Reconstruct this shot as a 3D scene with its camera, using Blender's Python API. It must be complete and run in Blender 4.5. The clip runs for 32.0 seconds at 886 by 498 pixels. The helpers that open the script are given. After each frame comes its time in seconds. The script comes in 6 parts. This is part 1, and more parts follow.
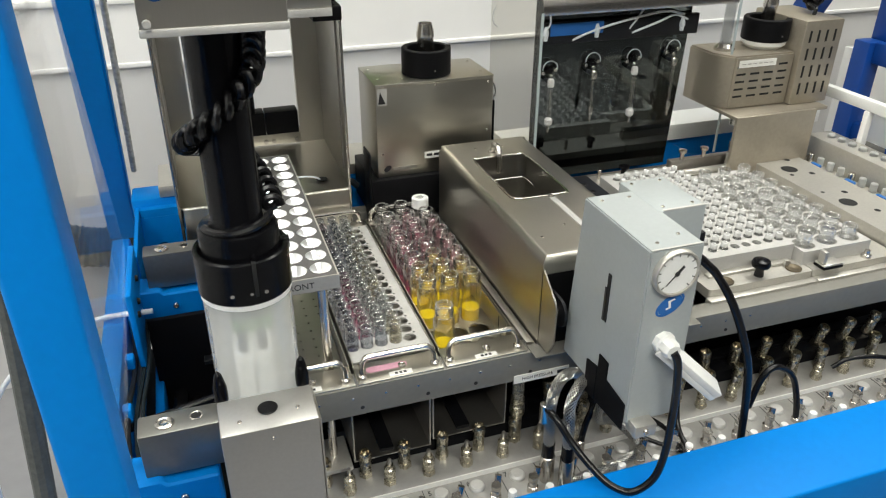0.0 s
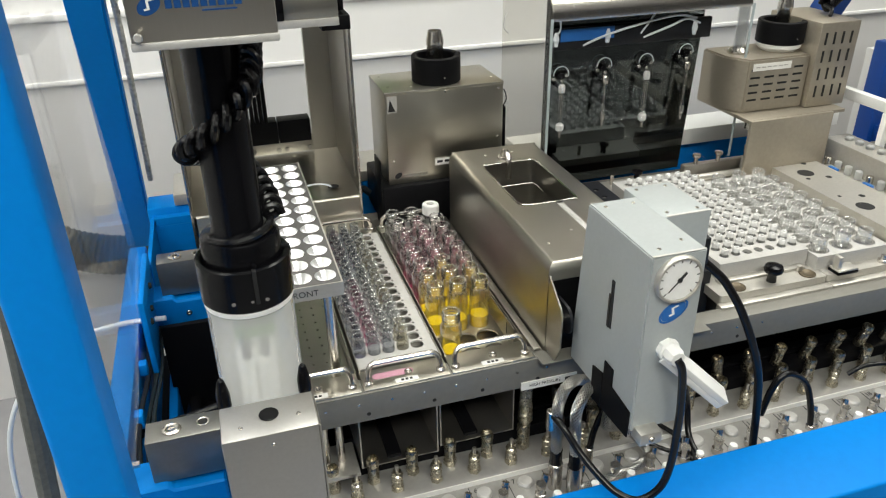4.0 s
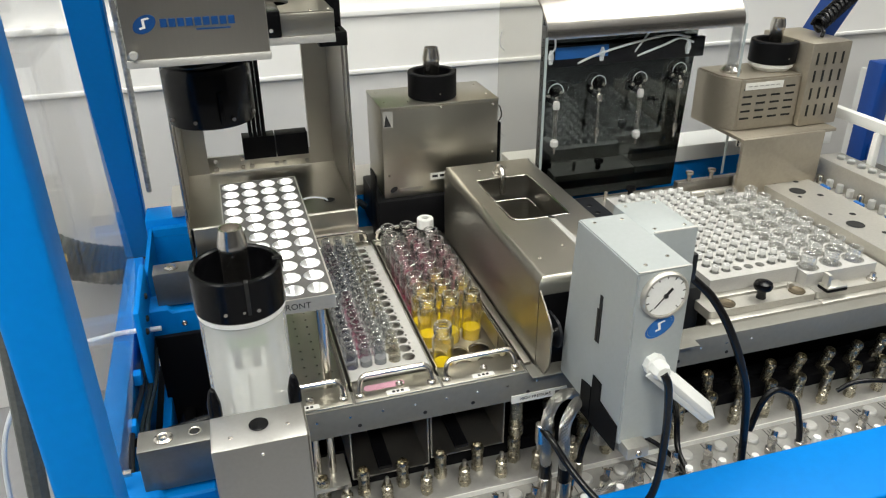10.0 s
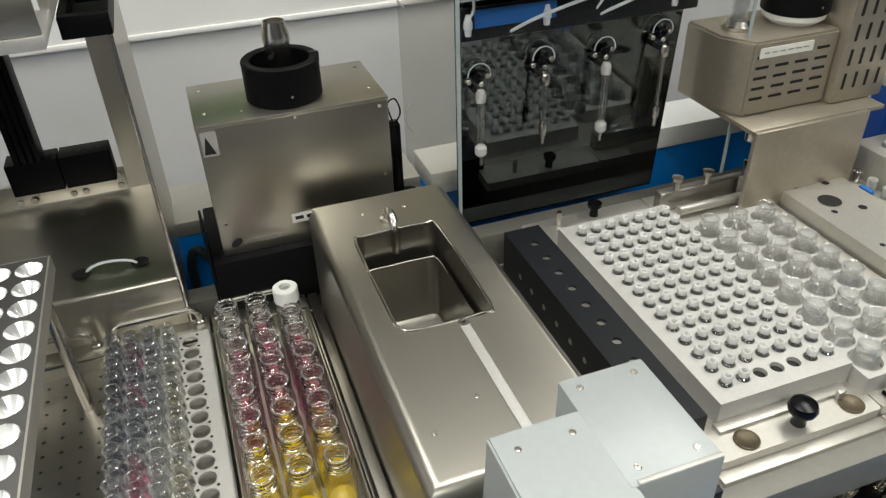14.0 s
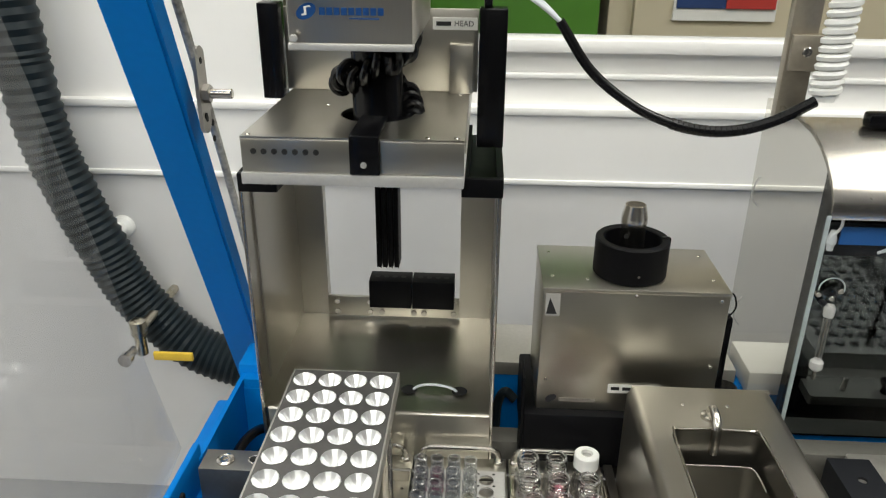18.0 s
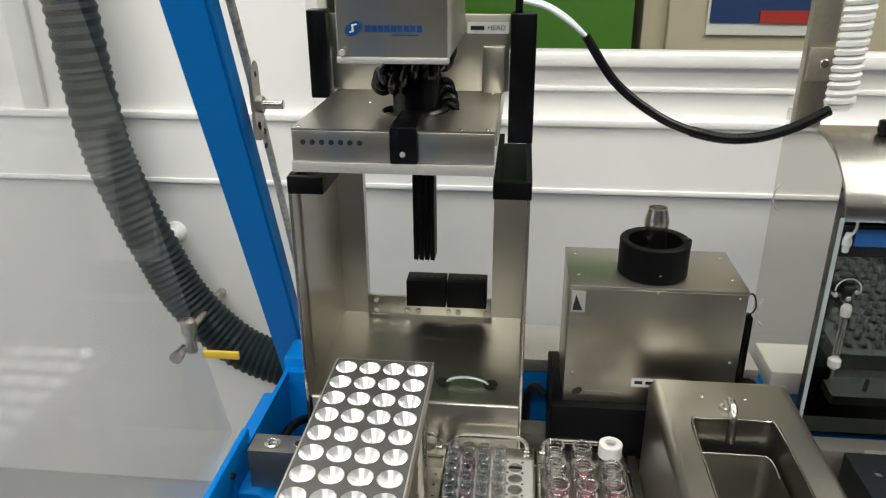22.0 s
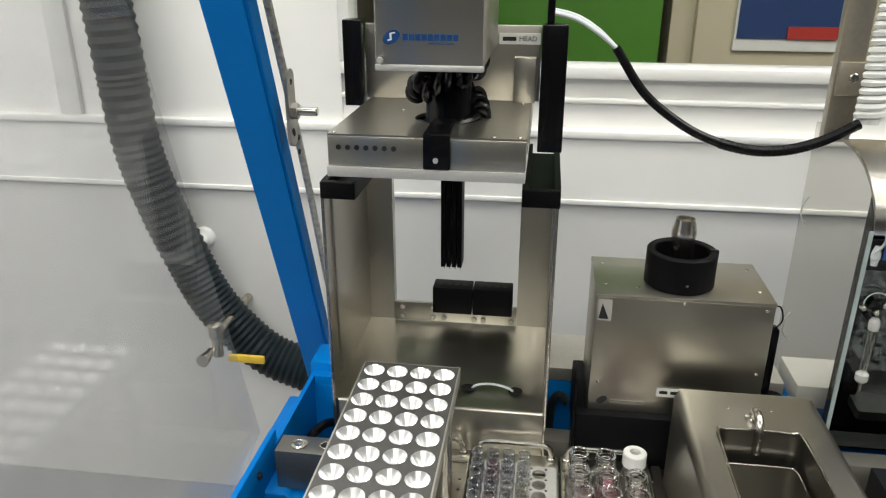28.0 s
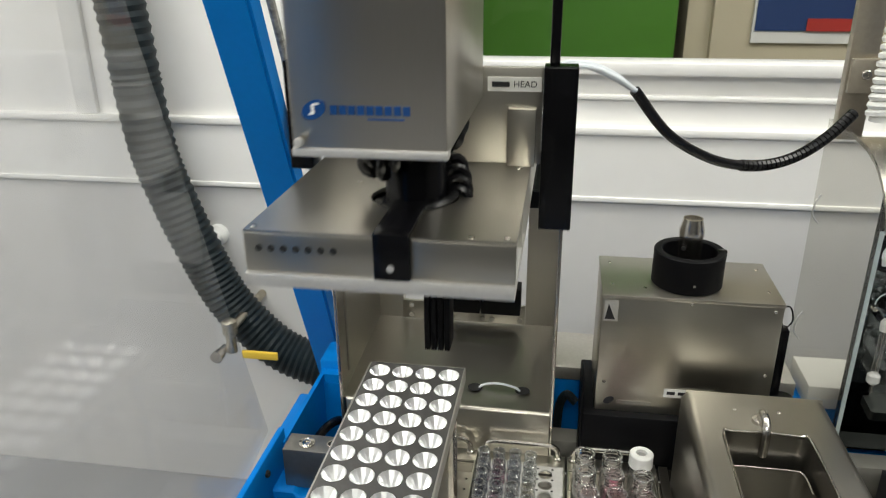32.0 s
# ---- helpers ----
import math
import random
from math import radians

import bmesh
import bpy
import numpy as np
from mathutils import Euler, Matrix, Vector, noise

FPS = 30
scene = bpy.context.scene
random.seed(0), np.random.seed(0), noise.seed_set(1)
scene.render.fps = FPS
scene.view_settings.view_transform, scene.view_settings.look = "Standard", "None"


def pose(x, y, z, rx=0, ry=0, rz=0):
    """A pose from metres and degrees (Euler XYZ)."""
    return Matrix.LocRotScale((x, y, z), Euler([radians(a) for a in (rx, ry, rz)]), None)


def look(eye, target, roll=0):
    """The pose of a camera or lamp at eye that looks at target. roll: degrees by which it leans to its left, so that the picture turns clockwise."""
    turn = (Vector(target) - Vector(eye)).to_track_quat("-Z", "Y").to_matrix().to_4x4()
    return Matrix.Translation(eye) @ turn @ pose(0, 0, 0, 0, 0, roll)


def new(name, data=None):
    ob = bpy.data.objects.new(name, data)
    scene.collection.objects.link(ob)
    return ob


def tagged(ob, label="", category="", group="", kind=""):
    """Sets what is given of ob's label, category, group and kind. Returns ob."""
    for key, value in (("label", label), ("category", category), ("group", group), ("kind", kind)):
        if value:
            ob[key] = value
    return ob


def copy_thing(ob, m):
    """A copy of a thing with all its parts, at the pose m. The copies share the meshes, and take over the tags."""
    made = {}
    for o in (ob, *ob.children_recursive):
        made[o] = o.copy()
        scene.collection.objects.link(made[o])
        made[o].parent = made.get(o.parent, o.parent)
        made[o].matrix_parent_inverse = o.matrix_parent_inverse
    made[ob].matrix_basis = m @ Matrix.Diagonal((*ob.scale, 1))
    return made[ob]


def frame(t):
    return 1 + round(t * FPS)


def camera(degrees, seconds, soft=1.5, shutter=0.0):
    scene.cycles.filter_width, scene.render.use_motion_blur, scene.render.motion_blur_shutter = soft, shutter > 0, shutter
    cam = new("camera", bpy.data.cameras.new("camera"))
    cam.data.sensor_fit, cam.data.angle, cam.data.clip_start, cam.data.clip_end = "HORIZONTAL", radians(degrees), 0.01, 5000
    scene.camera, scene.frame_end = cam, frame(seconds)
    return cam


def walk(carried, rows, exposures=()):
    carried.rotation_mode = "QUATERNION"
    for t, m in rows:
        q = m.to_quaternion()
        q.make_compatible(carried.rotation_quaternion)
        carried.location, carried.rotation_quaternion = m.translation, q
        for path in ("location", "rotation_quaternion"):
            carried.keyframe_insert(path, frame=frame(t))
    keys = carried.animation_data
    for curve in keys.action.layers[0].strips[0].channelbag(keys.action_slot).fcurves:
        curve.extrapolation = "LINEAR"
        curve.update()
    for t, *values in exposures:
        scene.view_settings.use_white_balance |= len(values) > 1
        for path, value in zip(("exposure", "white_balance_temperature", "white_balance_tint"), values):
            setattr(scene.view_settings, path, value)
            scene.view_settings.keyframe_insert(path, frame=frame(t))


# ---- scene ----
cam = camera(61.1, 32.0, soft=1.15, shutter=0.5)
PATH = [
    (0, (0.02, 0.004, 1.373), (0.585, 1.669, 0.419), 0.2),
    (0.5, (0.022, -0.002, 1.371), (0.578, 1.674, 0.431), -0.2),
    (1, (0.021, -0.002, 1.373), (0.573, 1.674, 0.432), -0.3),
    (1.5, (0.023, -0.003, 1.373), (0.567, 1.674, 0.431), -0.5),
    (2, (0.028, -0.005, 1.374), (0.557, 1.68, 0.434), -0.6),
    (2.5, (0.033, -0.007, 1.374), (0.544, 1.683, 0.436), -1.0),
    (3, (0.032, -0.008, 1.375), (0.541, 1.684, 0.438), -1.1),
    (3.5, (0.035, -0.004, 1.375), (0.543, 1.687, 0.437), -1.1),
    (5.5, (0.045, -0.002, 1.375), (0.532, 1.691, 0.427), -1.0),
    (6, (0.048, 0.0, 1.376), (0.532, 1.692, 0.426), -1.1),
    (6.5, (0.05, 0.003, 1.376), (0.526, 1.697, 0.425), -0.9),
    (7, (0.049, 0.001, 1.375), (0.528, 1.696, 0.426), -1.0),
    (7.5, (0.052, 0.0, 1.379), (0.528, 1.693, 0.427), -1.1),
    (8, (0.05, -0.004, 1.378), (0.532, 1.692, 0.435), -0.8),
    (8.5, (0.046, -0.007, 1.38), (0.53, 1.693, 0.445), -0.6),
    (9, (0.043, -0.008, 1.378), (0.535, 1.697, 0.454), -0.3),
    (9.5, (0.042, -0.009, 1.377), (0.543, 1.698, 0.464), -0.2),
    (10, (0.044, -0.014, 1.38), (0.553, 1.694, 0.471), -0.5),
    (10.5, (0.05, -0.014, 1.381), (0.557, 1.693, 0.47), -0.2),
    (11, (0.064, -0.005, 1.374), (0.561, 1.689, 0.433), 0.2),
    (11.5, (0.103, 0.097, 1.369), (0.703, 1.696, 0.328), 0.0),
    (12, (0.137, 0.228, 1.383), (0.872, 1.767, 0.336), -2.5),
    (12.5, (0.178, 0.282, 1.37), (0.952, 1.78, 0.295), -3.0),
    (13, (0.238, 0.308, 1.358), (0.833, 1.874, 0.266), -2.3),
    (13.5, (0.263, 0.314, 1.352), (0.77, 1.903, 0.248), -2.1),
    (14, (0.253, 0.339, 1.356), (0.79, 1.901, 0.228), -1.9),
    (14.5, (0.243, 0.346, 1.357), (0.715, 1.96, 0.275), -2.1),
    (15, (0.207, 0.337, 1.386), (0.367, 2.112, 0.479), 0.0),
    (15.5, (0.184, 0.337, 1.396), (0.178, 2.167, 0.591), 1.2),
    (17.5, (0.187, 0.344, 1.398), (0.105, 2.168, 0.582), 0.6),
    (18, (0.187, 0.341, 1.399), (0.093, 2.167, 0.588), 0.5),
    (18.5, (0.185, 0.337, 1.4), (0.08, 2.163, 0.592), 0.5),
    (19, (0.187, 0.335, 1.401), (0.064, 2.162, 0.597), 0.1),
    (19.5, (0.188, 0.33, 1.402), (0.064, 2.159, 0.603), 0.1),
    (20, (0.188, 0.325, 1.401), (0.06, 2.158, 0.61), 0.3),
    (20.5, (0.19, 0.32, 1.402), (0.049, 2.152, 0.612), 0.1),
    (21, (0.19, 0.312, 1.404), (0.037, 2.142, 0.612), -0.1),
    (21.5, (0.195, 0.303, 1.404), (0.018, 2.134, 0.619), -0.3),
    (22, (0.194, 0.289, 1.405), (0.001, 2.123, 0.631), -0.3),
    (22.5, (0.192, 0.28, 1.404), (-0.019, 2.117, 0.64), -0.2),
    (23, (0.193, 0.282, 1.403), (-0.027, 2.12, 0.646), -0.1),
    (23.5, (0.189, 0.278, 1.403), (-0.029, 2.12, 0.656), 0.1),
    (24, (0.191, 0.277, 1.403), (-0.037, 2.121, 0.665), -0.1),
    (24.5, (0.187, 0.275, 1.405), (-0.036, 2.121, 0.667), 0.0),
    (25, (0.185, 0.274, 1.403), (-0.042, 2.122, 0.671), 0.1),
    (25.5, (0.184, 0.273, 1.406), (-0.044, 2.118, 0.667), -0.0),
    (27.5, (0.185, 0.274, 1.406), (-0.052, 2.114, 0.659), 0.2),
    (28, (0.187, 0.276, 1.403), (-0.06, 2.117, 0.661), 0.1),
    (28.5, (0.185, 0.276, 1.407), (-0.055, 2.115, 0.658), 0.1),
    (29, (0.188, 0.277, 1.405), (-0.057, 2.118, 0.661), 0.1),
    (29.5, (0.191, 0.278, 1.404), (-0.066, 2.117, 0.663), 0.1),
    (30, (0.191, 0.277, 1.403), (-0.072, 2.118, 0.667), -0.1),
    (30.5, (0.19, 0.277, 1.403), (-0.084, 2.116, 0.667), -0.0),
    (31, (0.188, 0.276, 1.403), (-0.083, 2.114, 0.661), 0.0),
    (31.5, (0.193, 0.273, 1.401), (-0.086, 2.112, 0.667), -0.1),
    (32, (0.201, 0.281, 1.41), (-0.098, 2.107, 0.65), -0.6),
]
walk(cam, [(t, look(eye, target, roll)) for t, eye, target, roll in PATH], [(0, 0.08), (11, 0.08), (12.0, -0.1), (12.8, -0.28), (14.5, -0.3), (15.5, -0.15), (32, -0.15)])

# ---- world, lights, exposure ----
world = bpy.data.worlds.new("world")
scene.world = world
world.use_nodes = True
world.node_tree.nodes["Background"].inputs[0].default_value = (0.85, 0.9, 1.0, 1)
world.node_tree.nodes["Background"].inputs[1].default_value = 0.05
LAMPS = [(0.15, 0.98, 2.52, 1.6, 0.4, 12.0), (0.15, -0.9, 2.52, 1.5, 0.5, 34.0), (1.5, 0.8, 2.52, 0.5, 1.3, 19.0), (-1.0, 0.0, 2.52, 0.5, 1.5, 12.0)]
for lx, ly, lz, lw, lh, power in LAMPS:
    lamp = bpy.data.lights.new("ceiling_lamp", "AREA")
    lamp.shape, lamp.size, lamp.size_y, lamp.energy = "RECTANGLE", lw, lh, power
    lamp.color = (0.985, 0.99, 0.90)
    new("ceiling_lamp", lamp).matrix_world = pose(lx, ly, lz - 0.03)


# ---- materials ----
def material(name, color, rough=0.5, metal=0.0, vary=0.12, scale=40.0, bump=0.0, bump_scale=300.0, stretch=(1, 1, 1), alpha=1.0,
             transmission=0.0, ior=1.45, coat=0.0, rough_vary=0.0, emit=0.0, island=False, random_tint=0.0):
    m = bpy.data.materials.new(name)
    m.use_nodes = True
    nt = m.node_tree
    n, l = nt.nodes, nt.links
    p = n["Principled BSDF"]
    p.inputs["Base Color"].default_value = (*color, 1)
    p.inputs["Roughness"].default_value = rough
    p.inputs["Metallic"].default_value = metal
    p.inputs["IOR"].default_value = ior
    p.inputs["Transmission Weight"].default_value = transmission
    p.inputs["Coat Weight"].default_value = coat
    p.inputs["Alpha"].default_value = alpha
    if emit:
        p.inputs["Emission Color"].default_value = (*color, 1)
        p.inputs["Emission Strength"].default_value = emit
    tc = n.new("ShaderNodeTexCoord")
    mp = n.new("ShaderNodeMapping")
    mp.inputs["Scale"].default_value = stretch
    l.new(tc.outputs["Object"], mp.inputs["Vector"])
    if vary:
        big = n.new("ShaderNodeTexNoise")
        big.inputs["Scale"].default_value, big.inputs["Detail"].default_value = min(scale * 0.25, 14), 3
        fine = n.new("ShaderNodeTexNoise")
        fine.inputs["Scale"].default_value, fine.inputs["Detail"].default_value = scale * 5, 4
        l.new(tc.outputs["Object"], big.inputs["Vector"])
        l.new(mp.outputs[0], fine.inputs["Vector"])
        add = n.new("ShaderNodeMath")
        add.operation = "ADD"
        l.new(big.outputs["Fac"], add.inputs[0])
        l.new(fine.outputs["Fac"], add.inputs[1])
        ramp = n.new("ShaderNodeMapRange")
        ramp.inputs["From Min"].default_value, ramp.inputs["From Max"].default_value = 0.6, 1.4
        ramp.inputs["To Min"].default_value, ramp.inputs["To Max"].default_value = 1 - vary, 1 + vary
        l.new(add.outputs[0], ramp.inputs["Value"])
        mul = n.new("ShaderNodeMix")
        mul.data_type, mul.blend_type = "RGBA", "MULTIPLY"
        mul.inputs["Factor"].default_value = 1.0
        mul.inputs["A"].default_value = (*color, 1)
        l.new(ramp.outputs[0], mul.inputs["B"])
        l.new(mul.outputs["Result"], p.inputs["Base Color"])
        if rough_vary:
            rr = n.new("ShaderNodeMapRange")
            rr.inputs["From Min"].default_value, rr.inputs["From Max"].default_value = 0.6, 1.4
            rr.inputs["To Min"].default_value, rr.inputs["To Max"].default_value = max(0.02, rough - rough_vary), rough + rough_vary
            l.new(add.outputs[0], rr.inputs["Value"])
            l.new(rr.outputs[0], p.inputs["Roughness"])
    if bump:
        bn = n.new("ShaderNodeTexNoise")
        bn.inputs["Scale"].default_value, bn.inputs["Detail"].default_value = bump_scale, 3
        l.new(mp.outputs[0], bn.inputs["Vector"])
        bp = n.new("ShaderNodeBump")
        bp.inputs["Strength"].default_value, bp.inputs["Distance"].default_value = bump, 0.001
        l.new(bn.outputs["Fac"], bp.inputs["Height"])
        l.new(bp.outputs[0], p.inputs["Normal"])
    return m


def sheet_glass(name, tint, gloss=0.35, power=4.0, low=0.015):
    """A clear sheet: see-through, with a gloss that grows at grazing angles."""
    m = bpy.data.materials.new(name)
    m.use_nodes = True
    nt = m.node_tree
    n, l = nt.nodes, nt.links
    n.remove(n["Principled BSDF"])
    tr = n.new("ShaderNodeBsdfTransparent")
    tr.inputs[0].default_value = (*tint, 1)
    gl = n.new("ShaderNodeBsdfGlossy")
    gl.inputs["Roughness"].default_value = 0.03
    gl.inputs["Color"].default_value = (1, 1, 1, 1)
    lw = n.new("ShaderNodeLayerWeight")
    lw.inputs["Blend"].default_value = 0.5
    pw = n.new("ShaderNodeMath")
    pw.operation, pw.inputs[1].default_value = "POWER", power
    l.new(lw.outputs["Facing"], pw.inputs[0])
    fr = n.new("ShaderNodeMapRange")
    fr.inputs["To Min"].default_value, fr.inputs["To Max"].default_value = low, gloss
    l.new(pw.outputs[0], fr.inputs["Value"])
    mx = n.new("ShaderNodeMixShader")
    l.new(fr.outputs[0], mx.inputs[0])
    l.new(tr.outputs[0], mx.inputs[1])
    l.new(gl.outputs[0], mx.inputs[2])
    l.new(mx.outputs[0], n["Material Output"].inputs["Surface"])
    return m


def thin_glass(name, tint, milk, gloss=0.75, power=2.6, low=0.05, mottle=0.5):
    """Thin vial glass: see-through, a little cloudy, with gloss that grows at grazing angles."""
    m = sheet_glass(name, tint, gloss, power, low)
    n, l = m.node_tree.nodes, m.node_tree.links
    top = n["Material Output"].inputs["Surface"].links[0].from_node
    cloud = n.new("ShaderNodeBsdfPrincipled")
    cloud.inputs["Base Color"].default_value = (0.78, 0.78, 0.77, 1)
    cloud.inputs["Roughness"].default_value = 0.2
    noise = n.new("ShaderNodeTexNoise")
    noise.inputs["Scale"].default_value = 90.0
    tc = n.new("ShaderNodeTexCoord")
    l.new(tc.outputs["Object"], noise.inputs["Vector"])
    span = n.new("ShaderNodeMapRange")
    span.inputs["To Min"].default_value, span.inputs["To Max"].default_value = milk * (1 - mottle), milk * (1 + mottle)
    l.new(noise.outputs["Fac"], span.inputs["Value"])
    mx = n.new("ShaderNodeMixShader")
    l.new(span.outputs[0], mx.inputs[0])
    l.new(top.outputs[0], mx.inputs[1])
    l.new(cloud.outputs[0], mx.inputs[2])
    l.new(mx.outputs[0], n["Material Output"].inputs["Surface"])
    return m


STEEL = material("brushed_steel", (0.51, 0.488, 0.43), 0.33, 1.0, 0.035, 500, 0.02, 500, (0.03, 1, 1))
STEEL_V = material("brushed_steel_upright", (0.475, 0.453, 0.405), 0.32, 1.0, 0.035, 500, 0.02, 500, (1, 0.03, 0.03))
POLISHED = material("polished_steel", (0.62, 0.59, 0.55), 0.24, 1.0, 0.04, 50, rough_vary=0.04)
DULL = material("dull_steel", (0.44, 0.42, 0.39), 0.40, 1.0, 0.07, 50, 0.04, 350, rough_vary=0.05)
BEAM = material("dark_beam_steel", (0.195, 0.188, 0.168), 0.48, 0.2, 0.10, 30, 0.04, 350, rough_vary=0.06)
ALU = material("anodised_aluminium", (0.57, 0.55, 0.505), 0.42, 0.75, 0.08, 50, 0.08, 700)
SHEET = material("brushed_grey_sheet", (0.50, 0.49, 0.47), 0.38, 0.85, 0.05, 60, 0.03, 500)
ALU_LIGHT = material("bead_blasted_aluminium", (0.55, 0.54, 0.52), 0.5, 0.45, 0.07, 60, 0.12, 900)
TRAYTOP = material("grey_anodised_plate", (0.15, 0.145, 0.14), 0.5, 0.6, 0.08, 60, 0.1, 800)
FUNNEL = material("bright_turned_aluminium", (0.97, 0.97, 0.97), 0.29, 0.95, 0.02, 80)
BEIGE = material("beige_steel_sheet", (0.40, 0.36, 0.295), 0.4, 0.7, 0.10, 40, 0.08, 500, rough_vary=0.06)
GREYBOX = material("grey_powder_coat", (0.40, 0.43, 0.435), 0.42, 0.2, 0.04, 50, 0.06, 1200)
BLUE = material("blue_powder_coat", (0.0006, 0.196, 0.63), 0.45, 0.0, 0.05, 25, 0.05, 900, ior=1.2)
BLACK = material("black_plastic", (0.004, 0.004, 0.005), 0.22, 0.0, 0.15, 60, 0.03, 600, ior=1.3)
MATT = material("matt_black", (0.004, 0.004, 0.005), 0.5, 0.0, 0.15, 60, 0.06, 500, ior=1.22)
CHAR = material("charcoal_plastic", (0.012, 0.013, 0.016), 0.42, 0.0, 0.12, 60, 0.05, 600, ior=1.33)
RUBBER = material("black_rubber", (0.006, 0.006, 0.007), 0.26, 0.0, 0.25, 80, 0.06, 400, ior=1.38)
GLOSSBLACK = material("black_mirror_acrylic", (0.105, 0.118, 0.12), 0.012, 1.0, 0.0)
BASIN = material("dark_polished_basin", (0.40, 0.385, 0.35), 0.3, 1.0, 0.0)
ACRYL_F = sheet_glass("thin_clear_acrylic", (0.985, 0.985, 0.985), 0.2, 5.0, 0.004)
# near-black for flat pieces that paint the shade inside holes and slots
HOLE_SHADE = material("recess_shade", (0.012, 0.012, 0.012), 0.7, 0.0, 0.1, 40)
WHITE = material("white_plastic", (0.80, 0.80, 0.78), 0.38, 0.0, 0.04, 60)
LABEL = material("white_label_tape", (0.78, 0.77, 0.73), 0.45, 0.0, 0.05, 80)
FROST = material("frosted_plastic", (0.88, 0.89, 0.88), 0.4, 0.0, 0.03, 40, transmission=0.8, ior=1.12)
MILKY = thin_glass("milky_barrel_plastic", (0.97, 0.975, 0.97), 0.36, 0.3, 3.0, 0.02, 0.05)
SEAL = material("worn_grey_seal", (0.075, 0.08, 0.078), 0.6, 0.0, 0.35, 60, 0.2, 300)
WALLW = material("white_wall_panel", (0.84, 0.83, 0.81), 0.42, 0.0, 0.02, 4, 0.02, 200)
WALLG = material("grey_wall_panel", (0.69, 0.68, 0.665), 0.25, 0.0, 0.03, 4, 0.01, 200)
FLOORM = material("grey_worktop", (0.28, 0.28, 0.29), 0.35, 0.0, 0.08, 6, 0.05, 200)
CEIL = material("white_ceiling", (0.75, 0.75, 0.74), 0.8, 0.0, 0.05, 8, 0.1, 300)
# for the unseen front wall, kept dark so the glossy panel reflects black
ROOMDARK = material("dark_unseen_wall", (0.10, 0.10, 0.105), 0.6, 0.0, 0.08, 5, 0.05, 200)
DARKROOM = material("room_paint", (0.45, 0.44, 0.42), 0.7, 0.0, 0.06, 5, 0.05, 200)
GLASS = thin_glass("clear_vial_glass", (0.945, 0.94, 0.94), 0.012, 0.85, 2.0, 0.04)
GLASS_B = thin_glass("blue_tinted_vial_glass", (0.80, 0.815, 0.845), 0.02)
GLASS_W = thin_glass("cloudy_vial_glass", (0.85, 0.86, 0.86), 0.03)
GLASS_V = thin_glass("clear_wide_glass", (0.95, 0.955, 0.955), 0.012, 0.6, 2.6, 0.05)
LIP = thin_glass("vial_lip_glass", (0.90, 0.905, 0.905), 0.11, 0.7, 2.4, 0.06)
GLASS_N = thin_glass("thin_neck_glass", (0.92, 0.925, 0.925), 0.02, 0.9, 1.8, 0.06)
GLASS_P = thin_glass("pink_tinted_vial_glass", (0.90, 0.815, 0.84), 0.012, 0.85, 2.0, 0.04)
NECK = material("clear_neck_glass", (0.93, 0.925, 0.92), 0.04, 0.0, 0.0, transmission=1.0, ior=1.42)
NECK_P = material("pink_neck_glass", (0.93, 0.865, 0.88), 0.04, 0.0, 0.0, transmission=1.0, ior=1.42)
NECK_Y = material("straw_neck_glass", (0.93, 0.90, 0.82), 0.04, 0.0, 0.0, transmission=1.0, ior=1.42)
CAPW = thin_glass("translucent_cap_plastic", (0.92, 0.91, 0.905), 0.72, 0.4, 2.5, 0.04, 0.1)
# the milk paints white reflections on the side screen as an even haze
SCREEN = thin_glass("hazed_clear_acrylic", (0.955, 0.96, 0.97), 0.05, 0.35, 3.5, 0.03)
# same blue as the machine frame, darkened: the shade is in the colour
BLUE_SHADED = material("blue_paint_shaded", (0.003, 0.050, 0.26), 0.4, 0.0, 0.06, 25, 0.05, 900)
LOGO_D = material("dark_logo_blue", (0.006, 0.055, 0.20), 0.4, 0.0, 0.05, 60)
GLASS_PS = thin_glass("pink_tinted_small_glass", (0.86, 0.79, 0.825), 0.02)
GLASS_Y = thin_glass("straw_tinted_vial_glass", (0.93, 0.895, 0.79), 0.012, 0.85, 2.0, 0.04)
GLASS_YS = thin_glass("straw_tinted_small_glass", (0.88, 0.865, 0.81), 0.025)
YELLOW = material("yellow_solution", (0.93, 0.74, 0.01), 0.05, 0.0, 0.0, transmission=0.35, ior=1.33)
PINK = material("pink_residue", (0.50, 0.10, 0.20), 0.3, 0.0, 0.15, 80)
STAIN = material("pink_ink_stain", (0.62, 0.33, 0.42), 0.4, 0.3, 0.25, 120)
INDIGO = material("dark_indigo_residue", (0.05, 0.045, 0.10), 0.3, 0.0, 0.15, 80)
PALE = material("pale_cloudy_solution", (0.70, 0.70, 0.68), 0.2, 0.0, 0.0, transmission=0.6, ior=1.33)
ACRYL = sheet_glass("clear_acrylic", (0.96, 0.965, 0.97), 0.3)
ACRYL_G = thin_glass("smoky_acrylic", (0.86, 0.855, 0.83), 0.02, 0.25, 4.0, 0.015)
EDGE = material("acrylic_edge_glint", (0.40, 0.46, 0.47), 0.25, 0.0, 0.2, 60)
INK = material("printed_ink", (0.02, 0.02, 0.022), 0.5, 0.0, 0.0)
LOGO = material("logo_blue", (0.02, 0.13, 0.42), 0.4, 0.0, 0.05, 60)
GREEN = material("green_board", (0.075, 0.23, 0.02), 0.55, 0.0, 0.08, 6)
CREAM = material("cream_cupboard", (0.60, 0.53, 0.38), 0.5, 0.0, 0.05, 6)
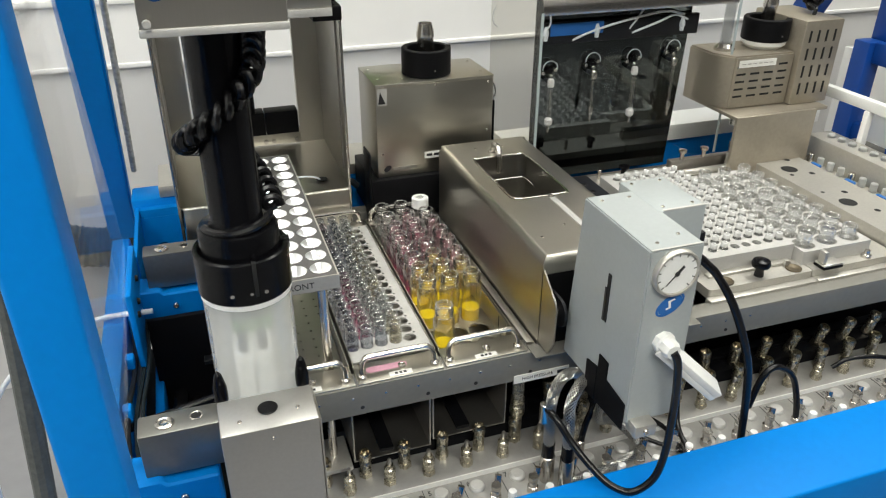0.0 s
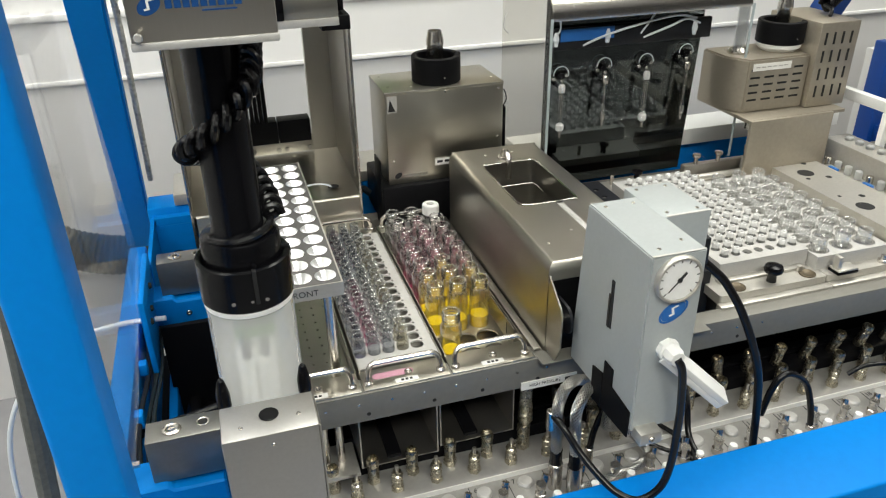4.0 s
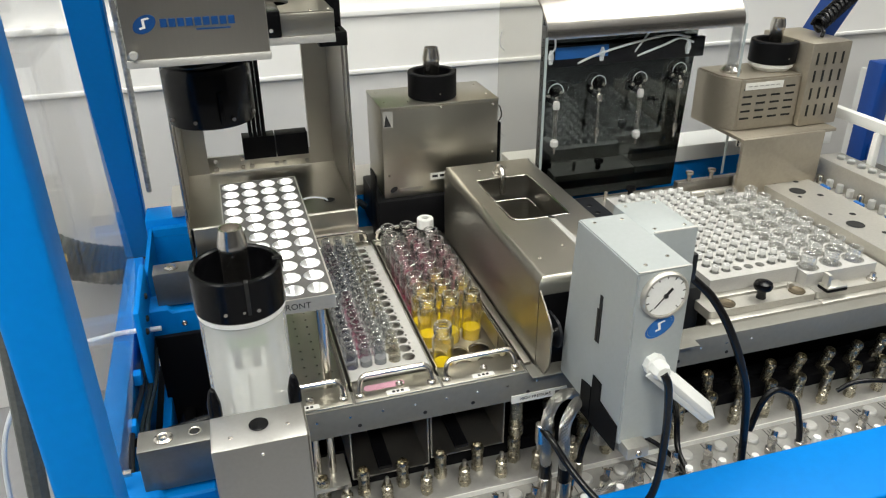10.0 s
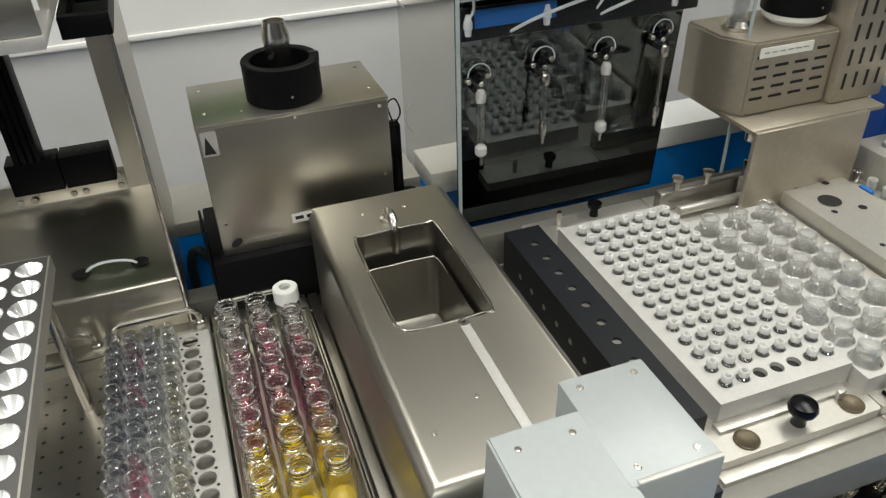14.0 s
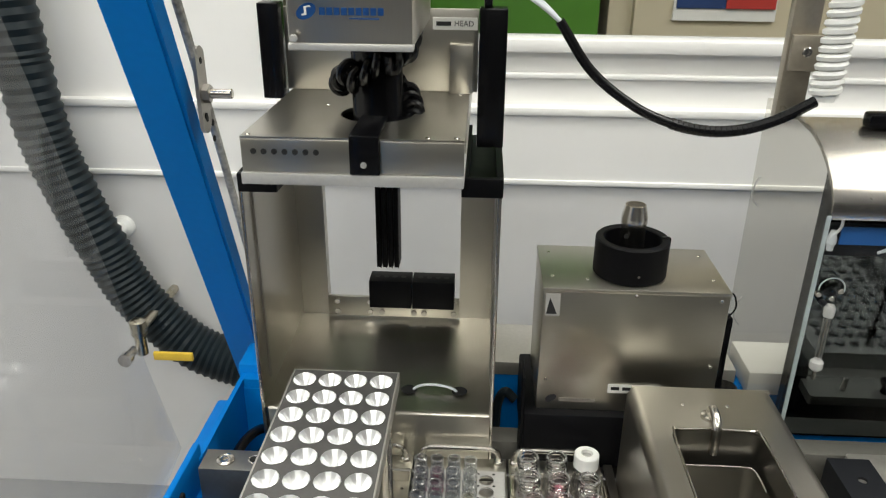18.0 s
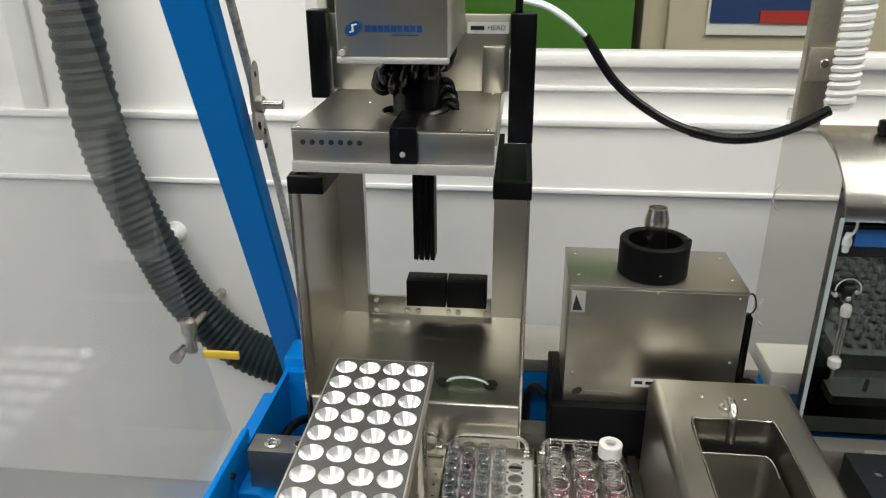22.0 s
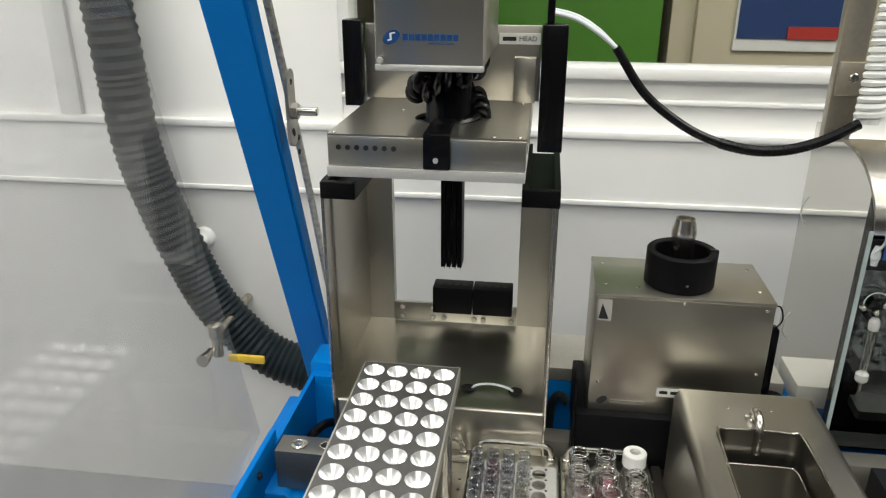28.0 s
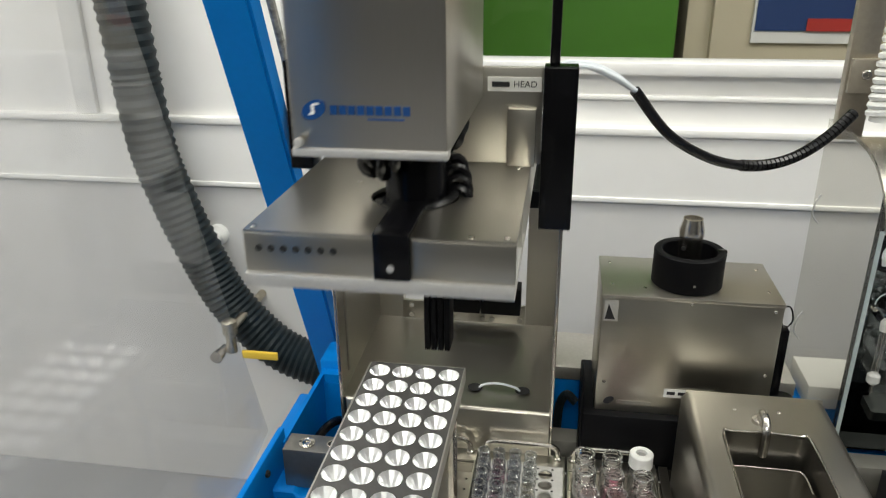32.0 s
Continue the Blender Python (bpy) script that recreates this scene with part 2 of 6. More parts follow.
RED = material("red_print", (0.45, 0.04, 0.03), 0.5, 0.0, 0.1, 20)
NAVY = material("navy_print", (0.02, 0.05, 0.16), 0.5, 0.0, 0.1, 20)
BRASS = material("nickel_fitting", (0.50, 0.46, 0.37), 0.28, 1.0, 0.1, 120, rough_vary=0.06)
STRIP = material("worn_pale_strip", (0.42, 0.41, 0.385), 0.5, 0.1, 0.75, 30)
SPIRALW = material("white_spiral_plastic", (0.80, 0.80, 0.78), 0.35, 0.0, 0.03, 60)
BORE = material("tarnished_bronze", (0.13, 0.105, 0.07), 0.45, 0.6, 0.25, 120)
ENDBAR = material("dark_machined_steel", (0.235, 0.23, 0.215), 0.36, 0.85, 0.08, 40, 0.04, 400)
OCHRE = material("yellow_tape", (0.70, 0.47, 0.05), 0.4, 0.0, 0.08, 60)
HOSE = material("grey_corrugated_plastic", (0.012, 0.018, 0.022), 0.42, 0.0, 0.12, 60, ior=1.25)
TUBING = material("white_ptfe_tubing", (0.72, 0.76, 0.80), 0.3, 0.0, 0.04, 60)
BRAID = material("braided_steel_wire", (0.46, 0.45, 0.42), 0.3, 0.9, 0.3, 420)
FITPANEL = material("pale_grey_panel", (0.38, 0.37, 0.35), 0.4, 0.35, 0.08, 40, 0.08, 500)
GLOW = material("light_diffuser", (1.0, 0.97, 0.93), 0.5, 0.0, 0.0, emit=3.0)


# ---- mesh helpers ----
ORIGIN = {}


def thing(name, at, label, category, group="", kind=""):
    ob = new(name)
    ob.empty_display_size = 0.02
    ob.location = at
    ORIGIN[ob] = Vector(at)
    return tagged(ob, label, category, group, kind)


def part(name, bm, mat, parent, label="", sharp=35):
    me = bpy.data.meshes.new(name)
    if parent is not None:
        bmesh.ops.translate(bm, verts=bm.verts, vec=-ORIGIN[parent])
    bm.to_mesh(me)
    bm.free()
    me.materials.append(mat)
    me.shade_smooth()
    me.set_sharp_from_angle(angle=radians(sharp))
    ob = new(name, me)
    if parent is not None:
        ob.parent = parent
        ORIGIN[ob] = ORIGIN[parent]
    return tagged(ob, label)


def struct(name, bm, mat, label, category):
    """A piece of the setting: one top-level mesh."""
    ob = part(name, bm, mat, None)
    ORIGIN[ob] = Vector((0, 0, 0))
    return tagged(ob, label, category, "", "structure")


def box(x0, x1, y0, y1, z0, z1, bevel=0.0, seg=2, bm=None):
    b = bmesh.new()
    bmesh.ops.create_cube(b, size=1)
    bmesh.ops.scale(b, verts=b.verts, vec=(x1 - x0, y1 - y0, z1 - z0))
    bmesh.ops.translate(b, verts=b.verts, vec=((x0 + x1) / 2, (y0 + y1) / 2, (z0 + z1) / 2))
    if bevel:
        bmesh.ops.bevel(b, geom=b.edges[:], offset=bevel, segments=seg, affect="EDGES", profile=0.5)
    return merge(bm, b)


def merge(bm, b):
    if bm is None:
        return b
    me = bpy.data.meshes.new("tmp")
    b.to_mesh(me)
    b.free()
    bm.from_mesh(me)
    bpy.data.meshes.remove(me)
    return bm


def turned(profile, at=(0, 0, 0), axis="z", seg=24, bm=None):
    """A turned body: profile of (radius, height) from end to end; a radius of 0 closes it."""
    b = bmesh.new()
    rings = []
    for r, h in profile:
        if r <= 1e-6:
            rings.append([b.verts.new((0, 0, h))])
        else:
            rings.append([b.verts.new((r * math.cos(2 * math.pi * i / seg), r * math.sin(2 * math.pi * i / seg), h)) for i in range(seg)])
    for p, q in zip(rings, rings[1:]):
        for i in range(seg):
            j = (i + 1) % seg
            if len(p) == 1 and len(q) > 1:
                b.faces.new((p[0], q[i], q[j]))
            elif len(q) == 1 and len(p) > 1:
                b.faces.new((p[i], q[0], p[j]))
            elif len(p) > 1:
                b.faces.new((p[i], q[i], q[j], p[j]))
    bmesh.ops.recalc_face_normals(b, faces=b.faces)
    turn = {"z": pose(0, 0, 0), "y": pose(0, 0, 0, 90, 0, 0), "-y": pose(0, 0, 0, 90, 0, 0), "x": pose(0, 0, 0, 0, 90, 0)}[axis]
    bmesh.ops.transform(b, matrix=Matrix.Translation(at) @ turn, verts=b.verts)
    return merge(bm, b)


def rod(r, h, at, axis="z", seg=20, chamfer=0.0, bm=None):
    c = chamfer
    prof = [(0, 0), (r - c, 0), (r, c), (r, h - c), (r - c, h), (0, h)] if c else [(0, 0), (r, 0), (r, h), (0, h)]
    return turned(prof, at, axis, seg, bm)


def ring(r0, r1, h, at, axis="z", seg=28, bm=None):
    c = min(0.0012, h * 0.2)
    return turned([(r0, 0), (r1 - c, 0), (r1, c), (r1, h - c), (r1 - c, h), (r0 + c, h), (r0, h - c), (r0, 0)], at, axis, seg, bm)


def spline(points, n=10):
    """Points on a smooth line through the given ones."""
    p = [Vector(q) for q in points]
    p = [2 * p[0] - p[1]] + p + [2 * p[-1] - p[-2]]
    out = []
    for i in range(1, len(p) - 2):
        for k in range(n):
            t = k / n
            a, b, c, d = p[i - 1], p[i], p[i + 1], p[i + 2]
            out.append(0.5 * ((2 * b) + (c - a) * t + (2 * a - 5 * b + 4 * c - d) * t * t + (3 * b - a - 3 * c + d) * t ** 3))
    return out + [p[-2]]


def pipe(points, r, n=10, seg=12, ribs=0.0, rib_every=2, bm=None, smooth=True):
    """A round pipe along a line; ribs: how far every other ring stands proud."""
    line = spline(points, n) if smooth else [Vector(q) for q in points]
    b = bmesh.new()
    prev, rings = None, []
    for i, q in enumerate(line):
        d = (line[min(i + 1, len(line) - 1)] - line[max(i - 1, 0)]).normalized()
        if prev is None:
            u = d.orthogonal().normalized()
        else:
            u = (prev - d * prev.dot(d)).normalized()
        prev = u
        v = d.cross(u)
        rr = r + (ribs if (i // rib_every) % 2 else 0)
        rings.append([b.verts.new(q + rr * (u * math.cos(2 * math.pi * k / seg) + v * math.sin(2 * math.pi * k / seg))) for k in range(seg)])
    for p, q in zip(rings, rings[1:]):
        for k in range(seg):
            j = (k + 1) % seg
            b.faces.new((p[k], p[j], q[j], q[k]))
    b.faces.new(rings[0][::-1])
    b.faces.new(rings[-1])
    return merge(bm, b)


def holed_plate(x0, x1, y0, y1, z0, z1, holes, seg=16, bm=None):
    """A plate with a grid of round holes: holes is (columns' xs, rows' ys, radius); the cells meet half-way between holes."""
    xs, ys, r = holes
    b = bmesh.new()
    cx = [x0] + [(a + c) / 2 for a, c in zip(xs, xs[1:])] + [x1]
    cy = [y0] + [(a + c) / 2 for a, c in zip(ys, ys[1:])] + [y1]
    for i, x in enumerate(xs):
        for j, y in enumerate(ys):
            outer_t, inner_t, inner_b = [], [], []
            for k in range(seg):
                a = 2 * math.pi * (k + 0.5) / seg
                c, s = math.cos(a), math.sin(a)
                inner_t.append(b.verts.new((x + r * c, y + r * s, z1)))
                inner_b.append(b.verts.new((x + r * c, y + r * s, z0)))
                fx = (cx[i + 1] - x if c > 0 else x - cx[i]) / max(abs(c), 1e-6)
                fy = (cy[j + 1] - y if s > 0 else y - cy[j]) / max(abs(s), 1e-6)
                f = min(fx, fy)
                outer_t.append(b.verts.new((x + f * c, y + f * s, z1)))
            for k in range(seg):
                m = (k + 1) % seg
                b.faces.new((inner_t[k], outer_t[k], outer_t[m], inner_t[m]))
                b.faces.new((inner_b[k], inner_t[k], inner_t[m], inner_b[m]))
                p, q = outer_t[k].co, outer_t[m].co
                if abs(p.x - q.x) > 1e-7 and abs(p.y - q.y) > 1e-7:
                    gx = p.x if abs(p.x - cx[i]) < 1e-6 or abs(p.x - cx[i + 1]) < 1e-6 else q.x
                    gy = p.y if abs(p.y - cy[j]) < 1e-6 or abs(p.y - cy[j + 1]) < 1e-6 else q.y
                    b.faces.new((outer_t[k], b.verts.new((gx, gy, z1)), outer_t[m]))
    v = [b.verts.new(c) for c in ((x0, y0, z0), (x1, y0, z0), (x1, y1, z0), (x0, y1, z0), (x0, y0, z1), (x1, y0, z1), (x1, y1, z1), (x0, y1, z1))]
    for f in ((0, 1, 5, 4), (1, 2, 6, 5), (2, 3, 7, 6), (3, 0, 4, 7)):
        b.faces.new([v[k] for k in f])
    return merge(bm, b)


def writing(text, size, m, parent, mat=None, name="lettering"):
    """Flat lettering in Blender's own font, laid by the pose m (its text plane is x, y)."""
    cu = bpy.data.curves.new("lettering", "FONT")
    cu.body, cu.size, cu.extrude = text, size, 0.00015
    cu.align_x, cu.align_y = "CENTER", "CENTER"
    cu.resolution_u = 3
    ob = bpy.data.objects.new("tmp", cu)
    scene.collection.objects.link(ob)
    dg = bpy.context.evaluated_depsgraph_get()
    me = bpy.data.meshes.new_from_object(ob.evaluated_get(dg))
    bpy.data.objects.remove(ob)
    b = bmesh.new()
    b.from_mesh(me)
    bpy.data.meshes.remove(me)
    bmesh.ops.transform(b, matrix=m, verts=b.verts)
    return part(name, b, mat or INK, parent)


def screws(places, r, h, parent, axis="z", mat=None, name="screw"):
    for x, y, z in places:
        b = turned([(0, 0), (r, 0), (r, h * 0.6), (r * 0.8, h), (r * 0.45, h), (r * 0.4, h * 0.4), (0, h * 0.4)], (x, y, z), axis, 12)
        part(name, b, mat or POLISHED, parent)


def rounded_slab(x0, x1, y0, y1, z0, z1, r, seg=6, bm=None):
    """A slab with rounded upright corners."""
    b = bmesh.new()
    pts = []
    for cx, cy, a0 in ((x1 - r, y1 - r, 0), (x0 + r, y1 - r, 90), (x0 + r, y0 + r, 180), (x1 - r, y0 + r, 270)):
        for k in range(seg + 1):
            a = radians(a0 + 90 * k / seg)
            pts.append((cx + r * math.cos(a), cy + r * math.sin(a)))
    lo = [b.verts.new((x, y, z0)) for x, y in pts]
    hi = [b.verts.new((x, y, z1)) for x, y in pts]
    b.faces.new(lo[::-1])
    b.faces.new(hi)
    for i in range(len(pts)):
        j = (i + 1) % len(pts)
        b.faces.new((lo[i], lo[j], hi[j], hi[i]))
    return merge(bm, b)


def extruded(outline, axis, a0, a1, bm=None):
    """A flat outline pushed along an axis from a0 to a1; outline in (y, z) for x, (x, z) for y, (x, y) for z."""
    b = bmesh.new()
    def at(p, a):
        return {"x": (a, p[0], p[1]), "y": (p[0], a, p[1]), "z": (p[0], p[1], a)}[axis]
    lo = [b.verts.new(at(p, a0)) for p in outline]
    hi = [b.verts.new(at(p, a1)) for p in outline]
    b.faces.new(lo)
    b.faces.new(hi[::-1])
    for i in range(len(outline)):
        j = (i + 1) % len(outline)
        b.faces.new((lo[i], hi[i], hi[j], lo[j]))
    bmesh.ops.recalc_face_normals(b, faces=b.faces)
    return merge(bm, b)


def tube_sheet(x0, x1, y0, y1, z0, z1, t, axis, bm=None):
    """An open square duct of wall thickness t along the axis."""
    b = bm
    if axis == "y":
        b = box(x0, x1, y0, y1, z1 - t, z1, 0, bm=b)
        b = box(x0, x1, y0, y1, z0, z0 + t, 0, bm=b)
        b = box(x0, x0 + t, y0, y1, z0 + t, z1 - t, 0, bm=b)
        b = box(x1 - t, x1, y0, y1, z0 + t, z1 - t, 0, bm=b)
    return b


# ---- the room and the enclosure's walls ----
struct("floor", box(-3, 4, -3, 4, -0.05, 0.0), FLOORM, "grey laboratory floor", "floor")
struct("ceiling", box(-3, 4, -3, 4, 2.6, 2.7), CEIL, "white laboratory ceiling", "ceiling")
struct("wall_west", box(-3.1, -3.0, -3, 4, 0, 2.6), DARKROOM, "plain painted laboratory wall", "wall")
struct("wall_east", box(4.0, 4.1, -3, 4, 0, 2.6), DARKROOM, "plain painted laboratory wall", "wall")
struct("wall_south", box(-3, 4, -3.1, -3.0, 0, 2.6), ROOMDARK, "unseen wall behind the camera, dark to keep reflections dark", "wall")
struct("wall_far", box(-3, 4, 4.0, 4.1, 0, 2.6), CREAM, "cream laboratory wall behind the window", "wall")

# back wall of the bay: grey lower panel, white band, stepped ledges, then the window
struct("wall_lower", box(-1.45, 2.4, 1.505, 1.56, 0.34, 1.003), WALLG, "smooth pale grey lower wall panel of the bay", "wall panel")
struct("wall_band", box(-1.45, 2.4, 1.500, 1.56, 1.012, 1.117), WALLW, "white wall band above the grey panel", "wall panel")
struct("trim_low", box(-1.45, 2.4, 1.4965, 1.56, 1.003, 1.012, 0.002), WALLW, "thin white ledge along the back wall", "ledge")
struct("trim_mid", box(-1.45, 2.4, 1.493, 1.56, 1.117, 1.130, 0.003), WALLW, "white ledge along the back wall", "ledge")
struct("wall_upper", box(-0.15, 2.4, 1.515, 1.56, 1.130, 1.172), WALLW, "white panel under the window ledge", "wall panel")
struct("trim_high", box(-0.15, 2.4, 1.507, 1.56, 1.172, 1.180, 0.002), WALLW, "narrow white ledge under the window", "ledge")
struct("wall_sill_panel", box(-0.15, 2.4, 1.522, 1.56, 1.180, 1.212), WALLW, "white panel below the window frame", "wall panel")
sill = thing("window_1", (0.9, 1.53, 1.222), "wide window with a white frame onto the next room", "window", kind="structure")
part("window_sill", box(-0.15, 2.4, 1.50, 1.56, 1.212, 1.232, 0.003), WALLW, sill, "white window sill")
part("window_frame", box(-0.15, -0.13, 1.50, 1.56, 1.232, 2.6, 0.003), WALLW, sill, "white upright of the window frame")
pane = part("pane", box(-0.13, 2.4, 1.535, 1.54, 1.232, 2.6), ACRYL, sill, "clear window pane")
pane.visible_shadow = False
struct("wall_left_of_window", box(-1.45, -0.15, 1.508, 1.56, 1.130, 2.6), WALLW, "white wall panel beside the window", "wall panel")
struct("wall_side", box(-1.5, -1.45, -0.5, 1.56, 0.0, 2.6), WALLW, "white side wall of the bay", "wall panel")
struct("bay_floor", box(-1.45, 2.4, 0.9, 1.56, 0.30, 0.34), FLOORM, "grey low shelf behind the machine", "shelf")
struct("wall_pilaster", box(-0.66, -0.62, 1.497, 1.508, 1.130, 2.6, 0.002), WALLW, "white upright strip on the back wall", "trim")

# what the window shows
board = thing("green_board", (0.2, 2.3, 0.0), "large green board beyond the window", "board")
part("panel", box(-0.2, 0.47, 2.30, 2.33, 0.0, 2.2, 0.004), GREEN, board)
cup = thing("cupboard", (1.3, 2.3, 0.0), "cream cupboard in the room beyond the window", "cupboard")
part("carcass", box(0.50, 2.3, 2.36, 2.8, 0.0, 2.2, 0.004), CREAM, cup)
part("door", box(0.56, 1.5, 2.33, 2.36, 0.05, 2.15, 0.004), CREAM, cup)
post = thing("poster", (0.78, 2.32, 1.3), "printed poster with a dark picture and red stripe", "poster")
part("sheet", box(0.654, 0.905, 2.318, 2.33, 1.165, 1.6), LABEL, post)
part("picture", box(0.66, 0.90, 2.314, 2.318, 1.195, 1.6), NAVY, post, "navy printed picture")
part("stripe", box(0.78, 0.90, 2.310, 2.314, 1.195, 1.225), RED, post, "red printed stripe")
for x, y, w, h in [(a[0], a[1], a[3], a[4]) for a in LAMPS]:
    cl = thing("ceiling_light", (x, y, 2.6), "white rectangular ceiling light, switched on", "ceiling light", "ceiling lights")
    part("frame", box(x - w / 2 - 0.02, x + w / 2 + 0.02, y - h / 2 - 0.02, y + h / 2 + 0.02, 2.55, 2.6, 0.004), WHITE, cl)
    part("diffuser", box(x - w / 2, x + w / 2, y - h / 2, y + h / 2, 2.535, 2.55, 0.002), GLOW, cl, "glowing diffuser")


# ---- the machine's frame ----
frame_body = thing("machine_frame", (0.5, 0.8, 0.0), "bright blue powder-coated machine frame on the floor", "machine frame")
part("base", box(-0.08, 1.25, 0.47, 1.1, 0.0, 0.60, 0.004), CHAR, frame_body, "dark machine base under the deck")
part("front_rail", box(-0.052, 1.35, 0.395, 0.482, 0.745, 0.812, 0.003, 3), BLUE, frame_body)
part("front_panel", box(-0.052, 1.35, 0.400, 0.480, 0.05, 0.745, 0.003), BLUE, frame_body)
part("back_rail", box(-0.09, 0.48, 1.075, 1.125, 0.80, 0.918, 0.003), BLUE, frame_body)
part("back_rail", box(0.4805, 1.12, 1.075, 1.125, 0.80, 0.913, 0.003), BLUE, frame_body)
part("side_rail", box(-0.130, -0.104, 0.45, 1.10, 0.80, 0.85, 0.004), BLUE, frame_body)
part("left_panel", box(-0.124, -0.112, 0.49, 1.08, 0.05, 0.80), BLUE, frame_body)
for y in (0.60, 0.695, 0.79):
    part("rail_lug", box(-0.104, -0.094, y, y + 0.014, 0.826, 0.842, 0.002), BLUE, frame_body)
part("inner_rail", box(-0.085, -0.074, 0.60, 0.90, 0.70, 0.752, 0.002), BLUE, frame_body)
# added black sheet stands for the shade down in this gap
part("shade_sheet", box(-0.115, 0.10, 0.49, 1.07, 0.66, 0.665), MATT, frame_body, "black sheet added for the shade under the deck edge")
part("near_post", box(-0.090, -0.056, 0.385, 0.424, 0.0, 1.95, 0.004, 3), BLUE, frame_body)
b = extruded([(1.240, 0.78), (1.268, 0.78), (0.883, 1.47), (0.855, 1.47)], "x", -0.030, 0.014)
bmesh.ops.transform(b, matrix=pose(-0.116, 0, 0.86, 0, 4.0, 0) @ pose(0, 0, -0.86), verts=b.verts)
bmesh.ops.bevel(b, geom=b.edges[:], offset=0.003, segments=2, affect="EDGES")
strut = part("back_post", b, BLUE, frame_body)
for z, dy in ((1.232, 0.0), (1.222, 0.010), (1.206, 0.004)):
    y = 1.195 - (z - 0.86) * 0.34 / 0.61 + 0.010 + dy
    part("post_hole", rod(0.0030, 0.0009, (-0.1025 + 0.014 + (z - 0.86) * 0.07, y, z), "x", 12), HOLE_SHADE, frame_body, "small round hole")
# right side of the machine frame, kept apart for its shaded blue
rack_frame = thing("right_frame", (1.35, 1.2, 0.0), "right side of the blue machine frame, shade put into its colour", "frame")
part("back_post", box(1.33, 1.37, 1.18, 1.22, 0.0, 1.018, 0.003), BLUE_SHADED, rack_frame)
part("upper_post", box(1.372, 1.410, 1.18, 1.22, 0.97, 1.9, 0.003), BLUE_SHADED, rack_frame)
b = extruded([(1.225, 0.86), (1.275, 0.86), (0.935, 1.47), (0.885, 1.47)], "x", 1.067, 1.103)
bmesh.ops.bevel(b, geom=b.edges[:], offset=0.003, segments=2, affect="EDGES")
part("strut", b, BLUE_SHADED, rack_frame)
part("upper_rail", box(1.41, 1.9, 1.185, 1.215, 1.06, 1.10, 0.003), BLUE_SHADED, rack_frame)
part("cross_rail", box(1.345, 1.375, 0.45, 1.18, 0.975, 1.018, 0.003), BLUE_SHADED, rack_frame)
part("side_rail", box(1.34, 1.38, 0.45, 1.18, 0.80, 0.85, 0.004), BLUE_SHADED, rack_frame)
# blue brackets that carry the two beams' ends
for y in (0.562, 0.900):
    br = extruded([(-0.105, 0.80), (-0.01, 0.80), (-0.01, 0.868), (-0.055, 0.868), (-0.06, 0.874), (-0.105, 0.874)], "y", y - 0.018, y + 0.022)
    bmesh.ops.bevel(br, geom=br.edges[:], offset=0.002, segments=1, affect="EDGES")
    part("beam_bracket", br, BLUE, frame_body)
    screws([(-0.043, y - 0.018, 0.85), (-0.088, y - 0.018, 0.85)], 0.004, 0.003, frame_body, "y")
trough = box(-0.086, -0.081, 0.922, 1.09, 0.78, 0.906)
box(-0.081, -0.020, 1.060, 1.066, 0.78, 0.895, bm=trough)
box(-0.080, -0.022, 1.0605, 1.0745, 0.8955, 0.907, bm=trough)
part("corner_trough", trough, BLUE, frame_body, "open blue corner trough")
gus = box(-0.090, -0.083, 0.80, 0.93, 0.82, 0.92, 0.002)
part("gusset", gus, BLUE, frame_body)
# dark screw shapes stand in for the gusset's three holes
screws([(-0.083, 0.873, 0.902), (-0.083, 0.848, 0.884), (-0.083, 0.827, 0.878)], 0.004, 0.003, frame_body, "x", HOLE_SHADE)

side_cab = thing("side_cabinet", (1.55, 0.9, 0.0), "pale grey panelled cabinet beside the machine", "cabinet")
for y0, y1 in ((0.35, 0.72), (0.724, 1.06), (1.064, 1.40)):
    part("side_panel", box(1.50, 1.52, y0, y1, 0.0, 0.95, 0.002), WALLG, side_cab, "pale grey cabinet panel")
part("top_plate", box(1.50, 1.95, 0.35, 1.17, 0.952, 0.964, 0.001), DULL, side_cab, "grey cabinet top")
part("white_plate", box(1.53, 1.80, 0.86, 1.10, 0.9645, 0.970, 0.001), WHITE, side_cab, "white plate on the cabinet")
panel = thing("side_screen", (-0.07, 0.7, 0.8), "clear acrylic side screen in the blue frame", "acrylic screen")
s1 = part("sheet", extruded([(0.426, 0.865), (0.66, 0.872), (0.905, 0.932), (0.812, 1.224), (0.60, 1.90), (0.426, 1.90)], "x", -0.094, -0.0905), SCREEN, panel)
s1.visible_shadow = False
for k, (x, z, r) in enumerate(((-0.098, 0.842, 0.0032), (-0.090, 0.836, 0.0026), (-0.082, 0.845, 0.0022))):
    lead = thing("side_cable", (x, 0.88, z), "thin grey cable along the inside of the blue rail", "cable", "side cables")
    part("sheath", pipe([(x, 0.89, z - 0.01), (x + 0.003, 0.80, z - 0.018), (x - 0.002, 0.70, z - 0.012), (x + 0.002, 0.61, z - 0.02), (x, 0.55, z - 0.05)], r, 10, 8), HOSE if k else CHAR, lead)
lt = thing("guide_tube", (-0.100, 0.76, 0.78), "slim grey tube along the inside of the blue panel", "tube")
part("tube", pipe([(-0.101, 0.94, 0.782), (-0.099, 0.85, 0.780), (-0.097, 0.76, 0.781), (-0.096, 0.62, 0.780)], 0.0042, 8, 10), DULL, lt)
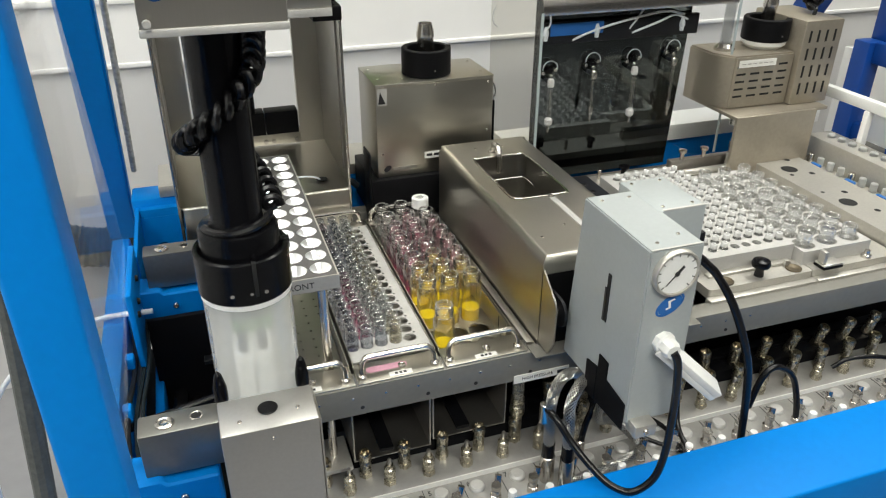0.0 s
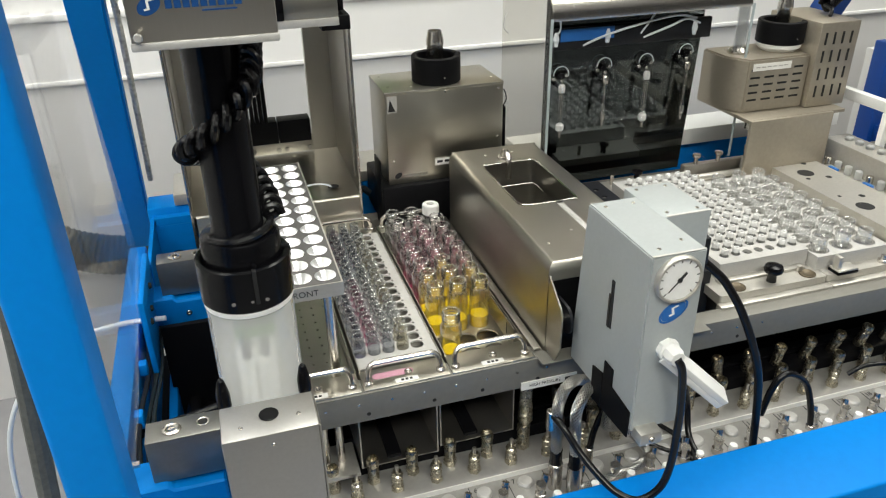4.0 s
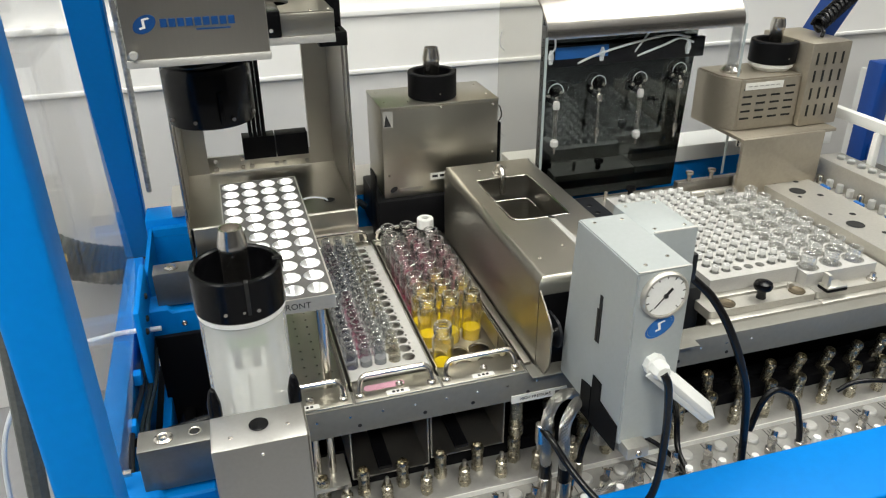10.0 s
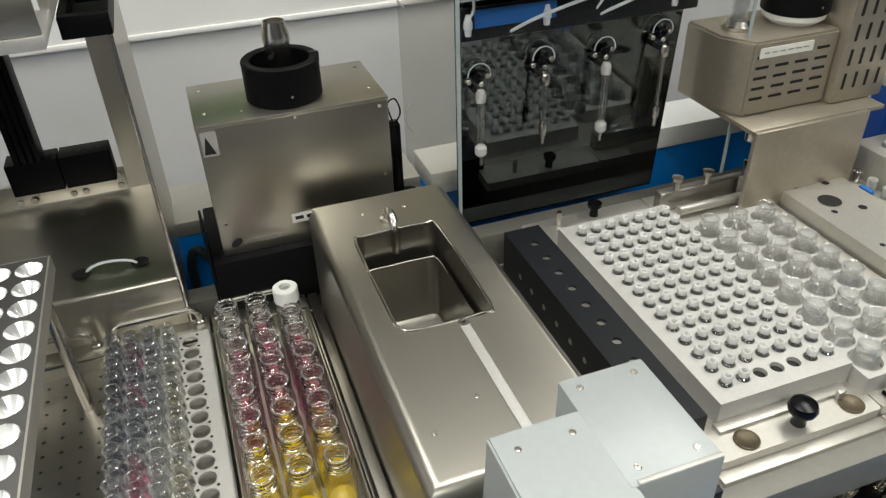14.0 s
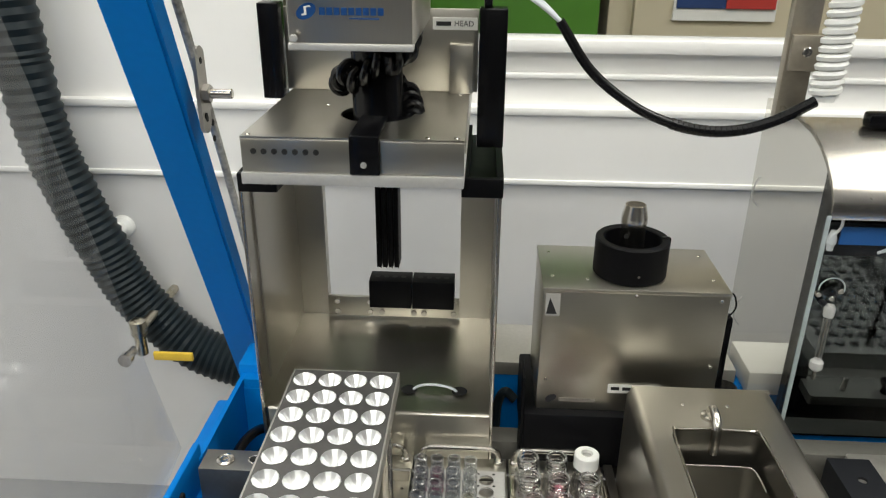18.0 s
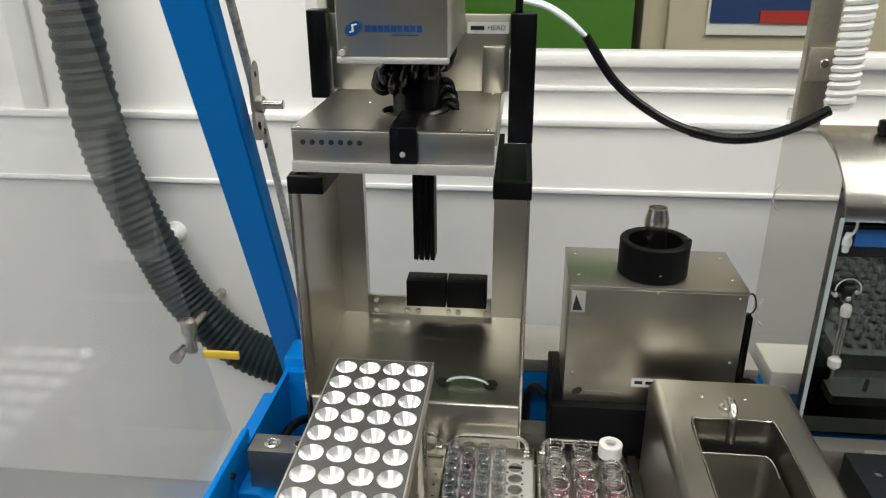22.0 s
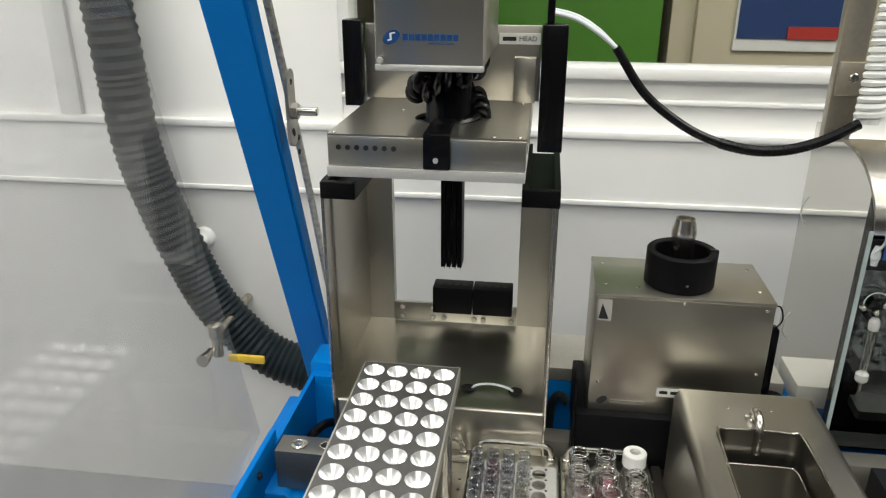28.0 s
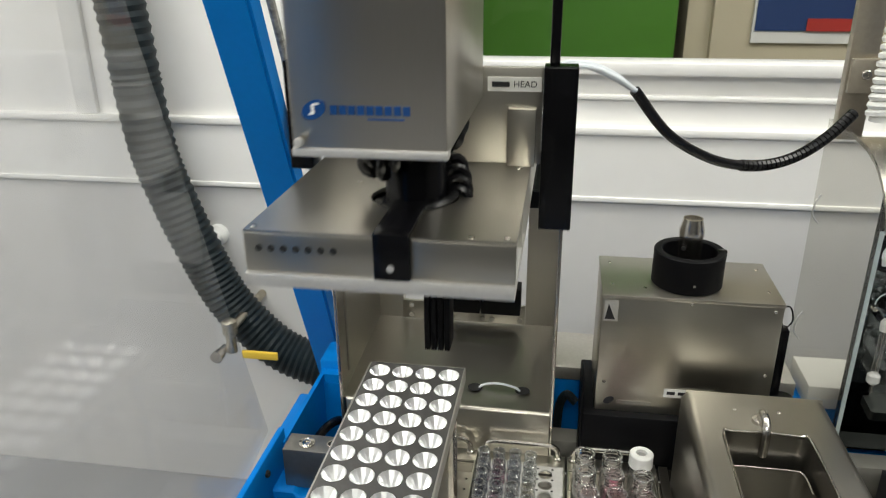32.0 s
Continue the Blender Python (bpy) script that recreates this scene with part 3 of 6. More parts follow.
for x, z in ((-0.060, 0.725), (-0.042, 0.712)):
    lh = thing("ribbed_hose", (x, 0.74, z), "black ribbed hose along the bottom of the frame", "hose", "ribbed hoses")
    part("hose", pipe([(x, 0.95, z - 0.03), (x + 0.004, 0.86, z), (x - 0.003, 0.76, z + 0.006), (x + 0.002, 0.66, z), (x, 0.58, z - 0.03)], 0.0085, 22, 10, 0.0012, 1), RUBBER, lh)
for k, (x, z) in enumerate(((-0.062, 0.858), (-0.045, 0.842))):
    lh = thing("trough_hose", (x, 1.0, z), "black hose curled in the open blue trough", "hose", "trough hoses")
    part("hose", pipe([(x - 0.012, 0.935, z - 0.03), (x - 0.008, 0.965, z), (x, 1.0, z + 0.012), (x + 0.012, 1.035, z), (x + 0.016, 1.05, z - 0.04)], 0.0055, 10, 10), RUBBER, lh)
dl = thing("drain_hose", (0.225, 1.03, 0.90), "grey hose looped beside the actuator base", "hose")
part("hose", pipe([(0.212, 1.04, 0.86), (0.2135, 1.035, 0.905), (0.221, 1.03, 0.925), (0.232, 1.025, 0.918)], 0.0048, 14, 10, 0.0005, 1), HOSE, dl)
cross = thing("cross_tube", (-0.03, 0.74, 0.79), "black plastic tube crossing under the deck edge", "tube")
part("tube", pipe([(-0.11, 0.73, 0.79), (-0.06, 0.735, 0.796), (0.0, 0.745, 0.80), (0.05, 0.75, 0.80)], 0.005, 8, 10), RUBBER, cross)
part("ferrule", rod(0.0055, 0.02, (0.0, 0.745, 0.80), "x", 12, 0.001), POLISHED, cross, "bright ferrule")
for z in (1.02, 1.22, 1.42):
    part("fixing_screw", rod(0.0035, 0.0025, (-0.0905, 0.438, z), "x", 12, 0.0005), POLISHED, panel)
seal = thing("door_seal", (-0.2, 0.42, 0.8), "dark grey ribbed door seal beside the blue post", "seal")
part("strip", pipe([(-0.100, 0.438, 1.24), (-0.102, 0.438, 1.14), (-0.1145, 0.438, 1.005), (-0.132, 0.438, 0.82), (-0.150, 0.438, 0.6)], 0.0068, 30, 10), SEAL, seal)

# ---- the deck ----
deck = thing("deck", (0.5, 0.77, 0.86), "dark steel deck beams across the blue machine frame", "deck")
part("front_beam", box(0.045, 1.22, 0.588, 0.612, 0.862, 0.897, 0.001), BEAM, deck)
part("rear_beam", box(-0.02, 1.22, 0.985, 1.010, 0.850, 0.893, 0.001), BEAM, deck)
for y in (0.565, 0.905):
    part("end_bar", box(-0.072, 0.03, y - 0.013, y + 0.016, 0.872, 0.920, 0.0012), ENDBAR, deck, "dark steel end bar with socket bolts")
    bolt = part("socket_bolt", turned([(0, 0.919), (0.0085, 0.919), (0.0085, 0.9215), (0.006, 0.9225), (0.005, 0.922), (0.0032, 0.922), (0.003, 0.9205), (0, 0.9205)], (-0.049, y, 0), "z", 18), POLISHED, deck, "bright socket bolt")
    part("hole", turned([(0.0045, 0.9203), (0.0055, 0.9206), (0.006, 0.9203)], (-0.022, y + 0.003, 0), "z", 16), POLISHED, deck)
    part("hole_core", turned([(0, 0.9203), (0.0045, 0.9203)], (-0.022, y + 0.003, 0), "z", 16), HOLE_SHADE, deck)
nut = turned([(0, 0), (0.006, 0), (0.006, 0.004), (0.0035, 0.0045), (0.0035, 0.016), (0, 0.016)], (-0.098, 0.566, 0.888), "x", 6)
part("tie_bolt", nut, POLISHED, deck, "bright hexagon tie bolt")
for i in range(16):
    x = 0.09 + i * 0.034
    screws([(x, 0.588, 0.884)], 0.0014, 0.0006, deck, "y", POLISHED)
part("under_pan", box(0.04, 1.2, 0.62, 0.98, 0.845, 0.852), DULL, deck, "dull steel pan under the racks")
part("label_strip", box(0.299, 0.364, 0.5865, 0.588, 0.8595, 0.8695), LABEL, deck, "white printed label strip")
writing("HIGH PRESSURE", 0.0052, pose(0.3265, 0.5864, 0.8645, 90, 0, 0), deck)
part("label_print", box(0.350, 0.361, 0.5859, 0.5865, 0.8625, 0.8663), INK, deck)
rng = random.Random(11)
for i in range(9):
    x = 0.07 + i * 0.062 + rng.uniform(-0.01, 0.01)
    screws([(x, 0.588, 0.871)], 0.0022, 0.0004, deck, "y", HOLE_SHADE, "side_bore")


def handle(x0, x1, y, z, h, parent, depth=0.0):
    """A bent wire handle standing on two feet."""
    r = 0.0028
    pts = [(x0, y, z), (x0, y + depth * 0.5, z + h * 0.6), (x0 + 0.005, y + depth, z + h), (x0 + 0.016, y + depth, z + h + 0.0015),
           (x1 - 0.016, y + depth, z + h + 0.0015), (x1 - 0.005, y + depth, z + h), (x1, y + depth * 0.5, z + h * 0.6), (x1, y, z)]
    hd = part("handle", pipe(pts, r, 5, 10), POLISHED, parent, "bent steel wire handle")
    for x in (x0, x1):
        part("foot", turned([(0, 0), (0.0048, 0), (0.0045, 0.003), (0.003, 0.0045), (0, 0.0045)], (x, y, z), "z", 14), POLISHED, hd)


def rack_tray(x0, x1, label, plate_holes=None, plate_z=0.898, hole_mat=None, floor_z=0.866, front_z=0.899, name="rack_tray"):
    """A long steel rack tray across the deck, front flange towards the operator."""
    y0, y1 = 0.590, 0.955
    tr = thing(name, ((x0 + x1) / 2, 0.78, floor_z), label, "rack", "deck racks")
    part("floor_plate", box(x0 + 0.0015, x1 - 0.0015, y0 + 0.032, y1 - 0.028, floor_z - 0.002, floor_z), DULL, tr)
    for x in (x0 + 0.001, x1 - 0.0025):
        part("side_wall", box(x, x + 0.0015, y0 + 0.03, y1 - 0.024, floor_z, front_z + 0.003), STEEL, tr)
    part("front_flange", box(x0 + 0.001, x1 - 0.001, y0, y0 + 0.032, front_z - 0.0025, front_z, 0.0006), STEEL, tr)
    part("front_wall", box(x0 + 0.0025, x1 - 0.0025, y0 + 0.030, y0 + 0.032, floor_z, front_z - 0.003), STEEL, tr)
    part("back_flange", box(x0 + 0.001, x1 - 0.001, y1 - 0.025, y1 - 0.005, front_z - 0.0025, front_z, 0.0006), STEEL, tr)
    part("back_wall", box(x0 + 0.0025, x1 - 0.0025, y1 - 0.027, y1 - 0.0255, floor_z, front_z - 0.003), STEEL, tr)
    handle(x0 + 0.007, x1 - 0.009, y0 + 0.009, front_z, 0.019, tr, 0.006)
    handle(x0 + 0.007, x1 - 0.009, y1 - 0.012, front_z, 0.019, tr, -0.004)
    xm = (x0 + x1) / 2
    part("flange_screw", turned([(0, 0), (0.0042, 0), (0.004, 0.0025), (0.002, 0.003), (0, 0.002)], (xm + 0.004, y0 + 0.016, front_z), "z", 14), POLISHED, tr)
    part("tag", box(xm - 0.012, xm + 0.012, y0 + 0.002, y0 + 0.009, front_z, front_z + 0.0006), LABEL, tr, "white label on the flange")
    for k in range(3):
        part("tag_print", box(xm - 0.006 + k * 0.0045, xm - 0.003 + k * 0.0045, y0 + 0.004, y0 + 0.007, front_z + 0.0006, front_z + 0.0009), INK, tr)
    return tr


# slot of the funnel plate: perforated steel channel
ch = rack_tray(0.037, 0.129, "bare perforated steel tray under the funnel plate")
part("channel", holed_plate(0.040, 0.126, 0.625, 0.95, 0.882, 0.884, ([0.047 + i * 0.0144 for i in range(6)], [0.637 + j * 0.0165 for j in range(18)], 0.0016), 8), STEEL_V, ch, "perforated steel plate")

# ---- funnel plate, standing on pillars above the tray ----
fx = [0.0385 + i * 0.0225 for i in range(4)]
fy = [0.6085 + j * 0.02545 for j in range(12)]
fp = thing("funnel_plate", (0.072, 0.745, 0.899), "raised aluminium plate with rows of bright funnels, marked FRONT", "funnel plate")
plate = holed_plate(0.027, 0.1185, 0.5935, 0.9035, 1.021, 1.027, (fx, fy, 0.0100), 24)
part("plate", plate, TRAYTOP, fp, "grey plate with turned seats")
for x in fx:
    for y in fy:
        fn = part("funnel", turned([(0.0103, 1.0274), (0.0098, 1.0278), (0.0012, 1.0150), (0.0009, 1.012), (0.0030, 1.012), (0.0100, 1.021)], (x, y, 0), "z", 13), FUNNEL, fp, "bright conical funnel", 8)
        # dark strip paints the radial reflection in the shiny cone
        b = bmesh.new()
        b.faces.new([b.verts.new(c) for c in ((x - 0.0006, y - 0.0013, 1.01565), (x + 0.0006, y - 0.0013, 1.01565), (x + 0.00035, y - 0.0078, 1.0253), (x - 0.00035, y - 0.0078, 1.0253))])
        part("dark_line", b, BEAM, fn, "dark strip for the reflection in the cone")
part("front_edge", box(0.027, 0.1185, 0.592, 0.5935, 1.013, 1.027), ALU, fp, "bare aluminium front edge")
part("right_edge", box(0.1185, 0.1200, 0.592, 0.9035, 1.013, 1.027), ALU, fp, "bare aluminium edge")
part("left_edge", box(0.0255, 0.027, 0.592, 0.9035, 1.013, 1.027), ALU, fp, "bare aluminium edge")
part("back_edge", box(0.0255, 0.1200, 0.9035, 0.905, 1.013, 1.027), ALU, fp, "bare aluminium edge")
writing("FRONT", 0.0085, pose(0.083, 0.5918, 1.0195, 90, 0, 0), fp)
for x in (0.034, 0.110):
    for y in (0.64, 0.88):
        part("pillar", rod(0.005, 0.138, (x, y, 0.884), "z", 14), POLISHED, fp, "steel pillar")

# ---- rack of small vials ----
sx = [0.1385 + i * 0.0157 for i in range(5)]
sy = [0.650 + j * 0.01660 for j in range(17)]
sr = rack_tray(0.130, 0.222, "steel rack of small glass vials with a free column of holes")
part("hole_plate", holed_plate(0.1325, 0.2195, 0.624, 0.9285, 0.8985, 0.9005, (sx, sy, 0.0072), 18), ALU_LIGHT, sr, "bright steel plate with rows of holes")
part("lower_plate", box(0.133, 0.219, 0.63, 0.926, 0.8885, 0.8905), DULL, sr)
for j in range(17):
    for dx in (-0.0078, 0.0072):
        part("pin_hole", turned([(0, 0.90075), (0.0014, 0.90075)], (sx[4] + dx, sy[j] + 0.0082, 0), "z", 8), HOLE_SHADE, sr)
part("ink_stain", rounded_slab(0.143, 0.186, 0.6045, 0.6135, 0.899, 0.8993, 0.004), STAIN, sr, "pink stain on the flange")


def small_vial(name, glass, fill, level, label):
    v = thing(name, (0, 0, 0), label, "vial", "small vials in the rack")
    H, R = 0.0345, 0.0071
    prof = [(0, 0.0008), (R - 0.001, 0), (R, 0.0012), (R, H - 0.012), (R - 0.0018, H - 0.008), (R - 0.0018, H - 0.0065), (R - 0.0006, H - 0.006), (R - 0.0006, H - 0.0006),
            (R - 0.0014, H), (R - 0.0026, H - 0.0004), (R - 0.0028, H - 0.007), (R - 0.001, H - 0.0118), (R - 0.0009, 0.002), (0, 0.0016)]
    g = part("glass_body", turned(prof, seg=16), glass, v)
    g.visible_shadow = False
    part("lip", turned([(R - 0.0006, H - 0.0016), (R - 0.0004, H - 0.0006), (R - 0.0014, H + 0.0002), (R - 0.0024, H - 0.0003), (R - 0.0024, H - 0.0016)], seg=16), LIP, v, "bright rounded lip")
    if fill:
        part("contents", turned([(0, 0.0017), (R - 0.0011, 0.0021), (R - 0.0011, level), (0, level - 0.0003)], seg=14), fill, v, "residue in the vial")
    return v


proto = [small_vial("small_vial", GLASS_B, INDIGO, 0.006, "small clear glass vial with dark blue residue"),
         small_vial("small_vial", GLASS_PS, PINK, 0.008, "small clear glass vial with pink residue"),
         small_vial("small_vial", GLASS_W, PALE, 0.010, "small clear glass vial with pale solution"),
         small_vial("small_vial", GLASS_YS, None, 0.01, "small clear empty glass vial, slightly straw-tinted"),
         small_vial("small_vial", GLASS_B, PALE, 0.016, "small clear glass vial with cloudy grey solution")]
rng = random.Random(4)
first = {}
for i in range(4):
    for j in range(17):
        k = {0: rng.choice((0, 0, 4)), 1: 1 if 1 < j < 8 else rng.choice((0, 4, 1)), 2: rng.choice((2, 2, 4)), 3: rng.choice((3, 3, 2))}[i]
        m = pose(sx[i], sy[j], 0.8906, rng.uniform(-1.5, 1.5), rng.uniform(-1.5, 1.5), rng.uniform(0, 360))
        if k in first:
            copy_thing(proto[k], m)
        else:
            first[k] = 1
            proto[k].matrix_basis = m

# ---- rack of large vials ----
lx = [0.2405, 0.2672, 0.2939]
ly = [0.709 + j * 0.0290 for j in range(8)]
lr = rack_tray(0.2225, 0.3155, "steel rack of tall glass vials, some with yellow solution", name="vial_rack", floor_z=0.860)
part("hole_plate", holed_plate(0.2255, 0.3130, 0.624, 0.9275, 0.8705, 0.8725, (lx, [0.6495, 0.6793] + ly, 0.0126), 20), STEEL, lr, "steel plate with rows of holes")
part("floor_sheet", box(0.226, 0.3125, 0.63, 0.926, 0.8600, 0.8612), DULL, lr)
part("side_comb", box(0.3105, 0.3118, 0.64, 0.92, 0.880, 0.902), STEEL, lr)
for k in range(4):
    part("comb_slot", box(0.3100, 0.3105, 0.66 + k * 0.07, 0.6615 + k * 0.07, 0.884, 0.898), HOLE_SHADE, lr)


def tall_vial(glass, neck, fill, level, label, cap=False):
    v = thing("tall_vial", (0, 0, 0), label, "vial", "tall vials in the rack")
    H, R = 0.074, 0.0122
    n = 0.0094
    prof = [(0, 0.0016), (R - 0.0015, 0), (R, 0.0015), (R, H - 0.019), (R - 0.0008, H - 0.0165), (n + 0.0008, H - 0.0142), (n - 0.001, H - 0.0142), (R - 0.002, H - 0.0172), (R - 0.0012, H - 0.020), (R - 0.0012, 0.003), (0, 0.0022)]
    g = part("glass_body", turned(prof, seg=24), glass, v)
    g.visible_shadow = False
    screw_neck = [(n - 0.0018, H - 0.0141), (n, H - 0.0141), (n, H - 0.011), (n + 0.0009, H - 0.010), (n, H - 0.009), (n, H - 0.0075), (n + 0.0009, H - 0.0065), (n, H - 0.0055), (n, H - 0.004),
                  (n + 0.0009, H - 0.003), (n, H - 0.0018), (n, H - 0.0004), (n - 0.0008, H), (n - 0.0018, H - 0.0005), (n - 0.0018, H - 0.0141)]
    g = part("neck", turned(screw_neck, seg=24), neck, v, "threaded glass neck")
    g.visible_shadow = False
    part("lip", turned([(n - 0.0017, H - 0.0004), (n - 0.0008, H + 0.0004), (n + 0.0002, H - 0.0002), (n - 0.0008, H + 0.0001)], seg=24), LIP, v, "bright rounded lip")
    if fill:
        part("solution", turned([(0, 0.0024), (R - 0.0016, 0.0032), (R - 0.0014, level), (R - 0.0022, level - 0.0006), (0, level - 0.0008)], seg=20), fill, v, "solution in the vial")
    if cap:
        part("cap", turned([(0.0048, H + 0.0045), (0.0048, H + 0.0015), (0.0055, H + 0.0015), (0.0055, H + 0.0045), (0.0104, H + 0.0045), (0.0115, H + 0.0035), (0.0118, H - 0.0095), (0.0110, H - 0.0095)], seg=28), WHITE, v, "white screw cap with a hole")
        part("septum", turned([(0, H + 0.0015), (0.0050, H + 0.0015)], seg=16), PALE, v)
    return v


VIALZ = 0.862
tall = {"y": tall_vial(GLASS_Y, NECK_Y, YELLOW, 0.024, "tall clear glass vial with bright yellow solution"),
        "p": tall_vial(GLASS_P, NECK_P, PINK, 0.005, "tall clear glass vial with pink residue"),
        "e": tall_vial(GLASS, NECK, None, 0, "tall clear empty glass vial"),
        "c": tall_vial(GLASS, NECK, None, 0, "tall clear glass vial with a white screw cap", True)}
layout = {(0, 7): "e", (1, 7): "e", (2, 7): "c", (2, 6): "e", (0, 6): "e"}
used = {}
for i in range(3):
    for j in range(8):
        k = layout.get((i, j)) or ("y" if j < 2 or (j == 2 and i == 1) else "p" if j < 6 or i == 1 else "e")
        m = pose(lx[i], ly[j], VIALZ, rng.uniform(-1, 1), rng.uniform(-1, 1), rng.uniform(0, 360))
        if k in used:
            copy_thing(tall[k], m)
        else:
            used[k] = 1
            tall[k].matrix_basis = m
copy_thing(tall["y"], pose(lx[0], 0.6495, VIALZ, 0.6, -0.8, 40))


# ---- steel wash-station cover ----
cv = thing("wash_station", (0.395, 0.75, 0.86), "brushed steel wash station with a sunken basin and a small spout", "wash station")
X0, X1, Y0, Y1, Z0, Z1 = 0.328, 0.459, 0.596, 0.930, 0.862, 1.004
WX0, WX1, WY0, WY1, WR = 0.3535, 0.4305, 0.735, 0.8725, 0.012


def shell():
    """The cover: a hollow hood with rounded long edges and an opening with rounded corners in its top."""
    b = bmesh.new()
    r = 0.010
    # top face with the opening
    outer = [(X0 + r, Y0 + r), (X1 - r, Y0 + r), (X1 - r, Y1), (X0 + r, Y1)]
    inner = []
    for cx, cy, a0 in ((WX0 + WR, WY0 + WR, 180), (WX1 - WR, WY0 + WR, 270), (WX1 - WR, WY1 - WR, 0), (WX0 + WR, WY1 - WR, 90)):
        inner.append([(cx + WR * math.cos(radians(a0 + 90 * k / 6)), cy + WR * math.sin(radians(a0 + 90 * k / 6))) for k in range(7)])
    ov = [b.verts.new((*p, Z1)) for p in outer]
    iv = [[b.verts.new((*p, Z1)) for p in c] for c in inner]
    for k in range(4):
        for i in range(6):
            b.faces.new((ov[k], iv[k][i], iv[k][i + 1]))
        m = (k + 1) % 4
        b.faces.new((ov[k], iv[k][6], iv[m][0], ov[m]))
    loop = [v for c in iv for v in c]
    low = [b.verts.new((v.co.x, v.co.y, Z1 - 0.003)) for v in loop]
    for i in range(len(loop)):
        j = (i + 1) % len(loop)
        b.faces.new((loop[i], low[i], low[j], loop[j]))
    # rounded left, right and front edges, then the walls down
    path = [(X0 + r, Y1), (X0 + r, Y0 + r), (X1 - r, Y0 + r), (X1 - r, Y1)]
    rows = []
    for k in range(7):
        a = radians(90 * k / 6)
        o, z = r * math.sin(a), Z1 - r + r * math.cos(a)
        rows.append([b.verts.new(p) for p in ((X0 + r - o, Y1, z), (X0 + r - o, Y0 + r - o, z), (X1 - r + o, Y0 + r - o, z), (X1 - r + o, Y1, z))])
    rows.append([b.verts.new(p) for p in ((X0, Y1, Z0), (X0, Y0, Z0), (X1, Y0, Z0), (X1, Y1, Z0))])
    for p, q in zip(rows, rows[1:]):
        for i in range(3):
            b.faces.new((p[i], q[i], q[i + 1], p[i + 1]))
    b.faces.new([r_[0] for r_ in rows] + [r_[3] for r_ in rows[::-1]])
    bmesh.ops.remove_doubles(b, verts=b.verts, dist=0.00001)
    bmesh.ops.recalc_face_normals(b, faces=b.faces)
    return b


part("cover", shell(), STEEL_V, cv, "brushed steel cover", 30)
part("rim", pipe([(WX0 + 0.002, WY0 + WR, Z1), (WX0 + 0.002, WY1 - WR, Z1), (WX0 + WR, WY1 - 0.002, Z1), (WX1 - WR, WY1 - 0.002, Z1), (WX1 - 0.002, WY1 - WR, Z1), (WX1 - 0.002, WY0 + WR, Z1), (WX1 - WR, WY0 + 0.002, Z1), (WX0 + WR, WY0 + 0.002, Z1), (WX0 + 0.002, WY0 + WR, Z1)], 0.0009, 5, 6), POLISHED, cv, "polished rim of the opening")


def basin(x0, x1, y0, y1, z0, z1, r, t=0.0012):
    b = bmesh.new()
    rows = []
    for inset, z in ((0, z1), (0.001, z0 + r), (r * 0.3, z0 + r * 0.3), (r, z0)):
        pts = []
        for cx, cy, a0 in ((x1 - r, y1 - r, 0), (x0 + r, y1 - r, 90), (x0 + r, y0 + r, 180), (x1 - r, y0 + r, 270)):
            for k in range(6):
                a = radians(a0 + 90 * k / 5)
                rr = max(r - inset, 0.0005)
                pts.append((cx + rr * math.cos(a), cy + rr * math.sin(a), z))
        rows.append([b.verts.new(p) for p in pts])
    for p, q in zip(rows, rows[1:]):
        for i in range(len(p)):
            j = (i + 1) % len(p)
            b.faces.new((p[i], p[j], q[j], q[i]))
    b.faces.new(rows[-1])
    return b


part("basin", basin(WX0 + 0.0005, WX1 - 0.0005, WY0 + 0.0005, WY1 - 0.0005, 0.905, Z1 - 0.003, 0.012), BASIN, cv, "deep polished basin")
part("inner_tub", basin(0.3575, 0.4265, 0.764, 0.8605, 0.909, 0.975, 0.010), BASIN, cv, "inner steel tub")
part("tub_rim", pipe([(0.359, 0.768, 0.975), (0.3585, 0.848, 0.975), (0.3605, 0.8565, 0.975), (0.368, 0.8595, 0.975), (0.416, 0.8595, 0.975), (0.4235, 0.8565, 0.975), (0.4255, 0.848, 0.975), (0.4255, 0.830, 0.975)], 0.0008, 6, 6), POLISHED, cv, "bright rim of the tub")
part("port_block", box(WX0 + 0.003, WX0 + 0.040, WY0 + 0.003, WY0 + 0.026, 0.906, 0.980, 0.001), ALU, cv, "aluminium port block with two holes")
for x in (WX0 + 0.013, WX0 + 0.028):
    part("port", turned([(0, 0.9805), (0.005, 0.9805), (0.0055, 0.9808)], (x, WY0 + 0.013, 0), "z", 16), HOLE_SHADE, cv)
spout = part("spout", pipe([(0.391, 0.886, Z1), (0.391, 0.886, Z1 + 0.008), (0.391, 0.882, Z1 + 0.012), (0.391, 0.872, Z1 + 0.010), (0.391, 0.866, Z1 + 0.002), (0.391, 0.866, Z1 - 0.02)], 0.0042, 6, 12), POLISHED, cv, "short bent spout")
part("spout_base", turned([(0, 0), (0.0075, 0), (0.007, 0.003), (0.0045, 0.004), (0, 0.004)], (0.391, 0.888, Z1), "z", 18), POLISHED, spout)
part("inlaid_strip", box(0.398, 0.4055, 0.600, 0.728, Z1, Z1 + 0.0012, 0.0004), ALU_LIGHT, cv, "pale inlaid strip")
part("strip_screw", turned([(0.0022, 0.0), (0.0042, 0), (0.0042, 0.0012), (0.0022, 0.0012)], (0.4015, 0.731, Z1 + 0.0004), "z", 14), POLISHED, cv)
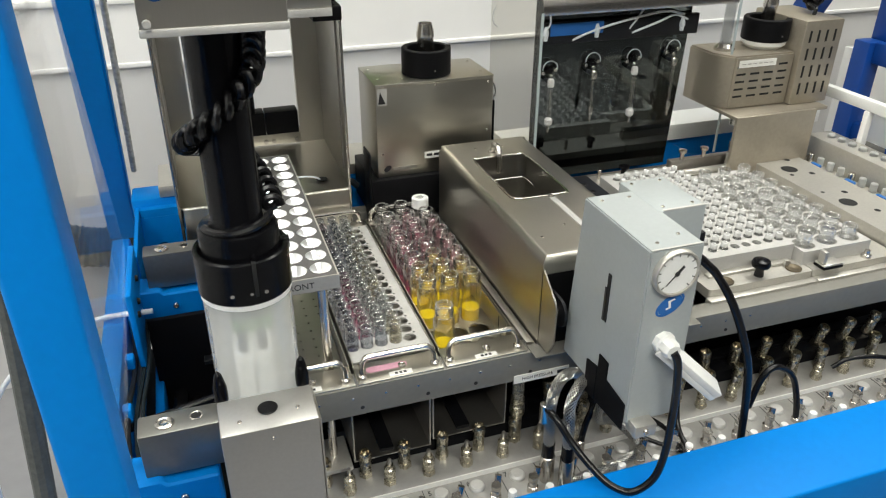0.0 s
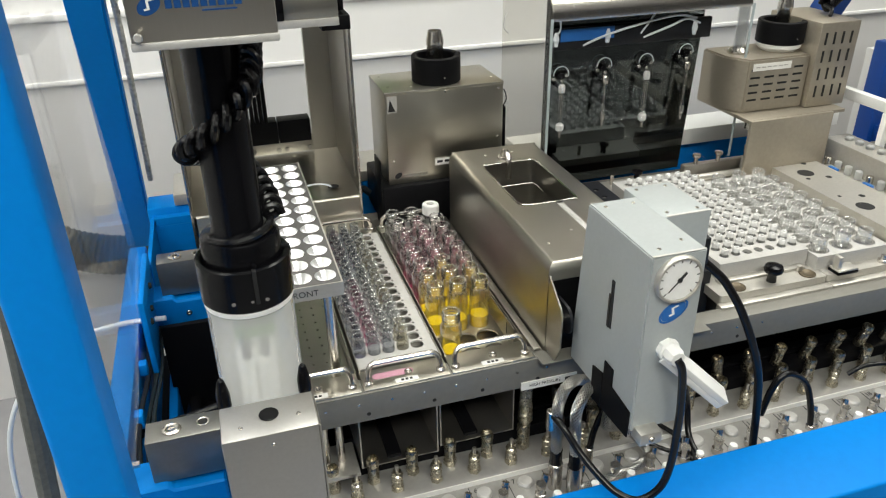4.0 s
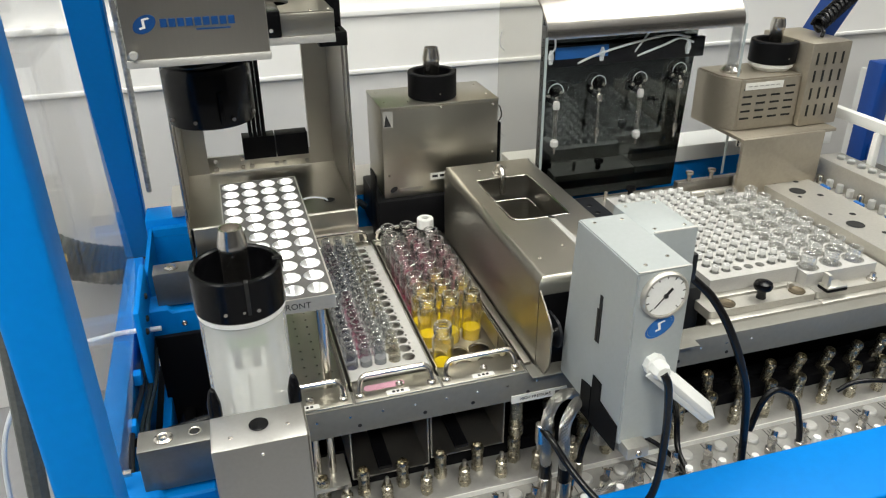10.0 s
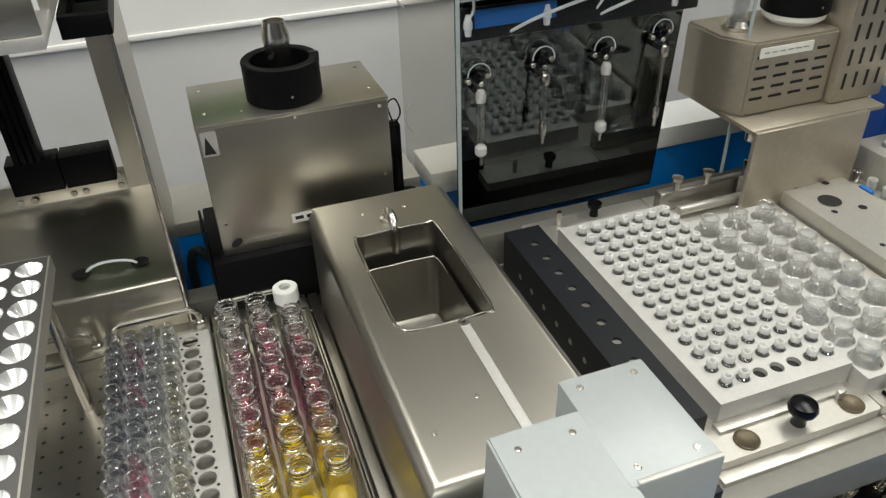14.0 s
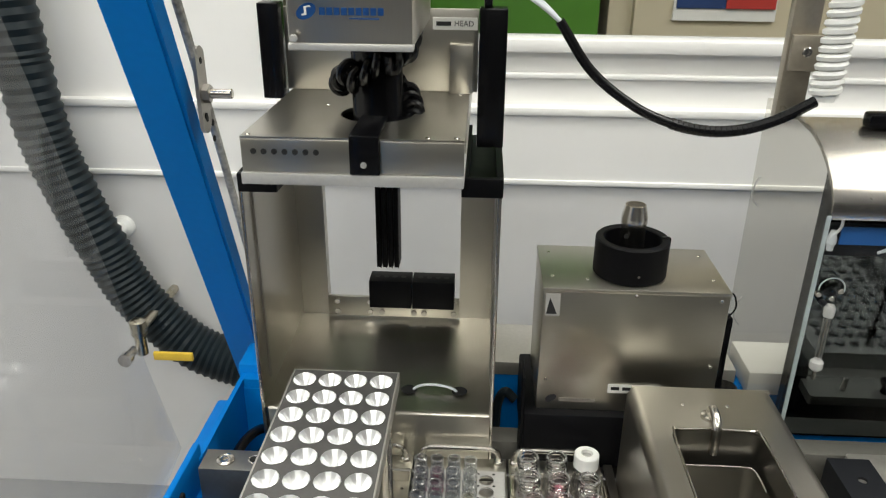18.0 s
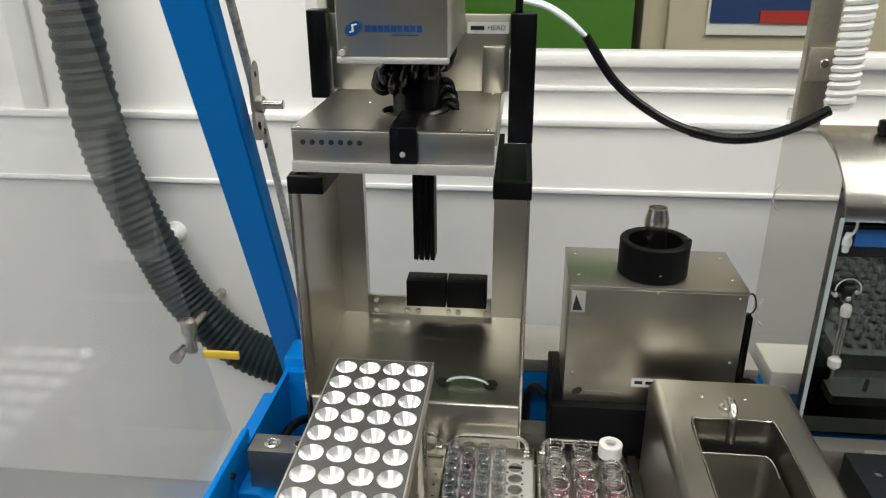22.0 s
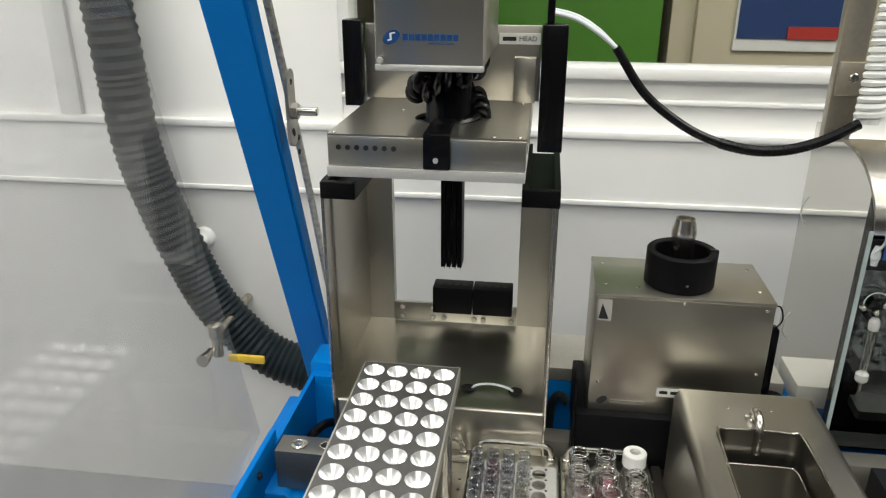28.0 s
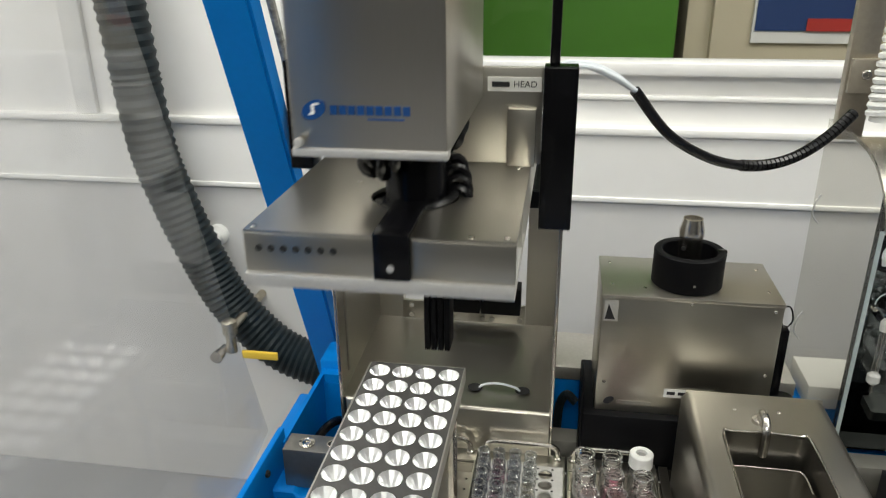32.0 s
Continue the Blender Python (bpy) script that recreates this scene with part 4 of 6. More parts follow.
screws([(0.372, 0.905, Z1), (0.411, 0.905, Z1), (0.347, 0.64, Z1), (0.383, 0.66, Z1)], 0.0018, 0.0008, cv)
part("back_lip", box(X0 + 0.004, X1 - 0.002, Y1, Y1 + 0.004, 0.985, Z1 - 0.0005, 0.0008), STEEL, cv)
part("left_flange", box(X0 - 0.011, X0 - 0.002, 0.60, 0.945, 0.899, 0.9015, 0.0006), STEEL_V, cv, "steel side flange")
ear = [(0.5945, 0.935)] + [(0.5760 - 0.016 * math.sin(radians(a)), 0.951 - 0.016 * math.cos(radians(a))) for a in range(0, 181, 20)] + [(0.5945, 0.967)]
# black plate on the closed end paints the shade of an open inside
part("front_dark_plate", box(X0 + 0.004, X1 - 0.004, Y0 - 0.0012, Y0 - 0.0004, Z0 + 0.002, 0.985), MATT, cv, "black plate standing for the dark inside of the cover")
cheek = [(0.595, 0.9025), (0.574, 0.9025), (0.562, 0.922), (0.562, 0.962), (0.566, 0.970), (0.595, 0.992)]
part("side_cheek", extruded(cheek, "x", X0 + 0.0005, X0 + 0.0022), STEEL_V, cv, "steel cheek at the open end")
part("hinge_ear", extruded(ear, "x", 0.3385, 0.3415), CHAR, cv, "dark rounded hinge ear")
part("hinge_screw", rod(0.0045, 0.003, (0.3355, 0.578, 0.951), "x", 14, 0.0005), POLISHED, cv)
part("front_shelf", box(0.317, 0.520, 0.575, 0.598, 0.897, 0.8985), BEAM, cv, "dark flat shelf in front of the cover")

# ---- grey control box with a pressure gauge ----
gb = thing("control_box", (0.385, 0.52, 0.90), "grey coated control box with a pressure gauge and white cable gland", "control box")
side = [(0.449, 0.906), (0.573, 0.904), (0.571, 0.960), (0.560, 1.085), (0.449, 1.085)]
b = extruded(side, "x", 0.347, 0.398)
bmesh.ops.bevel(b, geom=b.edges[:], offset=0.0012, segments=2, affect="EDGES")
part("housing", b, GREYBOX, gb)
part("rear_housing", box(0.3945, 0.443, 0.510, 0.580, 0.905, 1.0855, 0.0012), GREYBOX, gb)
screws([(0.360, 0.461, 1.085), (0.386, 0.47, 1.085), (0.358, 0.548, 1.085), (0.386, 0.548, 1.085), (0.403, 0.572, 1.0855), (0.434, 0.572, 1.0855), (0.403, 0.519, 1.0855), (0.434, 0.519, 1.0855)], 0.0018, 0.0008, gb)
# thin pale strips paint the highlights along the two bends
part("edge_highlight", box(0.3985, 0.4425, 0.5102, 0.5130, 1.0856, 1.0864, 0.0003), ALU_LIGHT, gb, "pale strip for the highlight on the folded edge")
part("edge_highlight", box(0.3480, 0.3972, 0.4491, 0.4512, 1.0851, 1.0858, 0.0003), ALU_LIGHT, gb, "pale strip for the highlight on the folded edge")
ga = part("gauge_case", turned([(0, 0), (0.0216, 0), (0.0216, 0.004), (0.0208, 0.0055), (0.0192, 0.0055), (0.0189, 0.0035), (0, 0.0035)], (0.3725, 0.449, 1.0625), "y", 36), ALU, gb, "round steel gauge case")
part("dial", turned([(0, 0), (0.0188, 0)], (0.3725, 0.4454, 1.0625), "y", 32), WHITE, ga, "white gauge dial")
needle = box(-0.0004, 0.0004, -0.0004, 0, -0.002, 0.0140)
box(-0.0013, 0.0013, -0.0004, 0, -0.0085, -0.002, bm=needle)
bmesh.ops.transform(needle, matrix=pose(0.3725, 0.4450, 1.0625, 0, 222, 0), verts=needle.verts)
part("needle", needle, INK, ga, "black needle")
part("hub", rod(0.0022, 0.001, (0.3725, 0.4450, 1.0625), "y", 12), INK, ga)
for k in range(11):
    a = radians(225 - k * 27)
    tick = box(-0.0004, 0.0004, -0.0002, 0, 0, 0.0028)
    bmesh.ops.transform(tick, matrix=pose(0.3725 + 0.0158 * math.cos(a), 0.4452, 1.0625 + 0.0158 * math.sin(a), 0, 90 - math.degrees(a), 0), verts=tick.verts)
    part("tick", tick, INK, ga)
b = turned([(0, 0), (0.0122, 0), (0.0122, 0.0004), (0, 0.0004)], (0, 0, 0), "y", 28)
bmesh.ops.transform(b, matrix=pose(0.3735, 0.4489, 1.030, 0, -32, 0) @ Matrix.Diagonal((1, 1, 0.58, 1)), verts=b.verts)
em = part("emblem", b, LOGO, gb, "blue oval emblem")
b = turned([(0.0128, 0), (0.0148, 0), (0.0148, 0.0004), (0.0128, 0.0004)], (0, 0, 0), "y", 28)
bmesh.ops.transform(b, matrix=pose(0.3735, 0.4489, 1.030, 0, -32, 0) @ Matrix.Diagonal((1, 1, 0.58, 1)), verts=b.verts)
part("emblem_ring", b, LOGO, em, "blue ring round the emblem")
b = extruded([(-0.005, -0.003), (0.0, -0.003), (0.001, 0.003), (0.006, 0.003), (0.005, 0.0045), (-0.001, 0.0045), (-0.002, -0.0015), (-0.005, -0.0015)], "y", 0, 0.0004)
bmesh.ops.transform(b, matrix=pose(0.3735, 0.4482, 1.030, 0, -20, 0), verts=b.verts)
part("emblem_stroke", b, WHITE, em)
gl = part("cable_gland", turned([(0, 0), (0.0105, 0), (0.0105, 0.006), (0.0085, 0.007), (0.0085, 0.015), (0.0065, 0.018), (0, 0.018)], (0.372, 0.449, 0.993), "y", 8), WHITE, gb, "white plastic cable gland")
part("slot", box(0.3462, 0.3470, 0.500, 0.5045, 0.985, 1.035), HOLE_SHADE, gb, "dark slot")
part("slot_lever", box(0.3455, 0.3462, 0.5035, 0.5065, 0.985, 1.02), INK, gb)
part("dark_trim", extruded([(0.4525, 0.8965), (0.5025, 0.8925), (0.5025, 0.948), (0.4865, 0.948), (0.4865, 0.929), (0.4525, 0.9255)], "x", 0.3455, 0.3468), MATT, gb, "black trim plate")
part("dark_trim", extruded([(0.504, 0.892), (0.5225, 0.8905), (0.5235, 0.928), (0.504, 0.932)], "x", 0.3455, 0.3468), MATT, gb, "black trim plate")
ft = part("foot_bracket", box(0.350, 0.372, 0.436, 0.452, 0.898, 0.911, 0.001), ALU, gb, "aluminium foot bracket")
screws([(0.361, 0.436, 0.9045)], 0.003, 0.002, ft, "y")
part("round_port", rod(0.0080, 0.004, (0.421, 0.510, 1.052), "y", 18, 0.001), BLACK, gb, "black round port")
part("side_connector", box(0.443, 0.450, 0.512, 0.53, 1.028, 1.056, 0.001), CHAR, gb, "dark side connector")
arm = box(-0.009, 0.009, -0.0035, 0.0035, 0, 0.090, 0.0008)
box(-0.009, -0.007, -0.009, -0.0035, 0, 0.090, 0.0004, bm=arm)
box(0.007, 0.009, -0.009, -0.0035, 0, 0.098, 0.0004, bm=arm)
bmesh.ops.transform(arm, matrix=look((0.370, 0.446, 0.994), (0.434, 0.440, 0.931)) @ pose(0, 0, 0, 180, 0, 160), verts=arm.verts)
part("white_arm", arm, WHITE, gb, "white channel-section arm")

# ---- small-vial block with its base plate ----
kb = thing("block_carrier", (0.63, 0.77, 0.897), "bare aluminium carrier plate with a black knob", "carrier plate", "carrier plates")
part("base_plate", rounded_slab(0.560, 0.711, 0.617, 0.968, 0.897, 0.909, 0.004), ALU, kb)
part("step", box(0.575, 0.697, 0.640, 0.650, 0.909, 0.9125, 0.0006), ALU, kb)
part("lower_step", box(0.556, 0.712, 0.606, 0.617, 0.886, 0.9005, 0.001), ALU, kb, "stepped front edge")
screws([(0.575, 0.606, 0.893), (0.63, 0.606, 0.893), (0.69, 0.606, 0.893)], 0.0016, 0.0008, kb, "y")
for x in (0.591, 0.691):
    part("bushing", ring(0.0088, 0.0100, 0.0018, (x, 0.6290, 0.909), "z", 26), BORE, kb, "nickel bushing")
    part("bore", turned([(0, 0.9092), (0.0070, 0.9092), (0.0089, 0.9104)], (x, 0.6290, 0), "z", 22), BORE, kb, "shallow steel bore")
kn = part("knob", turned([(0, 0), (0.006, 0), (0.005, 0.008), (0.0065, 0.011), (0.0105, 0.013), (0.0115, 0.017), (0.010, 0.021), (0.004, 0.023), (0, 0.023)], (0.639, 0.629, 0.909), "z", 22), BLACK, kb, "black pull knob")
part("corner_clip", box(0.684, 0.690, 0.636, 0.640, 0.909, 0.917, 0.0005), ALU, kb)
part("stop_post", rod(0.003, 0.016, (0.60, 0.955, 0.909), "z", 12, 0.0005), POLISHED, kb)
part("rear_knob", turned([(0, 0), (0.005, 0), (0.004, 0.010), (0.008, 0.012), (0.008, 0.016), (0, 0.017)], (0.645, 0.957, 0.909), "z", 18), BLACK, kb)

bx = [0.5965 + i * 0.0165 for i in range(7)]
by = [0.668 + j * 0.0178 for j in range(14)]
vb = thing("vial_block", (0.64, 0.79, 0.909), "pale aluminium block holding rows of small capped vials", "vial block")
part("body", box(0.579, 0.7055, 0.650, 0.917, 0.909, 0.9265), ALU_LIGHT, vb)
part("top_plate", holed_plate(0.579, 0.7055, 0.650, 0.917, 0.9265, 0.931, (bx, by, 0.0058), 16), ALU_LIGHT, vb, "drilled pale top plate")
# dark sheet paints the shade at the bottom of the vial holes
part("hole_floor", box(0.5795, 0.705, 0.6505, 0.9165, 0.9265, 0.9268), HOLE_SHADE, vb)


def capped_vial():
    v = thing("capped_vial", (0, 0, 0), "tiny clear vial with a pale ring cap", "vial", "capped vials in the block")
    g = part("glass_neck", turned([(0, 0), (0.0052, 0), (0.0052, 0.003), (0.0040, 0.0042), (0.0040, 0.0052), (0, 0.0052)], seg=14), GLASS_W, v)
    g.visible_shadow = False
    part("cap", turned([(0.0040, 0.0048), (0.0044, 0.0054), (0.0045, 0.0090), (0.0040, 0.0106), (0.0032, 0.0111), (0.0024, 0.0106), (0.0021, 0.0094), (0.0021, 0.0060)], seg=14), CAPW, v, "translucent ring cap")
    part("septum", turned([(0, 0.0074), (0.0021, 0.0074)], seg=10), BEAM, v)
    return v


cvl = capped_vial()
n = 0
for i in range(7):
    for j in range(14):
        if j == 0 and i in (2, 3, 4):
            continue
        m = pose(bx[i], by[j], 0.929, rng.uniform(-3, 3), rng.uniform(-3, 3), rng.uniform(0, 360))
        if n == 0:
            cvl.matrix_basis = m
        else:
            copy_thing(cvl, m)
        n += 1

# black bar with angled holes, between wash station and block
bar = thing("black_bar", (0.55, 0.78, 0.90), "charcoal bar with a row of round holes", "perforated bar")
hx, hy = [0.5475], [0.6668 + k * 0.0268 for k in range(10)]
part("body", box(0.527, 0.5665, 0.648, 0.938, 0.862, 0.9225), CHAR, bar)
part("top", holed_plate(0.527, 0.5665, 0.648, 0.938, 0.9225, 0.9265, (hx, hy, 0.0045), 16), CHAR, bar)
for y in hy:
    part("hole_insert", turned([(0, 0.9238), (0.0044, 0.9238)], (0.5475, y, 0), "z", 12), DULL, bar)
    part("side_hole", turned([(0, 0), (0.0032, 0), (0.0032, 0.0004), (0, 0.0004)], (0.5268, y - 0.012, 0.898), "x", 10), DULL, bar)

# ---- large-vial plate ----
lp = thing("large_vial_carrier", (0.78, 0.78, 0.897), "bare aluminium carrier holding wide glass vials", "carrier plate", "carrier plates")
part("base_plate", rounded_slab(0.712, 0.845, 0.617, 0.968, 0.897, 0.909, 0.004), ALU, lp)
VX = [0.7215 + i * 0.0350 for i in range(3)]
VY = [0.6520 + j * 0.0297 for j in range(8)]
part("body", box(0.7065, 0.8125, 0.6335, 0.882, 0.909, 0.9225), ALU_LIGHT, lp)
part("top_plate", holed_plate(0.7065, 0.8125, 0.6335, 0.882, 0.9225, 0.927, (VX, VY, 0.0136), 20), ALU_LIGHT, lp, "drilled pale top plate")
part("hole_floor", box(0.707, 0.812, 0.634, 0.8815, 0.9225, 0.9228), DULL, lp)
part("lower_step", box(0.7125, 0.845, 0.606, 0.617, 0.886, 0.9005, 0.001), ALU, lp, "stepped front edge")
screws([(0.73, 0.606, 0.893), (0.79, 0.606, 0.893), (0.845, 0.606, 0.893)], 0.0016, 0.0008, lp, "y")
part("clip", box(0.722, 0.752, 0.612, 0.630, 0.909, 0.913, 0.001), MATT, lp, "dark clip base")
part("clip_plate", box(0.7225, 0.7515, 0.6125, 0.6295, 0.913, 0.9155, 0.0006), ALU, lp, "aluminium clip")
part("clip_post", box(0.723, 0.7285, 0.616, 0.626, 0.9155, 0.932, 0.001), ALU, lp)
part("thumb_screw", turned([(0, 0), (0.006, 0), (0.006, 0.004), (0.0035, 0.005), (0.0035, 0.010), (0, 0.010)], (0.80, 0.624, 0.909), "z", 16), POLISHED, lp)
part("bar_rear", box(0.714, 0.845, 0.934, 0.946, 0.909, 0.932, 0.0012), DULL, lp)
part("rear_tube", rod(0.0055, 0.105, (0.728, 0.918, 0.917), "x", 14, 0.001), ALU, lp, "bare round cross tube")
part("rear_block", box(0.812, 0.838, 0.908, 0.930, 0.909, 0.936, 0.0015), ALU, lp)
part("rear_post", box(0.818, 0.822, 0.926, 0.934, 0.936, 0.955, 0.0008), POLISHED, lp)
for x in (0.735, 0.775):
    part("rear_pin", turned([(0, 0), (0.0035, 0), (0.0035, 0.010), (0.0065, 0.012), (0.0065, 0.016), (0, 0.017)], (x, 0.937, 0.932), "z", 14), POLISHED, lp)


def wide_vial():
    v = thing("wide_vial", (0, 0, 0), "wide clear glass vial with a threaded neck, empty", "vial", "wide vials in the carrier")
    R, n = 0.0115, 0.0091
    prof = [(0, 0.0005), (R, 0), (R, 0.0045), (R - 0.0006, 0.0062), (n + 0.0002, 0.0078), (n, 0.0085), (n - 0.0014, 0.0085), (R - 0.0014, 0.0052), (R - 0.0012, 0.002), (0, 0.0016)]
    g = part("neck", turned([(n - 0.0014, 0.0086), (n, 0.0086), (n, 0.0100), (n + 0.0008, 0.0108), (n, 0.0116), (n, 0.0124), (n + 0.0008, 0.0130), (n, 0.0136), (n, 0.0178), (n - 0.0014, 0.0178), (n - 0.0014, 0.0086)], seg=22), GLASS_N, v, "threaded glass neck")
    g.visible_shadow = False
    part("lip", turned([(n + 0.0002, 0.0180), (n + 0.0007, 0.0187), (n + 0.0007, 0.0198), (n - 0.0003, 0.0206), (n - 0.0016, 0.0200), (n - 0.0016, 0.0182)], seg=22), LIP, v, "clear rounded lip")
    g = part("glass_body", turned(prof, seg=22), GLASS_V, v)
    g.visible_shadow = False
    return v


wv = wide_vial()
n = 0
for x in VX:
    for y in VY:
        m = pose(x, y, 0.9235, rng.uniform(-1, 1), rng.uniform(-1, 1), rng.uniform(0, 360))
        if n == 0:
            wv.matrix_basis = m
        else:
            copy_thing(wv, m)
        n += 1

# ---- drilled plank and the far rack ----
pk = thing("drilled_plank", (0.905, 0.78, 0.897), "thick bare aluminium plank with large round holes", "carrier plate", "carrier plates")
part("plank", rounded_slab(0.849, 0.932, 0.617, 0.962, 0.897, 0.9255, 0.005), ALU, pk)
for x, y in ((0.881, 0.862), (0.8745, 0.736), (0.8745, 0.652)):
    part("bore", turned([(0, 0.9259), (0.0125, 0.9259)], (x, y, 0), "z", 26), HOLE_SHADE, pk, "large round bore")
for x, y, r in ((0.905, 0.895, 0.0045), (0.903, 0.838, 0.0048), (0.897, 0.766, 0.0048), (0.893, 0.702, 0.0045), (0.869, 0.842, 0.0035), (0.867, 0.90, 0.0035), (0.866, 0.775, 0.003)):
    part("small_bore", turned([(0, 0.9258), (r, 0.9258)], (x, y, 0), "z", 14), HOLE_SHADE, pk)
part("end_block", box(0.893, 0.920, 0.927, 0.945, 0.9255, 0.943, 0.003), ALU, pk, "small aluminium end block")
part("pull_knob", turned([(0, 0), (0.005, 0), (0.005, 0.010), (0.009, 0.012), (0.009, 0.018), (0, 0.019)], (0.926, 0.925, 0.9255), "z", 18), BLACK, pk, "black pull knob")
fr = thing("far_rack", (0.985, 0.78, 0.885), "pale aluminium rack with rows of white caps and blue clips", "rack", "deck racks")
part("base_plate", rounded_slab(0.936, 1.034, 0.617, 0.962, 0.885, 0.897, 0.004), ALU, fr)
part("tall_bar", box(0.964, 1.012, 0.62, 0.925, 0.897, 0.954, 0.002), ALU, fr)
part("side_step", box(0.944, 0.964, 0.62, 0.925, 0.897, 0.916, 0.0015), ALU, fr)
for k in range(13):
    y = 0.64 + k * 0.0215
    part("white_cap", turned([(0, 0), (0.0062, 0), (0.0062, 0.004), (0.005, 0.0055), (0, 0.0055)], (0.988, y, 0.954), "z", 16), FROST, fr, "round white cap")
    part("side_barrel", rod(0.0055, 0.014, (0.955, y, 0.916), "z", 12, 0.001), FROST if k % 4 else POLISHED, fr, "short white barrel")
for k, y in enumerate((0.73, 0.79, 0.86)):
    part("blue_clip", box(0.9365, 0.9435, y, y + 0.018, 0.897, 0.925, 0.002), LOGO, fr, "small blue clip")
    part("pin", rod(0.004, 0.022, (0.940, y - 0.02, 0.897), "z", 12, 0.001), POLISHED, fr)
wh = thing("white_screen", (1.023, 0.80, 0.9), "white plastic guard beside the far rack", "guard")
part("top_bar", box(1.016, 1.030, 0.60, 0.969, 1.003, 1.020, 0.0015), WHITE, wh)
part("guard_sheet", box(1.026, 1.030, 0.60, 0.868, 0.955, 1.003), FROST, wh)
for y in (0.62, 0.742, 0.864):
    part("upright", box(1.0145, 1.0255, y, y + 0.010, 0.897, 1.003, 0.001), WHITE, wh)


# ---- steel actuator unit with black ring (behind the racks) ----
def tool_ring(x, y, z, r, h, parent, mat=None, wall=0.008):
    rg = part("collar", ring(r - wall, r, h, (x, y, z), "z", 36), mat or MATT, parent, "matt black collar with a notch")
    part("notch", box(x + r - 0.0075, x + r + 0.0006, y - 0.003, y + 0.003, z + h - 0.008, z + h + 0.0004, 0.0004), BLACK, rg)
    part("grub_screw", rod(0.0013, 0.0008, (x + 0.002, y - r + 0.0002, z + h * 0.3), "y", 8), POLISHED, rg)
    part("collar_floor", turned([(0, z + 0.003), (r - wall + 0.0002, z + 0.003)], (x, y, 0), "z", 24), HOLE_SHADE, rg)
    return rg


pu = thing("actuator_unit", (0.332, 1.005, 0.90), "brushed steel actuator box with a black collar on a black base", "actuator unit")
part("housing", box(0.248, 0.418, 0.960, 1.058, 0.955, 1.088, 0.0012), STEEL, pu)
part("lid", box(0.2475, 0.4185, 0.9592, 1.0585, 1.0845, 1.0885, 0.0008), STEEL, pu)
part("base", box(0.236, 0.430, 0.950, 1.062, 0.893, 0.955, 0.002), MATT, pu, "matt black base")
part("side_plate", box(0.2335, 0.2360, 0.950, 0.985, 0.893, 0.996, 0.0006), MATT, pu, "black side plate")
tool_ring(0.332, 1.000, 1.0885, 0.0345, 0.036, pu)
part("spigot", turned([(0, 0), (0.0115, 0), (0.0115, 0.046), (0.0122, 0.048), (0.0122, 0.054), (0.0095, 0.066), (0.0080, 0.066), (0.0075, 0.060), (0, 0.060)], (0.332, 1.003, 1.090), "z", 24), POLISHED, pu, "conical steel spigot")
part("spigot_hole", rod(0.0022, 0.0012, (0.324, 0.9925, 1.128), "y", 10), HOLE_SHADE, pu)
st = part("warning_label", box(0.2505, 0.2640, 0.9592, 0.9596, 1.060, 1.083), ALU_LIGHT, pu, "silver warning label with a black triangle")
part("triangle", extruded([(0.2515, 1.062), (0.2615, 1.062), (0.2545, 1.079)], "y", 0.9588, 0.9592), INK, st)
part("name_label", box(0.316, 0.366, 0.9588, 0.9592, 0.977, 0.987), LABEL, pu, "white name label")
for k in range(4):
    part("label_print", box(0.319 + k * 0.011, 0.327 + k * 0.011, 0.9584, 0.9588, 0.9805, 0.9840), INK, pu)
b = turned([(0, 0), (0.006, 0), (0.006, 0.0004), (0, 0.0004)], (0, 0, 0), "y", 20)
bmesh.ops.transform(b, matrix=pose(0.262, 0.9598, 0.968, 0, -35, 0) @ Matrix.Diagonal((1, 1, 0.6, 1)), verts=b.verts)
part("emblem", b, INK, pu, "dark oval emblem")
part("emblem_bar", box(0.270, 0.305, 0.9592, 0.9597, 0.965, 0.969), DULL, pu)
screws([(0.256, 0.9596, 0.99), (0.410, 0.9596, 1.08), (0.410, 0.9596, 1.01), (0.333, 0.9596, 1.083)], 0.0018, 0.0008, pu, "y")
screws([(0.258, 0.985, 1.0885), (0.258, 1.04, 1.0885), (0.408, 0.985, 1.0885), (0.408, 1.04, 1.0885), (0.29, 0.98, 1.0885)], 0.0018, 0.0008, pu)
sw = thing("limit_switch", (0.435, 1.02, 0.96), "black limit switch with wire loops beside the actuator", "switch")
part("body", box(0.432, 0.443, 1.01, 1.025, 0.955, 1.035, 0.002), BLACK, sw)
part("bracket", box(0.418, 0.434, 1.012, 1.022, 0.990, 0.998, 0.001), BRASS, sw, "brass bracket")
part("wire", pipe([(0.437, 1.018, 1.034), (0.432, 1.016, 1.055), (0.440, 1.015, 1.06), (0.445, 1.016, 1.045), (0.440, 1.018, 1.033)], 0.0009, 8, 6), RUBBER, sw, "thin black wire loop")
part("foot_knob", rod(0.012, 0.012, (0.447, 1.01, 0.945), "z", 18, 0.002), BLACK, sw)

